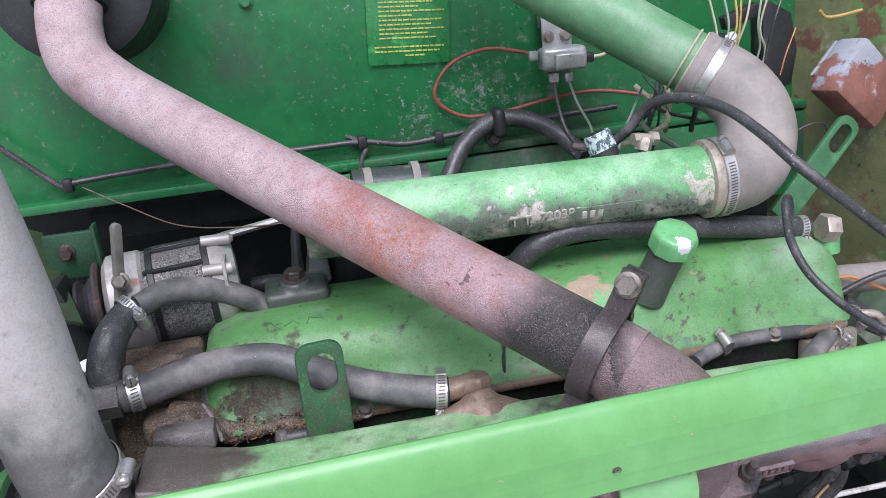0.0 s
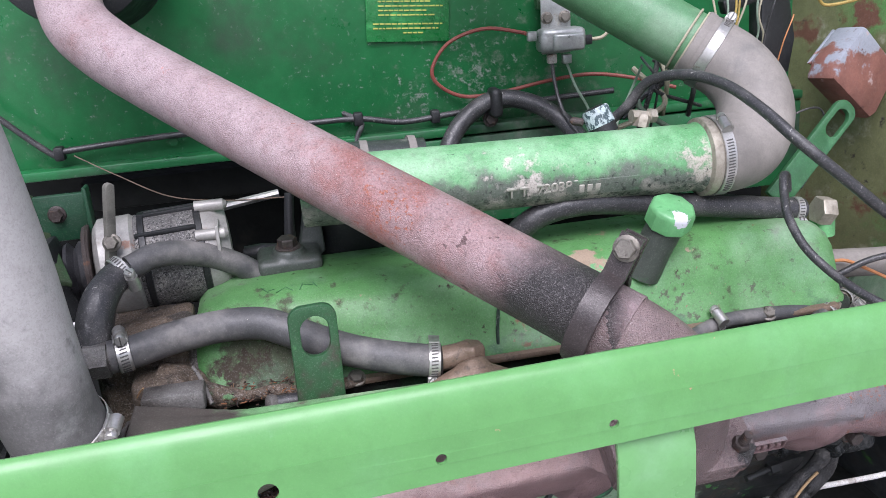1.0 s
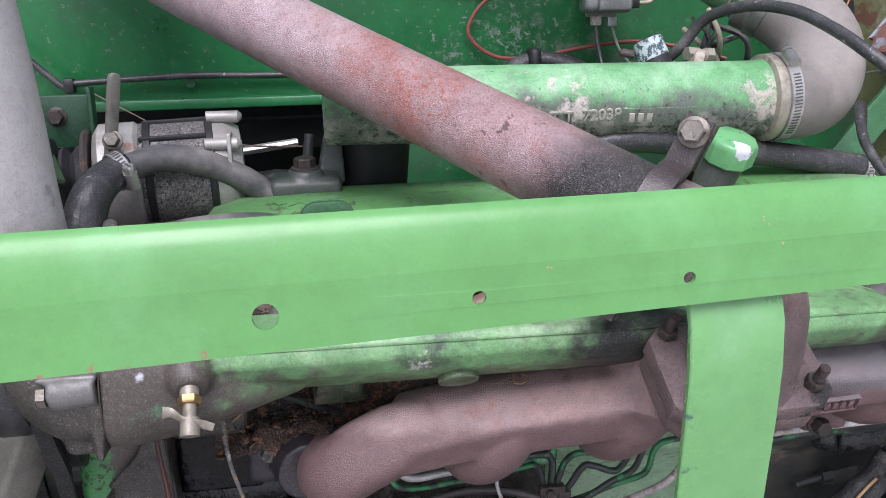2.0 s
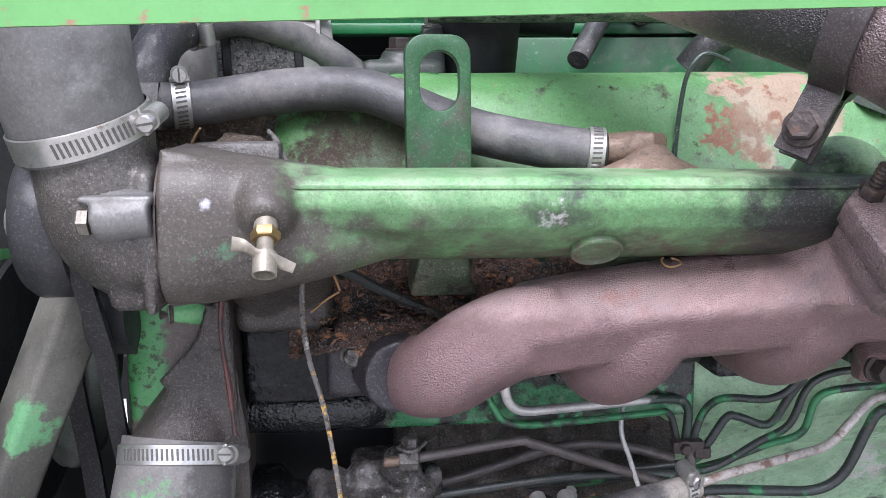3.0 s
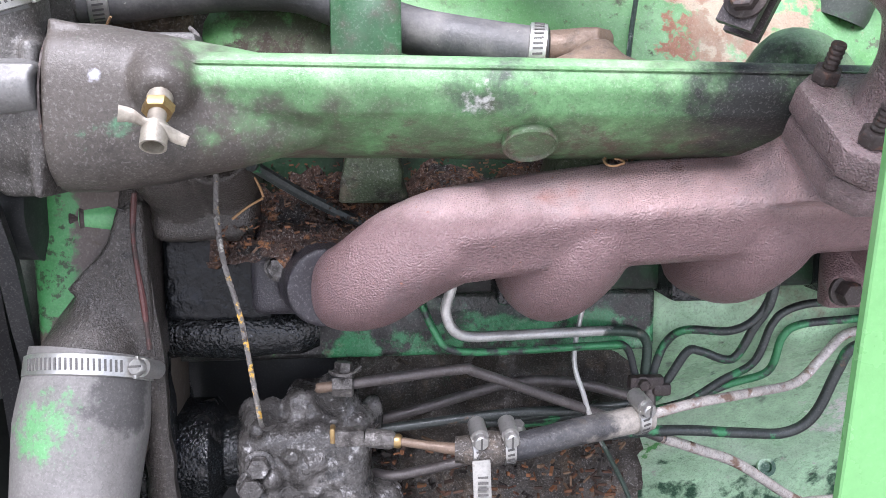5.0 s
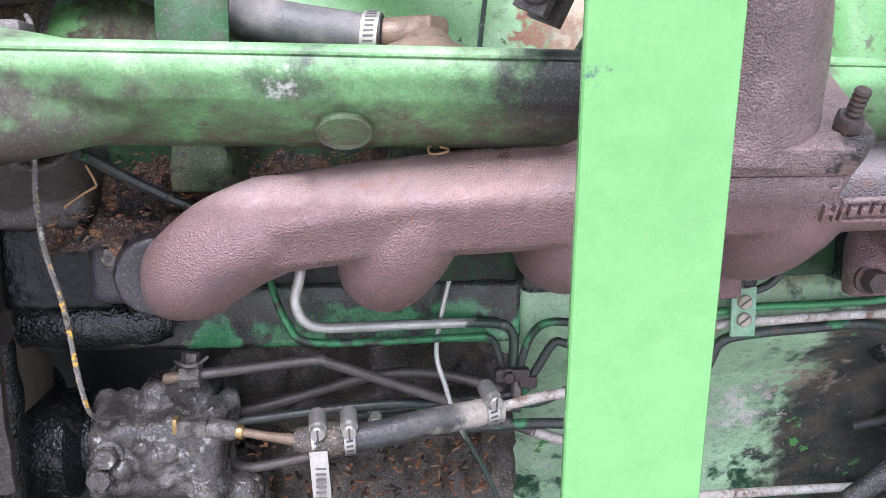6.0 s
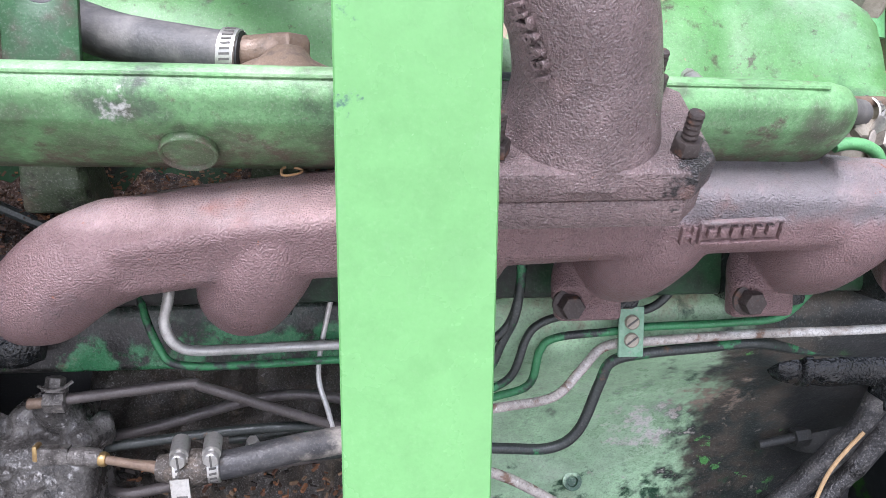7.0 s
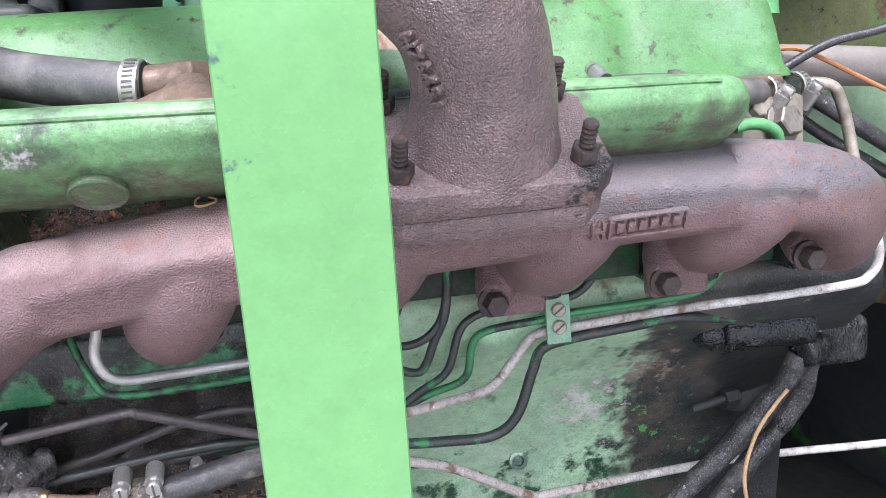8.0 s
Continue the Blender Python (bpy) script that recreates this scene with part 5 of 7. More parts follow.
def strap_mesh(sign):
    prof = [(-0.086, 0.006), (-0.044, 0.006)] + [(-0.0385 * math.cos(a), 0.004 + 0.0365 * math.sin(a)) for a in (math.pi * i / 14 for i in range(1, 14))] + [(0.044, 0.006), (0.082, 0.006)]
    bm = bmesh.new()
    secs = []
    for w_, f_ in prof:
        i = prof.index((w_, f_))
        p0, p1 = prof[max(i - 1, 0)], prof[min(i + 1, len(prof) - 1)]
        t = V((p1[0] - p0[0], p1[1] - p0[1], 0)).normalized()
        nrm = (-t.y, t.x)
        if sign * 1 and nrm[1] < 0:
            nrm = (t.y, -t.x)
        wd = 0.0105
        secs.append([A + W * (w_ + nrm[0] * h) + Fq * sign * (f_ + nrm[1] * h) + PD * d for h, d in ((0, -wd), (0.006, -wd), (0.006, wd), (0, wd))])
    return loft(bm, secs)


strap = thing("pipe_clamp", tuple(A), "blackened two-piece strap clamp bolted round the exhaust pipe", "pipe clamp")
part("front_strap", strap_mesh(1), M_STRAP, strap)
part("rear_strap", strap_mesh(-1), M_STRAP, strap)
for s in (-1, 1):
    part("bolt", hexbolt(A + W * s * 0.070 + Fq * 0.0125, Fq, 0.0092, 0.008), M_BOLT if s > 0 else M_BOLTD, strap)
    part("spacer", disc(bmesh.new(), A + W * s * 0.070 - Fq * 0.008, Fq, ((0.006, 0), (0.006, 0.016)), 12), M_BOLTD, strap)

muffler = thing("muffler", (-0.216, 0.72, 1.71), "black round muffler end that takes the exhaust pipe", "muffler")
part("shell", disc(bmesh.new(), (-0.216, 0.66, 1.808), (0.0, 1, -0.1), ((0.085, -0.006), (0.098, 0), (0.100, 0.01), (0.100, 0.2)), 40), M_BLACK, muffler)
part("inlet_collar", disc(bmesh.new(), (-0.211, 0.618, 1.782), (0.1, 0.40, 0.92), ((0.037, -0.006), (0.0420, -0.004), (0.0420, 0.022), (0.038, 0.03)), 30), M_BLACK, muffler)

# ---- valve cover ----
cover = thing("valve_cover", (0.28, 0.43, 1.335), "worn green pressed valve cover with rusty bare patches", "engine cover")
VS = [(0.337, 1.340), (0.339, 1.348), (0.346, 1.352), (0.356, 1.385), (0.366, 1.410), (0.380, 1.424), (0.40, 1.4295), (0.46, 1.431), (0.50, 1.428), (0.525, 1.41), (0.535, 1.35), (0.535, 1.34)]
bm = bmesh.new()
secs = []
for x, k in ((-0.115, 0.50), (-0.110, 0.74), (-0.098, 0.89), (-0.07, 0.97), (0.0, 1.0), (0.2, 1.0), (0.31, 1.0), (0.40, 1.0), (0.5, 1.0), (0.58, 0.99), (0.615, 0.96), (0.630, 0.86), (0.637, 0.55)):
    secs.append([(x, 0.435 + (y - 0.435) * (1 - 0.25 * (1 - k)), 1.340 + (z - 1.340) * k) for y, z in VS])
loft(bm, secs)
bmesh.ops.subdivide_edges(bm, edges=[e for e in bm.edges if abs(e.verts[0].co.x - e.verts[1].co.x) > 0.03], cuts=7, use_grid_fill=True)
for v in bm.verts:
    v.co += V((0, -1, 0.3)) * 0.0026 * noise.noise(v.co * 11)
    v.co.y += 0.007 * math.exp(-(((v.co.x - 0.50) / 0.012) ** 2)) * (1.0 if v.co.y < 0.40 else 0.0)
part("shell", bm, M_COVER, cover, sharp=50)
bm = bmesh.new()
box(bm, (0.262, 0.437, 1.338), (0.715, 0.215, 0.008), None, 0.003)
part("flange", bm, M_BOLTR, cover, "rust-edged flange")
for px in (0.05, 0.29, 0.527):
    part("bolt", hexbolt((px, 0.333, 1.342), (0, -0.6, 0.8), 0.0075, 0.006), M_BOLT, cover)
neck = part("filler_neck", sweep(bmesh.new(), [(0.389, 0.374, 1.398), (0.400, 0.366, 1.428), (0.413, 0.3565, 1.462)], (0.0225, 0.0205, 0.0205), 24, 4), M_NECK, cover, "dark greasy filler neck")
CAPX = V((0.10, -0.40, 0.90))
part("filler_cap", disc(bmesh.new(), (0.4125, 0.357, 1.459), CAPX, ((0.0245, 0), (0.0262, 0.002), (0.0262, 0.019), (0.0250, 0.0235), (0.0225, 0.0255), (0.010, 0.0262)), 9), M_CAP, neck, "many-sided green filler cap, paint worn to metal")
bm = bmesh.new()
box(bm, (-0.004, 0.482, 1.434), (0.075, 0.070, 0.022), None, 0.008, 3)
disc(bm, (-0.004, 0.470, 1.440), (0, -0.1, 1), ((0.022, 0), (0.018, 0.012), (0.016, 0.014)), 20)
loft(bm, [[(0.008, 0.50, 1.43), (0.040, 0.50, 1.43), (0.040, 0.54, 1.43), (0.008, 0.54, 1.43)], [(0.018, 0.512, 1.478), (0.038, 0.512, 1.482), (0.038, 0.535, 1.482), (0.018, 0.535, 1.478)]])
melt(part("breather_base", bm, M_NECK, cover, "dark greasy casting on the cover"), 0.0022, 4)
part("bolt", hexbolt((-0.004, 0.4685, 1.453), (0, -0.1, 1), 0.0115, 0.010), M_BOLTD, cover)
part("bolt", hexbolt((0.028, 0.522, 1.480), (0, 0, 1), 0.0075, 0.009), M_BOLT, cover)
for c, d, wide in (((-0.034, 0.4005, 1.4293), (0.5, -0.8, 0), 0.013), ((-0.027, 0.3990, 1.4292), (0.9, 0.3, 0), 0.007), ((-0.017, 0.3960, 1.4288), (0.75, 0.6, 0), 0.012), ((-0.008, 0.3965, 1.4290), (0.6, -0.75, 0), 0.012), ((0.005, 0.3965, 1.4294), (0.3, 0.9, 0), 0.013), ((0.013, 0.3990, 1.4300), (0.9, -0.3, 0), 0.010), ((0.020, 0.3975, 1.4298), (0.4, -0.9, 0), 0.011)):
    u, v, w = basis((0, -0.2, 0.98), d)
    part("marker_stroke", box(bmesh.new(), c, (wide, 0.0009, 0.0006), (u, v, w), 0), M_EYE, cover, "faded marker stroke")
bm = bmesh.new()
sweep(bm, [(0.268, 0.250, 1.335), (0.285, 0.250, 1.356), (0.305, 0.250, 1.355), (0.33, 0.250, 1.333)], (0.018, 0.020, 0.018, 0.014), 16, 6)
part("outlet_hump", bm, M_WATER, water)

# ---- fuel lines ----


def line(pts, r, material, label, seg=10):
    return wire("fuel_line", pts, r, material, label, "fuel line", "steel fuel lines", seg, 8)


line([(0.070, 0.345, 1.235), (0.073, 0.330, 1.201), (0.068, 0.333, 1.174), (0.080, 0.338, 1.155), (0.116, 0.348, 1.151), (0.162, 0.360, 1.149), (0.225, 0.379, 1.144), (0.243, 0.385, 1.132), (0.243, 0.387, 1.100)], 0.0042, M_LINES, "bare silvery fuel line bent round under the manifold")
line([(0.040, 0.365, 1.215), (0.048, 0.350, 1.186), (0.060, 0.343, 1.157), (0.075, 0.341, 1.142), (0.125, 0.350, 1.138), (0.201, 0.370, 1.135), (0.224, 0.380, 1.130), (0.234, 0.385, 1.105)], 0.0032, M_LINEG, "green painted fuel line below the silvery one")
line([(0.250, 0.386, 1.100), (0.251, 0.384, 1.112), (0.258, 0.380, 1.133), (0.271, 0.370, 1.146), (0.306, 0.360, 1.147), (0.327, 0.355, 1.161), (0.336, 0.350, 1.188), (0.338, 0.350, 1.22)], 0.0036, M_LINE, "dark fuel line rising from the junction block")
line([(0.12, 0.40, 1.062), (0.192, 0.400, 1.070), (0.249, 0.390, 1.080), (0.261, 0.380, 1.101), (0.275, 0.375, 1.126), (0.287, 0.375, 1.126), (0.312, 0.370, 1.120), (0.325, 0.360, 1.149), (0.334, 0.350, 1.175), (0.34, 0.35, 1.22)], 0.0038, M_LINE, "dark fuel line with a sharp double bend")
line([(0.10, 0.405, 1.058), (0.228, 0.400, 1.066), (0.272, 0.395, 1.070), (0.312, 0.388, 1.096), (0.336, 0.380, 1.114), (0.347, 0.375, 1.146), (0.357, 0.372, 1.159), (0.378, 0.370, 1.166), (0.418, 0.370, 1.167), (0.448, 0.365, 1.172), (0.464, 0.360, 1.189), (0.468, 0.350, 1.215), (0.468, 0.35, 1.24)], 0.0036, M_LINE, "rust-flecked fuel line held by the upper clip screw")
line([(0.14, 0.41, 1.055), (0.26, 0.405, 1.066), (0.32, 0.392, 1.091), (0.352, 0.386, 1.104), (0.360, 0.380, 1.135), (0.374, 0.375, 1.147), (0.419, 0.370, 1.152), (0.445, 0.370, 1.155), (0.523, 0.370, 1.157), (0.562, 0.370, 1.161), (0.580, 0.360, 1.182), (0.597, 0.350, 1.212), (0.60, 0.35, 1.24)], 0.0036, M_LINEG, "green fuel line bending up to a far port")
line([(0.212, 0.309, 1.0915), (0.230, 0.311, 1.097), (0.263, 0.320, 1.1005), (0.32, 0.347, 1.098), (0.370, 0.372, 1.097), (0.393, 0.374, 1.118), (0.408, 0.372, 1.136), (0.424, 0.370, 1.142), (0.446, 0.369, 1.143), (0.538, 0.369, 1.147), (0.617, 0.370, 1.1475), (0.705, 0.370, 1.150), (0.724, 0.366, 1.157), (0.729, 0.360, 1.174), (0.722, 0.354, 1.20), (0.712, 0.352, 1.24)], 0.0041, M_LINER, "whitened rusty steel line running the engine's length")
line([(0.08, 0.37, 1.052), (0.16, 0.375, 1.053), (0.261, 0.382, 1.055), (0.330, 0.388, 1.048), (0.373, 0.390, 1.046), (0.396, 0.386, 1.063), (0.411, 0.380, 1.104), (0.420, 0.375, 1.125), (0.447, 0.372, 1.132), (0.501, 0.375, 1.135), (0.548, 0.380, 1.136), (0.606, 0.400, 1.123), (0.693, 0.420, 1.113), (0.75, 0.44, 1.11)], 0.0048, M_LINE, "dark steel line with a long upward step")
line([(-0.010, 0.329, 1.1205), (0.002, 0.330, 1.122), (0.078, 0.340, 1.127), (0.092, 0.342, 1.124), (0.138, 0.352, 1.104), (0.202, 0.370, 1.075), (0.254, 0.385, 1.049), (0.262, 0.3865, 1.0460)], 0.0043, M_OILPIPE, "grey oily pipe from the pump with a flat bend")
line([(-0.06, 0.372, 1.060), (0.02, 0.372, 1.069), (0.126, 0.372, 1.079), (0.204, 0.380, 1.075), (0.25, 0.385, 1.068)], 0.0042, M_LINE, "green-flecked line behind the grey pipe")
line([(-0.07, 0.375, 1.020), (0.0, 0.375, 1.030), (0.033, 0.365, 1.032), (0.117, 0.372, 1.045), (0.20, 0.382, 1.053)], 0.0045, M_OILPIPE, "grey line low behind the rubber hose")
line([(-0.06, 0.39, 1.060), (0.03, 0.39, 1.074), (0.126, 0.40, 1.095), (0.18, 0.40, 1.095), (0.235, 0.395, 1.082)], 0.0048, M_OILPIPE, "dirty brown line in the recess")
line([(0.258, 0.386, 1.0475), (0.300, 0.402, 1.028), (0.345, 0.418, 1.006), (0.420, 0.450, 0.953), (0.455, 0.46, 0.947), (0.702, 0.560, 0.902), (0.923, 0.600, 0.872), (1.15, 0.64, 0.845)], 0.0048, M_LINER, "long rusty whitened rod low along the crankcase")

block = thing("line_junction", (0.240, 0.384, 1.09), "small dark junction clamp that gathers the fuel lines", "pipe clip")
part("body", box(bmesh.new(), (0.242, 0.381, 1.099), (0.030, 0.012, 0.012), None, 0.003), M_BOLTD, block)
part("body", box(bmesh.new(), (0.255, 0.380, 1.093), (0.016, 0.012, 0.011), None, 0.003), M_BOLTD, block)
part("bolt", hexbolt((0.238, 0.376, 1.099), (0, -1, 0), 0.005, 0.005), M_BOLTD, block)
part("stem", sweep(bmesh.new(), [(0.246, 0.382, 1.095), (0.247, 0.383, 1.07)], 0.005, 10, 1), M_OILPIPE, block)

clip = thing("line_clip", (0.431, 0.366, 1.125), "green two-screw clip plate over the fuel lines", "pipe clip")
part("plate", box(bmesh.new(), (0.431, 0.3615, 1.1535), (0.021, 0.004, 0.042), None, 0.001), M_CLIP, clip)
for z in (1.162, 1.147):
    sc = part("screw", disc(bmesh.new(), (0.431, 0.3597, z), (0, -1, 0), ((0.0062, -0.002), (0.0062, 0.002), (0.0052, 0.0032)), 18), M_TIN, clip)
    part("drive_slot", box(bmesh.new(), (0.431, 0.3563, z), (0.0105, 0.0008, 0.0014), (V((0.8, 0, 0.6)), V((0, 1, 0)), V((-0.6, 0, 0.8))), 0), M_SLOT, sc)

# ---- injection pump ----
pump = thing("injection_pump", (-0.04, 0.37, 1.0), "oil-blackened injection pump with lumpy castings and nuts", "injection pump")
bm = bmesh.new()
rnd = random.Random(4)
box(bm, (-0.043, 0.372, 1.050), (0.105, 0.075, 0.070), None, 0.014, 3)
box(bm, (-0.030, 0.380, 1.092), (0.06, 0.05, 0.03), None, 0.010, 3)
box(bm, (-0.03, 0.40, 0.97), (0.13, 0.11, 0.12), None, 0.015, 3)
sweep(bm, [(-0.012, 0.36, 1.095), (-0.022, 0.345, 1.112), (-0.012, 0.335, 1.122)], (0.016, 0.013, 0.009), 12, 4)
for i in range(26):
    c = V((rnd.uniform(-0.09, 0.005), rnd.uniform(0.334, 0.35), rnd.uniform(1.02, 1.088)))
    disc(bm, c, (rnd.uniform(-0.4, 0.4), -1, rnd.uniform(-0.2, 0.7)), ((rnd.uniform(0.007, 0.013), -0.02), (rnd.uniform(0.006, 0.011), 0.004), (0.005, 0.009)), 10)
for i in range(7):
    c = V((-0.085 + 0.016 * i, 0.36 + rnd.uniform(-0.012, 0.012), 1.085))
    disc(bm, c, (0, -0.2, 1), ((0.009, -0.01), (0.008, 0.012), (0.005, 0.016)), 10)
melt(part("body", bm, M_PUMP, pump), 0.0024, 3)
part("drive_flange", disc(bmesh.new(), (-0.17, 0.40, 1.045), (1, 0, 0), ((0.062, 0), (0.066, 0.004), (0.066, 0.020), (0.045, 0.026), (0.045, 0.05), (0.03, 0.06), (0.03, 0.09)), 36), M_GREASE, pump)
part("hexagon_union", disc(bmesh.new(), (-0.019, 0.3285, 1.1205), (1, 0, 0), ((0.0075, 0), (0.0085, 0.002), (0.0085, 0.015), (0.007, 0.016)), 6), M_DIRTBOLT, pump)
part("banjo_bolt", hexbolt((-0.011, 0.328, 1.130), (0.1, 0.1, 1), 0.0072, 0.0075), M_DIRTBOLT, pump)
part("thin_union", sweep(bmesh.new(), [(-0.0315, 0.329, 1.119), (-0.030, 0.329, 1.119), (-0.018, 0.329, 1.120)], (0.0022, 0.0042, 0.0042), 10, 2), M_BOLTR, pump)
part("locking_wire", sweep(bmesh.new(), [(-0.021, 0.324, 1.1335), (-0.012, 0.320, 1.1315), (-0.003, 0.322, 1.1325), (0.003, 0.325, 1.1365)], 0.0013, 6, 4), M_DIRTBOLT, pump)
part("nut", hexbolt((-0.082, 0.336, 1.040), (0, -1, 0.1), 0.010, 0.012), M_PUMP, pump)
part("nut", hexbolt((-0.076, 0.333, 1.058), (0, -1, 0.1), 0.009, 0.010), M_PUMP, pump)

feed = thing("feed_fitting", (0.03, 0.29, 1.08), "brass and steel feed fitting with a rusty thin neck", "pipe fitting")
part("square_union", box(bmesh.new(), (-0.006, 0.306, 1.0885), (0.022, 0.012, 0.0125), None, 0.002), M_DIRTBOLT, feed)
part("brass_collar", box(bmesh.new(), (-0.0185, 0.307, 1.0905), (0.004, 0.0115, 0.012), None, 0.0015), M_BRASS, feed, "brass collar")
part("sleeve", disc(bmesh.new(), (0.006, 0.304, 1.088), (1, -0.2, -0.06), ((0.0065, 0), (0.0072, 0.004), (0.0072, 0.018), (0.005, 0.022)), 16), M_DIRTBOLT, feed)
part("brass_ring", disc(bmesh.new(), (0.027, 0.2995, 1.0865), (1, -0.2, -0.06), ((0.0052, 0), (0.0056, 0.003), (0.0045, 0.005)), 12), M_BRASS, feed)
part("neck", sweep(bmesh.new(), [(0.030, 0.299, 1.0862), (0.05, 0.293, 1.0845), (0.072, 0.287, 1.083)], (0.0032, 0.0034, 0.0046), 12, 5), M_BOLTR, feed)
part("hose_tail", sweep(bmesh.new(), [(0.070, 0.287, 1.083), (0.09, 0.285, 1.083), (0.11, 0.285, 1.084)], (0.0095, 0.0110, 0.0098), 16, 5, 0.4), M_CAKE, feed, "dirt-caked hose tail")
solo("fuel_hose", tube([(0.098, 0.285, 1.0835), (0.120, 0.286, 1.0845), (0.162, 0.295, 1.090), (0.19, 0.303, 1.0915), (0.222, 0.310, 1.0945)], 0.0102, 18, 6), M_FUELHOSE, (0.10, 0.285, 1.07), "black rubber fuel hose, dusty at one end", "hose")
clamp_band((0.0865, 0.2855, 1.083), (-1, -0.05, -0.03), 0.0112, (0.1, -0.3, 0.95), 0.011, 2.0)
clamp_band((0.1085, 0.2855, 1.0838), (-1, -0.05, -0.03), 0.0108, (0.1, -0.3, 0.95), 0.009, 2.2)
clamp_band((0.2125, 0.308, 1.0938), (-1, -0.25, -0.08), 0.0108, (0.0, -0.3, 0.95), 0.010, 2.4)
strip = thing("loose_clamp_band", (0.088, 0.272, 1.02), "long perforated clamp band hanging below the fuel hose", "hose clamp")
part("band", box(bmesh.new(), (0.0885, 0.2735, 1.052), (0.013, 0.0014, 0.058), (V((1, 0, 0.05)).normalized(), V((0, 1, 0.1)).normalized(), V((-0.05, -0.1, 1)).normalized()), 0.0004), M_STEEL, strip)
bm = bmesh.new()
for i in range(12):
    box(bm, (0.0885, 0.2722 - 0.00045 * i, 1.076 - 0.0042 * i), (0.0075, 0.0008, 0.0016), None, 0)
tagged(part("perforation", bm, M_SLOT, strip, "row of punched slots"), kind="stuff")
solo("bleed_nipple", hexbolt((0.127, 0.35, 1.072), (0, -0.5, 0.8), 0.005, 0.008), M_STEEL, (0.127, 0.35, 1.072), "small bright bleed nipple among the fuel lines", "pipe fitting")

# ---- cables and debris at the pump ----
bm = bmesh.new()
run = glide([(-0.086, 0.259, 1.287), (-0.0865, 0.258, 1.255), (-0.0825, 0.257, 1.225), (-0.0735, 0.256, 1.190), (-0.0655, 0.254, 1.138), (-0.064, 0.272, 1.110), (-0.063, 0.330, 1.09)], 16)
for k in range(3):
    sweep(bm, [tuple(p + V((math.cos(1.1 * i + 2.1 * k), math.sin(1.1 * i + 2.1 * k), 0)) * 0.0008) for i, (p, _) in enumerate(run)], 0.00115, 6, 1, 0.3)
solo("spotted_cable", bm, M_ROPE, (-0.089, 0.272, 1.286), "twisted cable spotted with yellow and white paint", "cable")
bm = bmesh.new()
box(bm, (-0.165, 0.415, 1.305), (0.100, 0.100, 0.210), None, 0.012, 3)
box(bm, (-0.146, 0.345, 1.325), (0.058, 0.055, 0.105), None, 0.010, 3)
disc(bm, (-0.150, 0.385, 1.402), (0.1, -0.2, 1), ((0.026, -0.02), (0.022, 0.008), (0.012, 0.012)), 16)
sweep(bm, [(-0.150, 0.350, 1.372), (-0.118, 0.346, 1.362), (-0.100, 0.334, 1.348), (-0.060, 0.325, 1.345), (-0.010, 0.326, 1.342), (0.060, 0.328, 1.338)], (0.014, 0.016, 0.012, 0.008, 0.007, 0.006), 12, 8, 0.5)
for v in bm.verts:
    v.co += V((noise.noise(v.co * 60), noise.noise(v.co * 60 + V((9, 0, 0))), noise.noise(v.co * 60 + V((0, 9, 0))))) * 0.004
melt(solo("dirt_bank", bm, M_BROWNDIRT, (-0.15, 0.40, 1.20), "head end casting buried under brown caked dirt", "dirt", kind="stuff"), 0.003, 3)
stub_hose = thing("capped_hose", (-0.04, 0.297, 1.338), "short black hose with a dull steel end cap", "hose")
part("tube", tube([(-0.042, 0.296, 1.3470), (-0.015, 0.297, 1.3465), (0.012, 0.300, 1.345)], 0.0075, 14, 4), M_CABLE, stub_hose)
part("end_cap", disc(bmesh.new(), (-0.038, 0.296, 1.3470), (-1, -0.3, 0.2), ((0.0085, -0.004), (0.0095, 0), (0.0095, 0.004), (0.006, 0.006)), 16), M_DIRTBOLT, stub_hose)
wire("cable_end", [(-0.112, 0.330, 1.384), (-0.106, 0.320, 1.378), (-0.100, 0.308, 1.367), (-0.0950, 0.296, 1.357)], 0.0024, M_ROPE, "frayed end of the paint-spotted cable in the dirt", wob=0.4)
wire("black_tube", [(-0.066, 0.275, 1.290), (-0.062, 0.290, 1.286), (-0.033, 0.308, 1.266), (0.004, 0.318, 1.246), (0.036, 0.322, 1.231)], 0.0043, M_LINE, "oily black tube passing behind the manifold")
wire("thin_dipstick_wire", [(0.198, 0.376, 1.225), (0.190, 0.374, 1.190), (0.1775, 0.3710, 1.128), (0.1845, 0.3650, 1.095), (0.1940, 0.3610, 1.066), (0.2226, 0.3670, 1.010), (0.245, 0.370, 0.95)], 0.0022, M_LINES, "thin bare wire hanging across the fuel lines")
rnd = random.Random(9)
bm = bmesh.new()
nx, ny = 60, 14
grid = [[bm.verts.new((-0.10 + 0.40 * i / nx, 0.285 + 0.09 * j / ny, 1.224 + 0.066 * j / ny + 0.018 * i / nx + 0.022 * noise.noise(V((i * 0.21, j * 0.33, 2))) + 0.014 * noise.noise(V((i * 0.7, j * 0.9, 5))))) for j in range(ny + 1)] for i in range(nx + 1)]
for i in range(nx):
    for j in range(ny):
        bm.faces.new((grid[i][j], grid[i + 1][j], grid[i + 1][j + 1], grid[i][j + 1]))
solo("dirt_bank", bm, M_DEBRIS, (0.1, 0.33, 1.22), "brown bank of oily dirt and chaff on the head", "dirt", kind="stuff", sharp=180)
bm = bmesh.new()
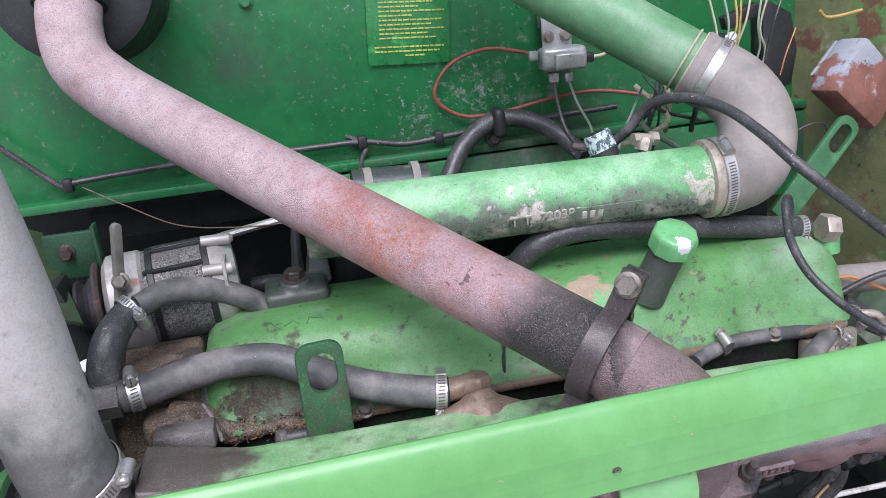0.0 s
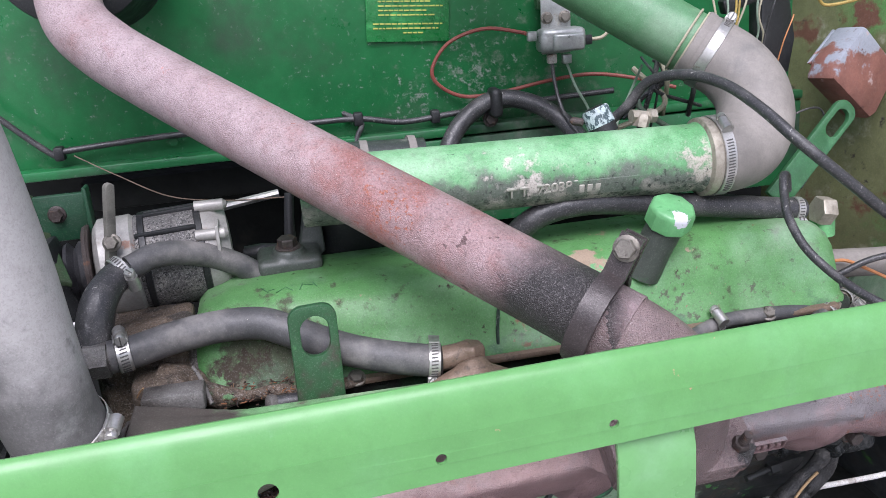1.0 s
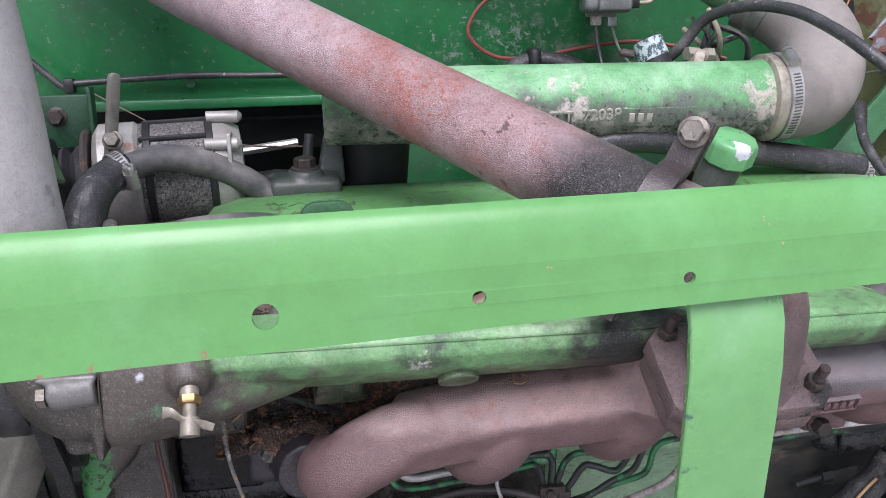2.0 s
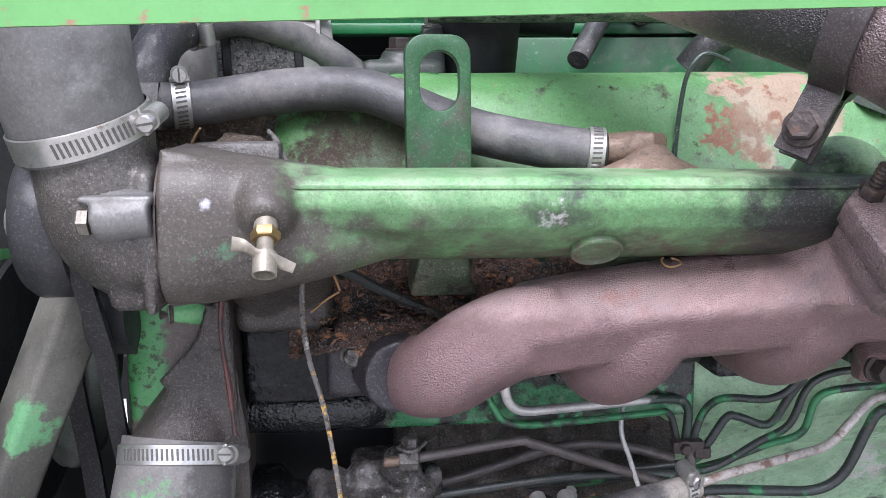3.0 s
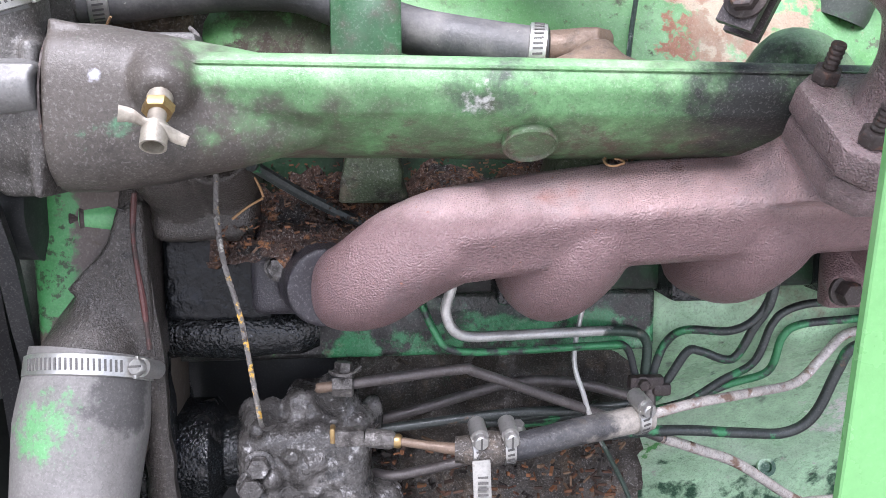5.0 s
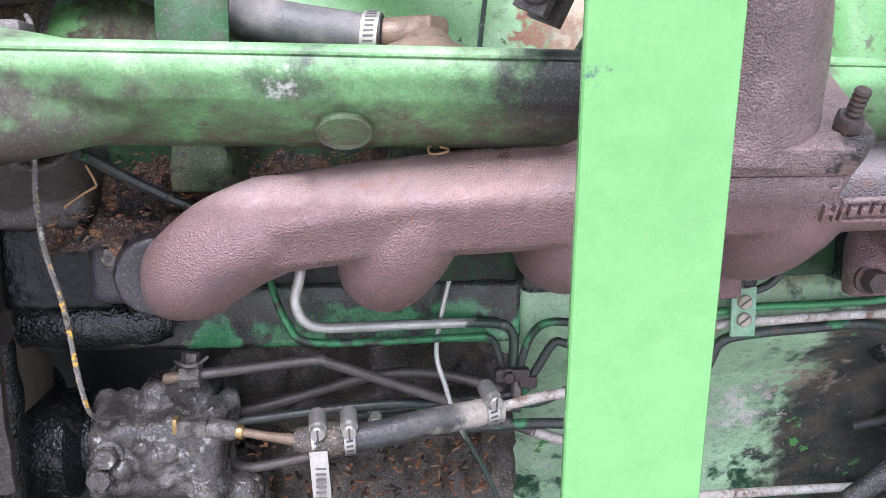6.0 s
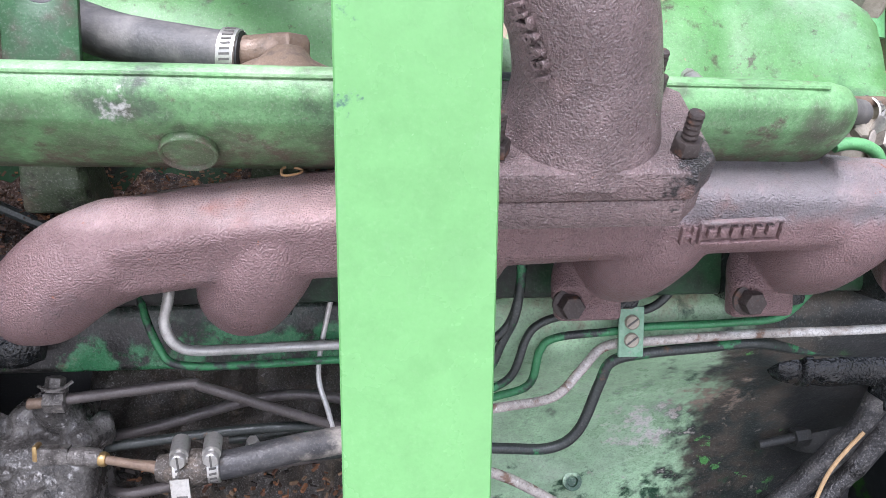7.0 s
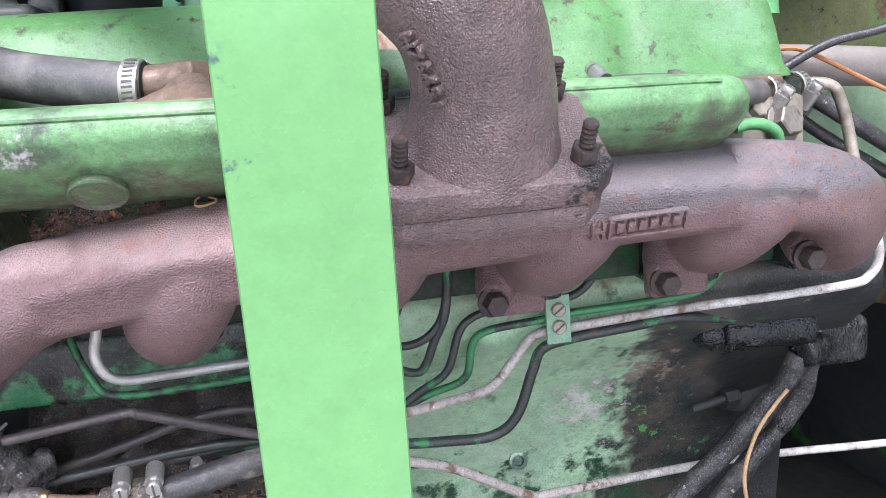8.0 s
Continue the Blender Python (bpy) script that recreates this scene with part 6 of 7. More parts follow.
for i in range(1900):
    x = rnd.uniform(-0.09, 0.27)
    y = rnd.uniform(0.285, 0.37)
    z = 1.232 + 0.73 * (y - 0.285) + 0.045 * (x + 0.10) + rnd.uniform(-0.006, 0.011)
    u, v, w = basis((rnd.uniform(-1, 1), rnd.uniform(-1, 1), rnd.uniform(-0.4, 0.4)))
    box(bm, (x, y, z), (rnd.uniform(0.0006, 0.0016), rnd.uniform(0.0005, 0.0011), rnd.uniform(0.0015, 0.0055)), (u, v, w), 0)
for i in range(160):
    x, y = rnd.uniform(-0.09, 0.0), rnd.uniform(0.30, 0.345)
    u, v, w = basis((rnd.uniform(-1, 1), rnd.uniform(-1, 1), rnd.uniform(-0.2, 0.2)))
    box(bm, (x, y, 1.346 + rnd.uniform(0, 0.006)), (0.0009, 0.0007, rnd.uniform(0.002, 0.006)), (u, v, w), 0)
solo("chaff", bm, M_CHIP, (0.1, 0.33, 1.25), "loose chips of chaff and leaf dirt on the engine", "debris", kind="stuff")
for a, b in (((-0.083, 0.296, 1.252), (-0.062, 0.300, 1.266)), ((-0.0665, 0.294, 1.281), (-0.0615, 0.299, 1.267)), ((-0.0725, 0.292, 1.284), (-0.0705, 0.297, 1.272)), ((-0.164, 0.300, 1.374), (-0.155, 0.292, 1.387))):
    wire("straw", [a, tuple((V(a) + V(b)) / 2 + V((0, 0, 0.001))), b], 0.0009, M_STRAW, "pale split straw caught in the dirt", "straw", "straws", 6, 3)

bm = bmesh.new()
nx, ny = 50, 26
grid = [[bm.verts.new((-0.02 + 0.27 * i / nx, 0.440 - 0.035 * (1 - j / ny) + 0.030 * noise.noise(V((i * 0.16, j * 0.22, 7))) + 0.012 * noise.noise(V((i * 0.6, j * 0.7, 3))), 0.96 + 0.165 * j / ny)) for j in range(ny + 1)] for i in range(nx + 1)]
for i in range(nx):
    for j in range(ny):
        bm.faces.new((grid[i][j], grid[i + 1][j], grid[i + 1][j + 1], grid[i][j + 1]))
solo("caked_dirt", bm, M_CAKE, (0.1, 0.43, 0.96), "caked black dirt in the recess behind the pump", "dirt", kind="stuff", sharp=180)
bm = bmesh.new()
for i in range(260):
    x, z = rnd.uniform(0.0, 0.23), rnd.uniform(0.985, 1.05)
    u, v, w = basis((rnd.uniform(-1, 1), rnd.uniform(-1, 1), rnd.uniform(-0.5, 0.5)))
    box(bm, (x, 0.395 + rnd.uniform(-0.015, 0.01), z), (rnd.uniform(0.001, 0.003), rnd.uniform(0.001, 0.003), rnd.uniform(0.003, 0.010)), (u, v, w), 0)
solo("chaff", bm, M_CHIP, (0.1, 0.39, 0.98), "chaff chips caught among the lines", "debris", kind="stuff")

# ---- belt side ----
pulley = thing("pump_pulley", (-0.242, 0.255, 1.28), "worn grey belt pulley on the water pump", "pulley")
part("rim", disc(bmesh.new(), (-0.262, 0.262, 1.327), (1, 0, 0), ((0.030, 0), (0.046, 0.002), (0.0505, 0.008), (0.0505, 0.026), (0.047, 0.032), (0.030, 0.034)), 44), M_PULLEY, pulley)
part("hub", disc(bmesh.new(), (-0.275, 0.262, 1.327), (1, 0, 0), ((0.012, 0), (0.014, 0.004), (0.014, 0.02)), 20), M_ALU, pulley)
crank = thing("drive_pulley", (-0.36, 0.42, 1.04), "large green drive pulley with a dark belt groove", "pulley")
part("rim", disc(bmesh.new(), (-0.372, 0.43, 1.165), (1, 0, 0), ((0.08, 0), (0.118, 0.003), (0.120, 0.016), (0.111, 0.019)), 48), M_LUGB, crank)
part("groove", disc(bmesh.new(), (-0.353, 0.43, 1.165), (1, 0, 0), ((0.111, 0), (0.104, 0.006), (0.111, 0.012), (0.116, 0.014), (0.116, 0.020), (0.09, 0.022)), 48), M_BELT, crank)


def belt(pts, w, t, label):
    bm = bmesh.new()
    secs = []
    for i, p in enumerate(pts):
        d = (V(pts[min(i + 1, len(pts) - 1)]) - V(pts[max(i - 1, 0)])).normalized()
        n = V((1, 0, 0)).cross(d).normalized()
        secs.append([V(p) + V((a * w, 0, 0)) + n * b * t for a, b in ((-0.5, -0.5), (0.5, -0.5), (0.38, 0.5), (-0.38, 0.5))])
    loft(bm, secs)
    return solo("drive_belt", bm, M_BELT, pts[0], label, "belt", "drive belts")


belt([(-0.226, 0.232, 1.315), (-0.2235, 0.236, 1.292), (-0.2200, 0.262, 1.235), (-0.2245, 0.290, 1.18), (-0.2285, 0.325, 1.12), (-0.232, 0.36, 1.05)], 0.0125, 0.010, "black rubber drive belt running down from the pump pulley")
belt([(-0.292, 0.40, 1.20), (-0.288, 0.40, 1.16), (-0.280, 0.40, 1.10), (-0.272, 0.40, 1.0)], 0.016, 0.011, "black rubber belt run beside the diagonal bar")
solo("idler", disc(bmesh.new(), (-0.238, 0.300, 1.262), (1, 0, 0), ((0.02, 0), (0.035, 0.002), (0.037, 0.03), (0.02, 0.034)), 30), M_BLACK, (-0.238, 0.300, 1.225), "black idler wheel behind the belt", "pulley")
bm = bmesh.new()
u, v, w = basis((-0.43, -0.02, -1.0), (0.75, 0.65, 0))
box(bm, (-0.303, 0.318, 1.155), (0.038, 0.038, 0.32), (u, v, w), 0.006, 3)
solo("diagonal_bar", bm, M_BARP, (-0.32, 0.315, 1.0), "dusty square steel bar with worn green paint", "frame bar")
bm = bmesh.new()
sweep(bm, [(-0.275, 0.43, 1.26), (-0.282, 0.43, 1.18), (-0.300, 0.43, 1.115), (-0.318, 0.43, 1.10)], (0.020, 0.024, 0.024, 0.014), 16, 6)
solo("dark_hose_loop", bm, M_NECK, (-0.30, 0.43, 1.09), "dark green rubber loop behind the diagonal bar", "hose")
bm = bmesh.new()
box(bm, (-0.44, 0.30, 1.2), (0.012, 0.55, 0.9), None, 0.003)
solo("side_shield", bm, M_LUGD, (-0.44, 0.30, 0.75), "dark green side shield beyond the pulleys", "shield", kind="structure")

# ---- alternator corner ----
alt = thing("alternator", (-0.14, 0.50, 1.40), "dusty alternator with a slotted end frame", "alternator")
AA = (1, 0.10, 0.03)
part("front_frame", disc(bmesh.new(), (-0.214, 0.490, 1.447), AA, ((0.03, -0.004), (0.050, 0), (0.0585, 0.006), (0.0585, 0.040), (0.055, 0.044)), 36), M_ALT, alt)
part("stator", disc(bmesh.new(), (-0.170, 0.4945, 1.4485), AA, ((0.0560, 0), (0.0560, 0.072)), 40), M_ALTD, alt, "wire-mesh stator cover furred with dust")
part("rear_frame", disc(bmesh.new(), (-0.100, 0.5015, 1.4505), AA, ((0.056, 0), (0.056, 0.014), (0.046, 0.030), (0.03, 0.032)), 36), M_ALT, alt)
for x in (-0.166, -0.105):
    part("end_band", disc(bmesh.new(), (x, 0.4945 + 0.1 * (x + 0.17), 1.4485 + 0.03 * (x + 0.17)), AA, ((0.0560, 0), (0.0580, 0.001), (0.0580, 0.007), (0.0560, 0.008)), 36), M_BLACK, alt)
part("pulley", disc(bmesh.new(), (-0.248, 0.487, 1.446), AA, ((0.036, 0), (0.038, 0.004), (0.030, 0.010), (0.038, 0.016), (0.036, 0.022), (0.02, 0.03)), 30), M_PULLEY, alt)
part("fan", disc(bmesh.new(), (-0.226, 0.489, 1.4465), AA, ((0.02, 0), (0.053, 0.001), (0.055, 0.005), (0.053, 0.008)), 36), M_BOLTD, alt)
for a in (0.30, 0.85, 1.45, 2.0):
    part("rib", box(bmesh.new(), V((-0.134, 0.498, 1.4495)) + V((0, -math.cos(a) * 0.0570, math.sin(a) * 0.0570)), (0.066, 0.005, 0.005), (V((1, 0.10, 0.03)).normalized(), V((-0.1, 1, 0)).normalized(), V((-0.03, 0, 1)).normalized()), 0.001), M_BLACK, alt)
for z, y in ((1.509, 0.487), (1.484, 0.455)):
    part("terminal", disc(bmesh.new(), (-0.082, y, z), (1, 0, 0), ((0.0065, -0.02), (0.0065, 0.012), (0.003, 0.016)), 10), M_ALT, alt)
part("terminal_plate", box(bmesh.new(), (-0.078, 0.46, 1.47), (0.004, 0.03, 0.05), None, 0.001), M_ALT, alt)
part("bolt", hexbolt((-0.186, 0.434, 1.494), (0, -1, 0.3), 0.0075, 0.008), M_BOLT, alt)
part("hanger", plate(stadium(0.0105, 0.118, (0, 0), 8), [], 0.008, (-0.190, 0.441, 1.500), (0.75, 0.65, 0), (0.15, 0.0, 1), 0.001), M_BARP, alt, "upright grey-green adjusting strap")

bm = bmesh.new()
box(bm, (-0.135, 0.392, 1.388), (0.060, 0.050, 0.050), (V((0.95, 0.25, 0.15)).normalized(), V((-0.25, 0.95, 0)).normalized(), V((0.95, 0.25, 0.15)).normalized().cross(V((-0.25, 0.95, 0)).normalized())), 0.012, 3)
sweep(bm, [(-0.118, 0.385, 1.405), (-0.112, 0.380, 1.37), (-0.110, 0.372, 1.345)], (0.012, 0.016, 0.020), 12, 5, 0.5)
sweep(bm, [(-0.160, 0.385, 1.398), (-0.140, 0.375, 1.404), (-0.122, 0.372, 1.395)], (0.009, 0.012, 0.008), 12, 5, 0.5)
melt(solo("caked_casting", bm, M_CAKE, (-0.13, 0.39, 1.345), "casting beside the valve cover buried in brown caked dirt", "casting"), 0.0025, 2)
solo("shelf_plate", plate([(0, 0), (0.20, -0.02), (0.12, 0.16), (-0.02, 0.20)], [], 0.006, (-0.42, 0.42, 1.52), (0.85, 0.1, -0.28), (0.05, 0.95, 0.2), 0.001), M_OLIVE, (-0.36, 0.45, 1.50), "sloping olive green mounting plate behind the radiator hose", "plate")
brk = thing("corner_bracket", (-0.25, 0.50, 1.47), "dark green bolted angle bracket by the alternator", "bracket")
part("web", box(bmesh.new(), (-0.248, 0.515, 1.508), (0.058, 0.008, 0.054), None, 0.002), M_DKGRN, brk)
part("return", box(bmesh.new(), (-0.218, 0.507, 1.513), (0.005, 0.02, 0.060), None, 0.002), M_DKGRN, brk)
part("bolt", hexbolt((-0.254, 0.511, 1.513), (0, -1, 0), 0.0078, 0.008), M_BOLTD, brk)
solo("bracket_pad", box(bmesh.new(), (-0.262, 0.475, 1.445), (0.040, 0.05, 0.09), (V((0.95, 0, 0.3)), V((0, 1, 0)), V((-0.3, 0, 0.95))), 0.004), M_BLACK, (-0.26, 0.475, 1.40), "black belt-side casting under the bracket", "bracket")
bm = bmesh.new()
box(bm, (-0.05, 0.86, 1.455), (0.50, 0.05, 0.045), None, 0.004)
solo("cross_beam", bm, M_PIT, (-0.05, 0.86, 1.43), "steel cross beam below the body panel, coloured dark for shade", "beam", kind="structure")
wire("polished_rod", [(-0.16, 0.72, 1.434), (-0.10, 0.73, 1.442), (-0.01, 0.74, 1.452)], 0.006, M_STEEL, "bright polished rod behind the alternator", "rod")
solo("switch_stem", tube([(0.005, 0.66, 1.47), (0.0, 0.65, 1.43), (-0.002, 0.64, 1.39)], (0.006, 0.007, 0.009), 12, 4), M_BLACK, (0, 0.65, 1.39), "black rubber stem hanging behind the cover", "switch")
solo("wiring_plug", tube([(-0.055, 0.52, 1.435), (-0.035, 0.515, 1.437), (-0.015, 0.51, 1.440)], (0.010, 0.011, 0.007), 10, 3), M_BLACK, (-0.035, 0.515, 1.425), "black ribbed wiring plug with a yellow tip", "connector")
solo("plug_tip", tube([(-0.015, 0.51, 1.440), (-0.004, 0.508, 1.442)], 0.005, 8, 1), M_WIREY, (-0.01, 0.51, 1.435), "yellow plug tip beside the breather", "connector")
solo("filter_can", disc(bmesh.new(), (0.065, 0.56, 1.40), (0.1, 0, 1), ((0.045, 0), (0.048, 0.01), (0.048, 0.10), (0.03, 0.112)), 30), M_BLACK, (0.065, 0.56, 1.40), "black cylindrical canister behind the valve cover", "canister")

# ---- intake ----
intake = thing("intake_pipe", (0.3, 0.44, 1.45), "chalky green cast intake pipe with raised numbers", "intake pipe")
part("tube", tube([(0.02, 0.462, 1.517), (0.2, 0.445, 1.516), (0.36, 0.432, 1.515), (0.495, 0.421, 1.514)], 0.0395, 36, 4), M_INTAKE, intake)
part("bead", disc(bmesh.new(), (0.476, 0.423, 1.514), (1, -0.08, 0), ((0.0395, 0), (0.042, 0.004), (0.042, 0.012), (0.0395, 0.016)), 36), M_INTAKE, intake)
M_CASTNO = mat("dust_rubbed_raised_paint", (0.40, 0.38, 0.33), [((0.20, 0.24, 0.18), 0.8, 60, 0.5, 0.7, None)], 0.7, bumps=())
num = bpy.data.curves.new("cast_number", "FONT")
num.body, num.size, num.extrude, num.bevel_depth = "T T  720380-", 0.0165, 0.0016, 0.0004
num.materials.append(M_CASTNO)
tx = new("cast_number", num)
tx.parent = intake
ux, nz = V((1, -0.08, 0.0)).normalized(), V((0, -0.93, -0.36)).normalized()
vy = nz.cross(ux)
m = Matrix((ux, vy, nz)).transposed().to_4x4()
m.translation = V((0.243, 0.4410, 1.5158)) + nz * 0.0399 - vy * 0.004 - V(intake.location)
tx.matrix_local = m
tx["label"] = "raised cast part number"
for i in range(7):
    part("raised_mark", box(bmesh.new(), V((0.328 + 0.0095 * i, 0.4345, 1.515)) + nz * 0.0405, (0.006, 0.010, 0.0025), (ux, vy, nz), 0.0006), M_CASTNO, intake)
part("raised_frame", box(bmesh.new(), V((0.357, 0.4325, 1.515)) + nz * 0.0395, (0.078, 0.020, 0.0015), (ux, vy, nz), 0.0004), M_INTAKE, intake)

el = thing("intake_elbow", (0.530, 0.440, 1.460), "dusty grey rubber elbow joining two intake pipes", "hose elbow")
part("tube", tube([(0.486, 0.421, 1.514), (0.510, 0.421, 1.514), (0.546, 0.432, 1.518), (0.570, 0.450, 1.540), (0.580, 0.475, 1.570), (0.570, 0.500, 1.598), (0.550, 0.520, 1.617), (0.530, 0.534, 1.630)], (0.0445, 0.0455, 0.046, 0.046, 0.0455, 0.045, 0.0445, 0.044), 34, 7), M_RUBBERL, el)
part("lower_cuff", disc(bmesh.new(), (0.479, 0.421, 1.514), (1, -0.02, 0), ((0.0425, 0), (0.0462, 0.002), (0.0466, 0.010), (0.0462, 0.012), (0.0450, 0.014)), 36), M_TIN, el, "tan dust-coated cuff")
part("upper_cuff", disc(bmesh.new(), (0.533, 0.532, 1.6285), (-0.72, 0.45, 0.52), ((0.0448, -0.004), (0.0455, 0), (0.0455, 0.006), (0.0430, 0.008)), 36), M_RUBBERL, el)
clamp_band((0.500, 0.421, 1.514), (1, -0.02, 0.01), 0.0462, (0.15, -0.55, 0.85), 0.014, 1.5, "zinc clamp round the rubber intake elbow")
clamp_band((0.546, 0.523, 1.620), (-0.72, 0.45, 0.52), 0.0455, (0.6, -0.1, 0.8), 0.014, 0.1, "bright zinc clamp at the elbow's upper end")
upper = solo("upper_intake_pipe", tube([(0.550, 0.520, 1.617), (0.480, 0.562, 1.667), (0.380, 0.618, 1.737), (0.250, 0.690, 1.830)], 0.0395, 32, 3), M_UPIPE, (0.550, 0.520, 1.600), "sage green steel intake pipe rising to the air cleaner", "intake pipe")
bm = bmesh.new()
for k in (0.0, 0.0045):
    c = V((0.520 + k * 1.6, 0.538 - k, 1.638 - k))
    u, v, w = basis((-0.72, 0.45, 0.52))
    pts = [c + (u * math.cos(a) + v * math.sin(a)) * 0.0415 for a in (2 * math.pi * i / 24 for i in range(24))]
    sweep(bm, pts + [pts[0]], 0.0016, 6, 1)
solo("wire_tie", bm, M_WIREC, (0.520, 0.538, 1.600), "cream wire tie looped round the intake pipe", "wire tie")
sender = thing("level_sender", (0.374, 0.46, 1.54), "round sender with a printed white band on the intake pipe", "sensor")
part("body", disc(bmesh.new(), (0.380, 0.452, 1.545), (-0.32, 0.25, 0.9), ((0.012, 0), (0.0165, 0.003), (0.0165, 0.018), (0.014, 0.020), (0.014, 0.034), (0.010, 0.037)), 24), M_BLACK, sender)
part("printed_band", disc(bmesh.new(), (0.3755, 0.4555, 1.5575), (-0.32, 0.25, 0.9), ((0.0168, 0), (0.0168, 0.018), (0.0150, 0.0215)), 24), M_WHITEP, sender, "band of small unreadable print")
part("terminal", disc(bmesh.new(), (0.355, 0.462, 1.562), (-1, 0.2, 0.2), ((0.005, 0), (0.005, 0.012), (0.002, 0.016)), 8), M_BOLTD, sender)
fit_ = thing("hose_barb", (0.43, 0.46, 1.55), "grimy steel union on top of the intake pipe", "pipe fitting")
part("body", disc(bmesh.new(), (0.428, 0.465, 1.548), (0.3, 0.1, 0.9), ((0.010, 0), (0.010, 0.012), (0.007, 0.016)), 6), M_TIN, fit_)
part("nut", disc(bmesh.new(), (0.418, 0.468, 1.562), (1, 0.1, -0.1), ((0.008, 0), (0.008, 0.010), (0.006, 0.022), (0.009, 0.024), (0.009, 0.032)), 6), M_TIN, fit_)
pre = thing("sediment_bowl", (0.14, 0.60, 1.46), "dark ribbed canister behind the exhaust pipe", "canister")
part("body", sweep(bmesh.new(), [(0.085, 0.60, 1.512), (0.185, 0.60, 1.507)], 0.030, 28, 1), M_SEDIMENT, pre)
for x in (0.105, 0.168):
    part("band", sweep(bmesh.new(), [(x - 0.005, 0.60, 1.511), (x + 0.005, 0.60, 1.5105)], 0.0312, 28, 1), M_RUBBERL, pre)

breather = solo("breather_hose", tube([(0.255, 0.44, 1.435), (0.270, 0.43, 1.455), (0.300, 0.425, 1.470), (0.346, 0.42, 1.475), (0.416, 0.42, 1.466), (0.526, 0.42, 1.4485), (0.622, 0.42, 1.432)], 0.0140, 20, 6), M_CABLE, (0.26, 0.44, 1.43), "black breather hose lying along the valve cover", "hose")
part_b = thing("brass_elbow", (0.645, 0.42, 1.40), "dirty hexagon elbow fitting at the hose end", "pipe fitting")
part("hexagon", disc(bmesh.new(), (0.642, 0.42, 1.429), (1, 0, -0.2), ((0.017, 0), (0.0185, 0.003), (0.0185, 0.018), (0.014, 0.022)), 6), M_TIN, part_b)
part("base", disc(bmesh.new(), (0.655, 0.425, 1.395), (0, 0, 1), ((0.016, 0), (0.014, 0.03)), 16), M_LUGB, part_b)
clamp_band((0.613, 0.42, 1.4335), (1, 0, -0.15), 0.0145, (0, -0.5, -0.85), 0.010, 2.0)

# ---- far right fittings ----
wire("bypass_line", [(0.525, 0.27, 1.330), (0.560, 0.30, 1.3305), (0.596, 0.33, 1.329)], 0.0105, M_RUBBER, "short black hose from the water manifold end", "hose", seg=16)
solo("hose_union", tube([(0.590, 0.328, 1.329), (0.634, 0.36, 1.330), (0.660, 0.372, 1.331)], (0.0085, 0.0095, 0.0085), 14, 4), M_TIN, (0.59, 0.33, 1.32), "pale dusty union between two short hoses", "pipe fitting")
clamp_band((0.606, 0.337, 1.3295), (1, 0.75, 0), 0.0115, (0.45, -0.6, -0.55), 0.009, 2.2)
clamp_band((0.652, 0.366, 1.3305), (1, 0.5, 0), 0.0115, (0.35, -0.7, -0.6), 0.010, 2.2)
wire("overflow_tube", [(0.655, 0.369, 1.331), (0.668, 0.362, 1.332), (0.684, 0.360, 1.327), (0.693, 0.360, 1.308), (0.699, 0.360, 1.285), (0.704, 0.358, 1.255), (0.710, 0.354, 1.22)], 0.0050, M_TIN, "grey tube curving down past the manifold end", "tube", seg=12)
wire("vent_hose", [(0.425, 0.322, 1.332), (0.448, 0.330, 1.336), (0.478, 0.333, 1.342), (0.537, 0.336, 1.340), (0.588, 0.342, 1.334), (0.610, 0.352, 1.331)], 0.0085, M_RUBBER, "short black hose under the valve cover flange", "hose", seg=14)
clamp_band((0.464, 0.332, 1.3395), (1, 0.1, 0.15), 0.0092, (-0.2, -0.5, 0.85), 0.009, 2.0)
end = thing("rear_bracket", (0.61, 0.33, 1.27), "dirt-coated end bracket with two hexagon bolts", "bracket")
part("plate", box(bmesh.new(), (0.607, 0.345, 1.300), (0.075, 0.030, 0.050), (V((0.94, 0.34, 0)), V((-0.34, 0.94, 0)), V((0, 0, 1))), 0.005), M_TIN, end)
part("bolt", hexbolt((0.615, 0.327, 1.302), (0.3, -0.9, 0.3), 0.013, 0.010), M_BOLT, end)
part("bolt", hexbolt((0.590, 0.326, 1.313), (0.3, -0.8, 0.5), 0.008, 0.007), M_TIN, end)
wire("green_pipe_end", [(0.560, 0.300, 1.304), (0.572, 0.300, 1.306), (0.585, 0.300, 1.304), (0.597, 0.303, 1.296), (0.602, 0.31, 1.28)], 0.0048, M_LUGB, "short bright green pipe stub by the bracket", "pipe", seg=12)
wire("grey_conduit", [(0.652, 0.43, 1.352), (0.72, 0.43, 1.346), (0.80, 0.43, 1.338), (1.0, 0.43, 1.31)], 0.0185, M_RUBBERL, "thick dusty grey conduit running off the engine end", "hose", seg=20)
wire("black_loom", [(0.665, 0.40, 1.335), (0.72, 0.40, 1.30), (0.78, 0.41, 1.265), (0.90, 0.43, 1.20)], 0.008, M_CABLE, "black wiring loom slanting below the grey conduit", seg=10)
wire("black_loom", [(0.655, 0.42, 1.325), (0.71, 0.42, 1.285), (0.78, 0.43, 1.245), (0.90, 0.45, 1.18)], 0.006, M_CABLE, "black wiring loom slanting below the grey conduit", seg=10)
wire("orange_wire", [(0.648, 0.41, 1.362), (0.675, 0.405, 1.363), (0.70, 0.40, 1.352), (0.75, 0.395, 1.325), (0.80, 0.39, 1.30)], 0.0022, M_WIREO, "orange wire over the grey conduit")
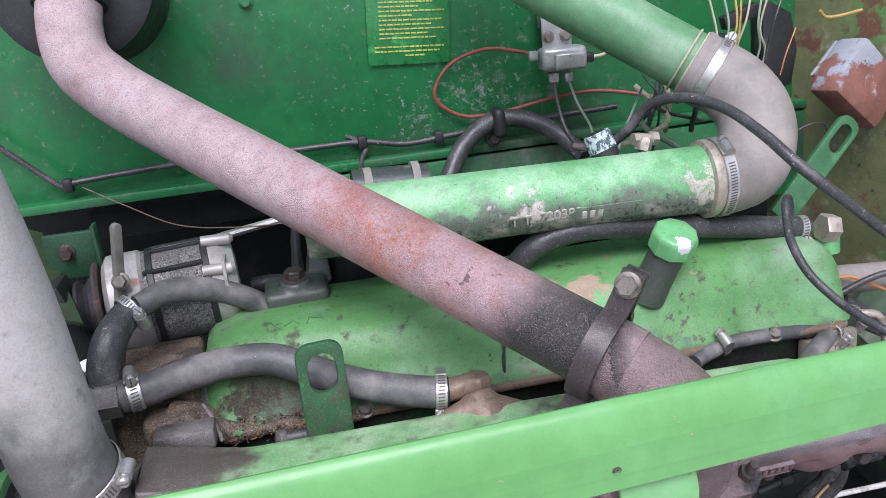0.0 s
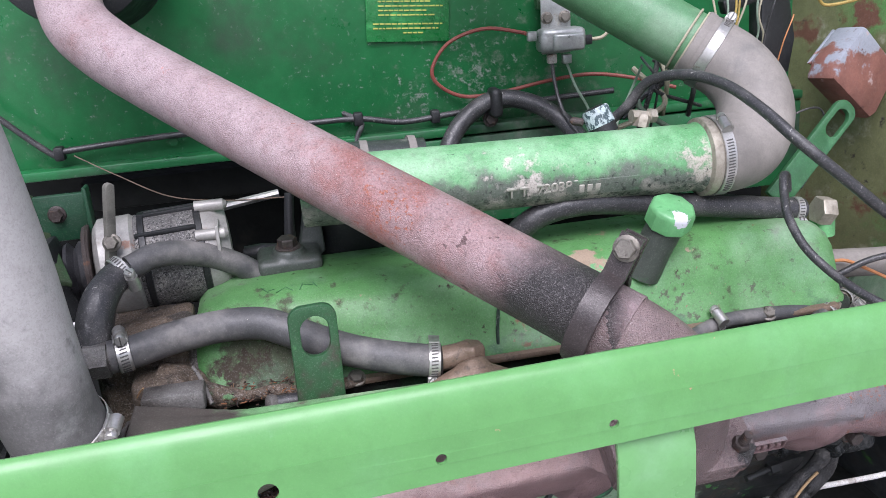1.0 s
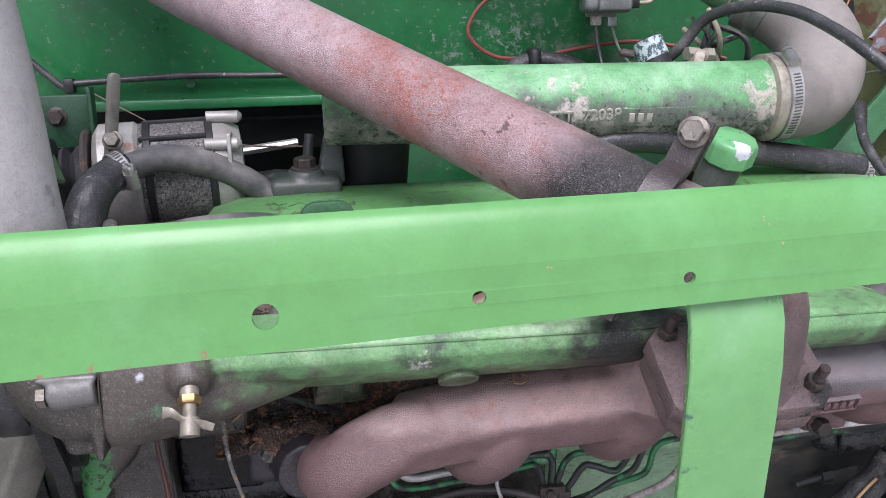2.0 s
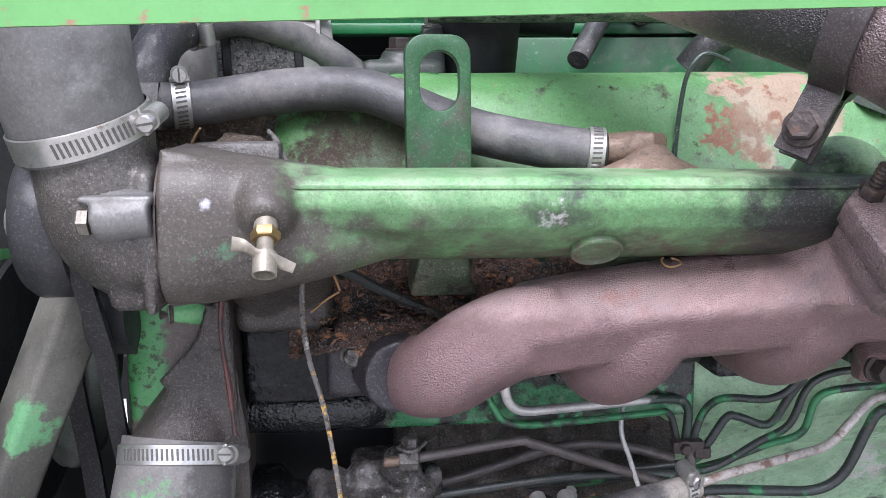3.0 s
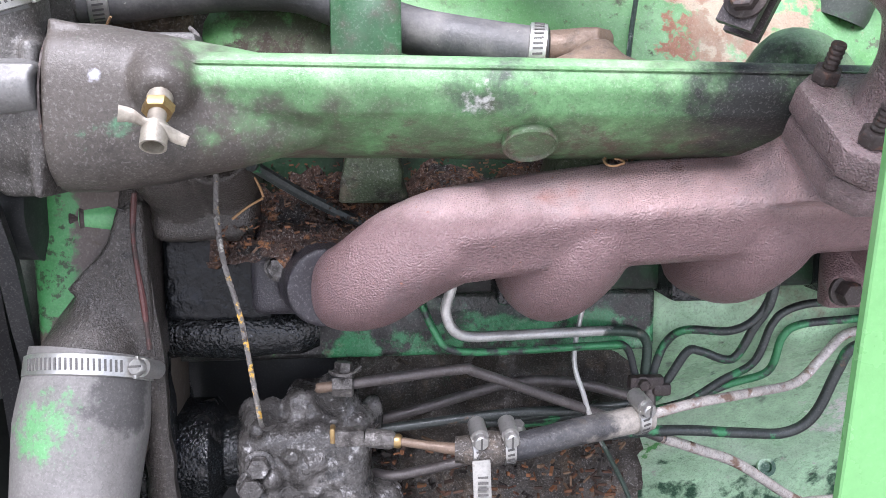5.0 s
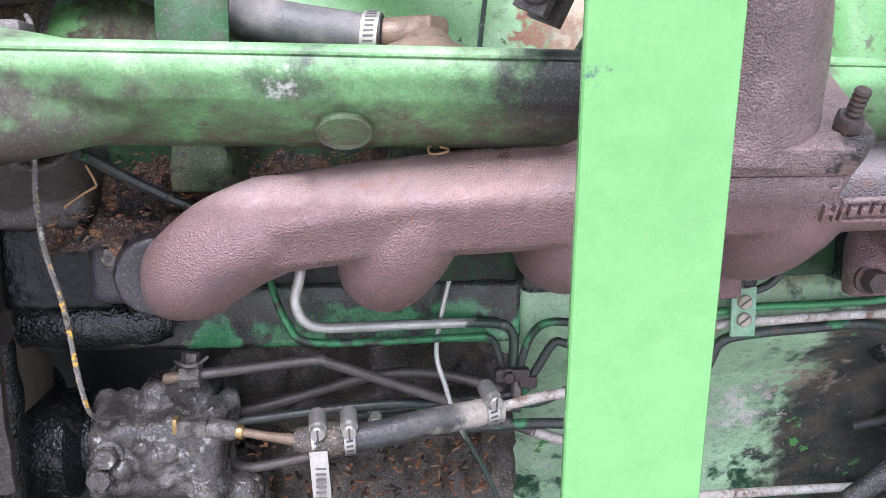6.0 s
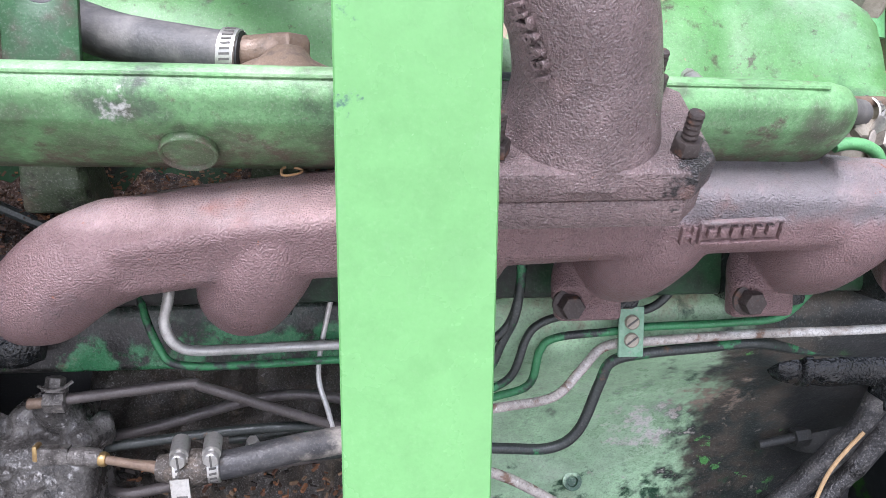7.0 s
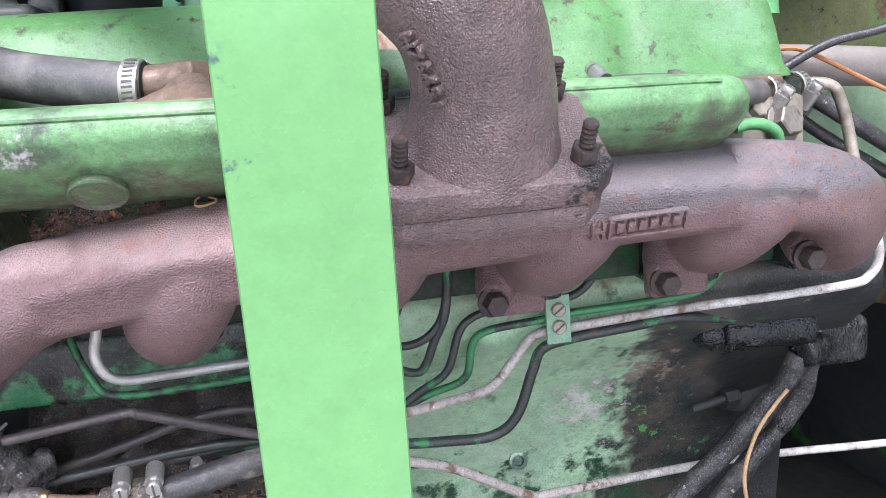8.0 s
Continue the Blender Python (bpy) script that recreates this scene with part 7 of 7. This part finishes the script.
wire("corrugated_cable", [(0.660, 0.40, 1.345), (0.70, 0.39, 1.365), (0.75, 0.38, 1.375), (0.82, 0.36, 1.40)], 0.0042, M_CABLE, "dusty black corrugated cable", seg=10, wob=0.1)
solo("green_gusset", plate([(0, 0), (0.26, -0.22), (0.30, -0.20), (0.30, 0.05), (0.05, 0.05)], [], 0.008, (0.70, 0.46, 1.28), (0.95, 0.3, 0), (0.05, -0.1, 1), 0.002), M_GUSSET, (0.80, 0.50, 1.1), "dusty green sloped gusset plate at the engine's end", "plate")
bm = bmesh.new()
box(bm, (0.752, 0.466, 1.070), (0.066, 0.050, 0.052), None, 0.012, 3)
box(bm, (0.742, 0.476, 1.135), (0.042, 0.030, 0.110), None, 0.010, 3)
disc(bm, (0.728, 0.450, 1.069), (-0.88, -0.45, -0.12), ((0.016, -0.01), (0.0165, 0.022), (0.0145, 0.030)), 22)
melt(solo("cable_boss", bm, M_GREASE, (0.742, 0.47, 1.045), "black greasy boss where the cables end", "casting"), 0.003, 3)
wire("black_hose", [(0.706, 0.446, 1.062), (0.692, 0.452, 1.030), (0.650, 0.462, 0.978), (0.596, 0.466, 0.930), (0.52, 0.47, 0.87)], 0.0115, M_CRUST, "oil-dark crusty hose slanting down from the boss", "hose", seg=16, wob=0.22)
wire("black_hose", [(0.722, 0.452, 1.052), (0.716, 0.462, 1.010), (0.688, 0.470, 0.968), (0.640, 0.472, 0.916), (0.58, 0.47, 0.85)], 0.0105, M_CRUST, "oil-dark crusty hose slanting down from the boss", "hose", seg=16, wob=0.22)
wire("tan_wire", [(0.688, 0.438, 1.030), (0.675, 0.442, 1.012), (0.657, 0.442, 0.988), (0.644, 0.442, 0.954), (0.643, 0.442, 0.925), (0.652, 0.442, 0.885), (0.66, 0.442, 0.85)], 0.0021, M_TANWIRE, "tan insulated wire hanging beside the dark hoses")
stub = thing("sensor_stub", (0.66, 0.50, 0.985), "dark threaded stub on the crankcase", "sensor")
part("pin", tube([(0.610, 0.492, 1.000), (0.650, 0.498, 1.004)], 0.0050, 12, 1), M_DARK, stub)
part("hexagon", disc(bmesh.new(), (0.650, 0.498, 1.004), (1, 0.12, 0.05), ((0.010, 0), (0.010, 0.016), (0.008, 0.018)), 6), M_DARK, stub)
part("round_base", disc(bmesh.new(), (0.680, 0.528, 1.020), (-0.25, -0.9, 0.3), ((0.042, -0.03), (0.042, 0.006), (0.034, 0.012), (0.020, 0.012)), 28), M_DARK, stub)
bm = bmesh.new()
sweep(bm, [(0.598, 0.428, 1.102), (0.602, 0.424, 1.103), (0.65, 0.424, 1.102), (0.70, 0.427, 1.100)], (0.012, 0.018, 0.019, 0.020), 16, 6, 0.25)
disc(bm, (0.605, 0.420, 1.104), (1, 0, 0), ((0.018, 0), (0.0205, 0.002), (0.0205, 0.008), (0.018, 0.010)), 16)
solo("dark_rail", bm, M_GREASE, (0.6, 0.44, 1.08), "dark oily cast rib along the crankcase", "casting")

# ---- body panel fittings ----
decal = thing("instruction_decal", (0.21, 0.799, 1.65), "green instruction decal with lines of yellow print", "decal")
DU, DV = V((0.9975, 0, -0.07)), V((0.07, 0, 0.9975))
DO = V((0.146, 0.7985, 1.6515))
part("film", box(bmesh.new(), DO + DU * 0.062 + DV * 0.065, (0.124, 0.0012, 0.136), (DU, V((0, 1, 0)), DV), 0.0004), M_DECAL, decal)
rnd = random.Random(3)
for i in range(17):
    y = 0.010 + 0.0064 * i
    long = (0.030, 0.098, 0.104, 0.0)[i] if i < 4 else (0.05 + 0.05 * rnd.random())
    x0 = 0.055 if i == 0 else (0.010 if i in (1, 2) else 0.018)
    bm, x = bmesh.new(), x0
    while x < x0 + long - 0.002:
        wide = min(rnd.uniform(0.0035, 0.0095), x0 + long - x)
        box(bm, DO + DU * (x + wide / 2) + DV * y - V((0, 0.0012, 0)), (wide, 0.0006, 0.0021), (DU, V((0, 1, 0)), DV), 0)
        x += wide + 0.0016
    if long:
        part("print_line", bm, M_YELLOW, decal)
    else:
        bm.free()
head_t = bpy.data.curves.new("decal_title", "FONT")
head_t.body, head_t.size, head_t.extrude = "ENGINE STORAGE PROCEDURE", 0.0062, 0.0003
head_t.materials.append(M_YELLOW)
ht = new("decal_title", head_t)
ht.parent = decal
m = Matrix((DU, DV, V((0, -1, 0)))).transposed().to_4x4()
m.translation = DO + DU * 0.016 + DV * 0.124 - V((0, 0.0014, 0)) - V(decal.location)
ht.matrix_local = m
ht["label"] = "yellow printed heading"

relay = thing("relay", (0.428, 0.75, 1.61), "pale zinc relay box screwed to the body panel", "relay")
part("base", box(bmesh.new(), (0.428, 0.768, 1.655), (0.046, 0.004, 0.09), None, 0.001), M_RELAY, relay)
part("can", box(bmesh.new(), (0.428, 0.748, 1.632), (0.070, 0.036, 0.034), None, 0.008, 3), M_RELAY, relay)
part("can_face", box(bmesh.new(), (0.434, 0.727, 1.629), (0.048, 0.010, 0.025), None, 0.004, 3), M_RELAY, relay)
for x in (0.413, 0.441):
    part("bolt", hexbolt((x, 0.764, 1.663), (0, -1, 0), 0.007, 0.005), M_BOLT, relay)
part("bolt", hexbolt((0.431, 0.785, 1.705), (0, -1, 0), 0.010, 0.007), M_BOLTD, relay)
part("backing_plate", box(bmesh.new(), (0.428, 0.785, 1.70), (0.05, 0.012, 0.05), None, 0.002), M_LUGD, relay)
for x, z, mt in ((0.384, 1.640, M_RELAY), (0.414, 1.605, M_LINER), (0.437, 1.603, M_RELAY), (0.470, 1.628, M_BLACK)):
    part("terminal", box(bmesh.new(), (x, 0.748, z), (0.014, 0.010, 0.014), None, 0.002), mt, relay)
wire("red_wire", [(0.380, 0.755, 1.642), (0.371, 0.765, 1.646), (0.321, 0.785, 1.654), (0.268, 0.790, 1.638), (0.240, 0.790, 1.603), (0.248, 0.790, 1.577), (0.287, 0.788, 1.556), (0.349, 0.780, 1.559), (0.415, 0.770, 1.570), (0.480, 0.760, 1.575), (0.544, 0.740, 1.565), (0.60, 0.72, 1.548)], 0.0029, M_WIRER, "faded red wire looping from the relay")
wire("cream_wire", [(0.476, 0.748, 1.628), (0.495, 0.75, 1.630), (0.508, 0.75, 1.643), (0.51, 0.75, 1.66)], 0.0028, M_WIREC, "short cream wire from the relay terminal")
wire("dark_wire", [(0.414, 0.748, 1.60), (0.415, 0.74, 1.57), (0.420, 0.72, 1.53), (0.43, 0.68, 1.50)], 0.0030, M_CABLE, "dark wire hanging from the relay")
wire("grey_wire", [(0.437, 0.748, 1.597), (0.443, 0.73, 1.565), (0.437, 0.66, 1.54), (0.40, 0.56, 1.535), (0.375, 0.48, 1.560)], 0.0020, M_WIREG, "thin grey-green wire from the relay to the sender")
wire("thin_green_wire", [(0.50, 0.62, 1.60), (0.475, 0.60, 1.57), (0.44, 0.56, 1.54), (0.42, 0.52, 1.53)], 0.0018, M_WIREG, "thin grey-green wire by the intake pipe")
wire("wiring_loom", [(-0.42, 0.78, 1.64), (-0.380, 0.786, 1.598), (-0.313, 0.785, 1.533), (-0.296, 0.785, 1.537), (-0.161, 0.788, 1.543), (-0.06, 0.79, 1.541), (0.027, 0.790, 1.540), (0.120, 0.788, 1.539), (0.187, 0.785, 1.528), (0.258, 0.785, 1.532), (0.320, 0.785, 1.535), (0.40, 0.78, 1.54), (0.52, 0.77, 1.545)], 0.0045, M_CABLE, "taped black wiring loom along the body panel", seg=10, wob=0.12)
wire("wiring_loom", [(0.10, 0.80, 1.548), (0.125, 0.785, 1.534), (0.115, 0.78, 1.51), (0.11, 0.77, 1.48)], 0.004, M_CABLE, "branch of the black wiring loom")
wire("thin_bare_wire", [(-0.285, 0.78, 1.53), (-0.23, 0.76, 1.50), (-0.16, 0.74, 1.465), (-0.08, 0.73, 1.452), (0.0, 0.73, 1.447)], 0.0009, M_BOLTR, "thin rusty wire sagging across the gap")
for x, z in ((-0.305, 1.534), (0.121, 1.539), (0.238, 1.531)):
    solo("loom_clip", box(bmesh.new(), (x, 0.787, z), (0.014, 0.016, 0.020), None, 0.003), M_BLACK, (x, 0.787, z - 0.01), "small black clip holding the wiring loom", "clip", "loom clips")
wire("battery_cable", [(0.22, 0.70, 1.46), (0.236, 0.72, 1.482), (0.265, 0.745, 1.519), (0.305, 0.758, 1.545), (0.340, 0.758, 1.552), (0.381, 0.75, 1.542), (0.417, 0.735, 1.519), (0.44, 0.70, 1.49)], 0.0135, M_CABLE, "thick black cable arching across the panel", seg=16)
pc = thing("cable_clip", (0.325, 0.76, 1.53), "rubber-lined clip bolted over the thick cable", "clip")
part("loop", box(bmesh.new(), (0.325, 0.755, 1.548), (0.018, 0.036, 0.044), None, 0.008, 3), M_BLACK, pc)
part("bolt", hexbolt((0.321, 0.772, 1.520), (0, -1, 0.2), 0.009, 0.007), M_BOLTD, pc)
wire("throttle_cable", [(0.40, 0.52, 1.54), (0.425, 0.50, 1.567), (0.446, 0.48, 1.599), (0.470, 0.435, 1.610), (0.490, 0.38, 1.603), (0.505, 0.33, 1.582), (0.518, 0.29, 1.558), (0.540, 0.27, 1.534), (0.580, 0.265, 1.500), (0.612, 0.265, 1.474), (0.70, 0.27, 1.41)], 0.0062, M_CABLE, "scuffed black control cable crossing in the open", seg=14)
wire("looped_cable", [(0.533, 0.318, 1.492), (0.528, 0.314, 1.510), (0.521, 0.308, 1.510), (0.513, 0.292, 1.494), (0.505, 0.270, 1.478), (0.505, 0.240, 1.456), (0.516, 0.210, 1.437), (0.526, 0.180, 1.426), (0.535, 0.158, 1.420), (0.56, 0.125, 1.402), (0.62, 0.10, 1.36)], 0.0046, M_CABLE, "black cable with a hooked end above the valve cover", seg=12)
bm = plate([(0.0, 0.045), (0.018, 0.062), (0.055, 0.045), (0.070, -0.01), (0.062, -0.060), (0.030, -0.068), (0.004, -0.02)], [], 0.03, (0.700, 0.700, 1.622), (0.97, 0.2, -0.06), (0.05, 0.05, 1), 0.006)
solo("black_cover", bm, M_BLACK, (0.735, 0.70, 1.56), "black rubber cover beside the wiring", "cover")
rusty = thing("rusty_box", (0.85, 0.67, 1.50), "rusty box with worn blue-grey paint on the side plate", "box")
RA, RB = V((0.94, 0.30, -0.14)).normalized(), V((0.16, 0.12, 0.98)).normalized()
bm = plate([(0.0, 0.0), (0.010, 0.030), (0.055, 0.078), (0.130, 0.030), (0.142, 0.008), (0.112, -0.048), (0.098, -0.056)], [], 0.05, (0.772, 0.655, 1.552), RA, RB, 0.007)
part("shell", bm, M_RUSTBOX, rusty)
bm = plate([(0.006, 0.022), (0.055, 0.074), (0.126, 0.026), (0.075, 0.010)], [], 0.006, V((0.772, 0.655, 1.552)) - RA.cross(RB) * 0.006, RA, RB, 0.002)
part("lid", bm, M_RUSTBOX, rusty, "dented lid, blue-grey paint worn to rust")
conn = thing("wiring_connector", (0.655, 0.65, 1.66), "black wiring connector with loose coloured wires", "connector")
part("shell", box(bmesh.new(), (0.658, 0.65, 1.672), (0.055, 0.018, 0.020), (V((0.95, 0, 0.3)), V((0, 1, 0)), V((-0.3, 0, 0.95))), 0.003), M_BLACK, conn)
part("second_shell", box(bmesh.new(), (0.628, 0.65, 1.635), (0.022, 0.018, 0.032), None, 0.003), M_BLACK, conn)
rnd = random.Random(7)
for i, mt in enumerate((M_WIREC, M_WIREG, M_WIREY, M_WIREY, M_WIREC, M_WIREG, M_WIREC, M_CABLE)):
    a = V((0.60 + 0.013 * i, 0.64, 1.60 - 0.004 * i))
    mid = V((0.615 + 0.012 * i, 0.64 + rnd.uniform(-0.02, 0.02), 1.66 + rnd.uniform(-0.01, 0.02)))
    top = V((0.60 + 0.022 * i, 0.66, 1.76))
    wire("loose_wire", [tuple(a), tuple((a + mid) / 2 + V((rnd.uniform(-0.012, 0.012), 0, 0))), tuple(mid), tuple(top)], 0.0016, mt, "loose thin wire hanging by the connector", group="loose wires")
for i in range(9):
    a = V((0.45 + 0.02 * i, 0.66, 1.50 + rnd.uniform(-0.01, 0.03)))
    b = V((0.52 + rnd.uniform(-0.03, 0.06), 0.63, 1.56 + rnd.uniform(-0.02, 0.02)))
    c = V((0.56 + rnd.uniform(-0.06, 0.08), 0.67, 1.60 + rnd.uniform(-0.02, 0.03)))
    wire("tangled_wire", [tuple(a), tuple(b), tuple(c)], rnd.uniform(0.0018, 0.005), rnd.choice((M_CABLE, M_CABLE, M_WIREG, M_WIREC)), "tangled wire behind the intake elbow", group="tangled wires")
wire("orange_lead", [(0.73, 0.66, 1.58), (0.735, 0.655, 1.61), (0.745, 0.655, 1.635), (0.752, 0.66, 1.645)], 0.0011, M_WIREO, "short orange lead on the black cover")
wire("orange_lead", [(0.79, 0.66, 1.665), (0.80, 0.66, 1.655), (0.82, 0.655, 1.655), (0.85, 0.65, 1.66)], 0.0024, M_WIREY, "short orange lead at the side plate")
wire("thin_loop_wire", [(0.63, 0.50, 1.51), (0.67, 0.52, 1.53), (0.72, 0.54, 1.53), (0.73, 0.54, 1.50), (0.70, 0.52, 1.45), (0.68, 0.51, 1.43)], 0.0014, M_CABLE, "thin dark wire looped behind the lifting eye")
wire("valve_wire", [(0.2090, 0.345, 1.350), (0.2100, 0.348, 1.368), (0.2140, 0.350, 1.400), (0.2185, 0.350, 1.4235), (0.2270, 0.350, 1.4375), (0.2370, 0.350, 1.4412), (0.2540, 0.352, 1.4355)], 0.0019, M_LINES, "thin bent wire rising beside the valve cover")
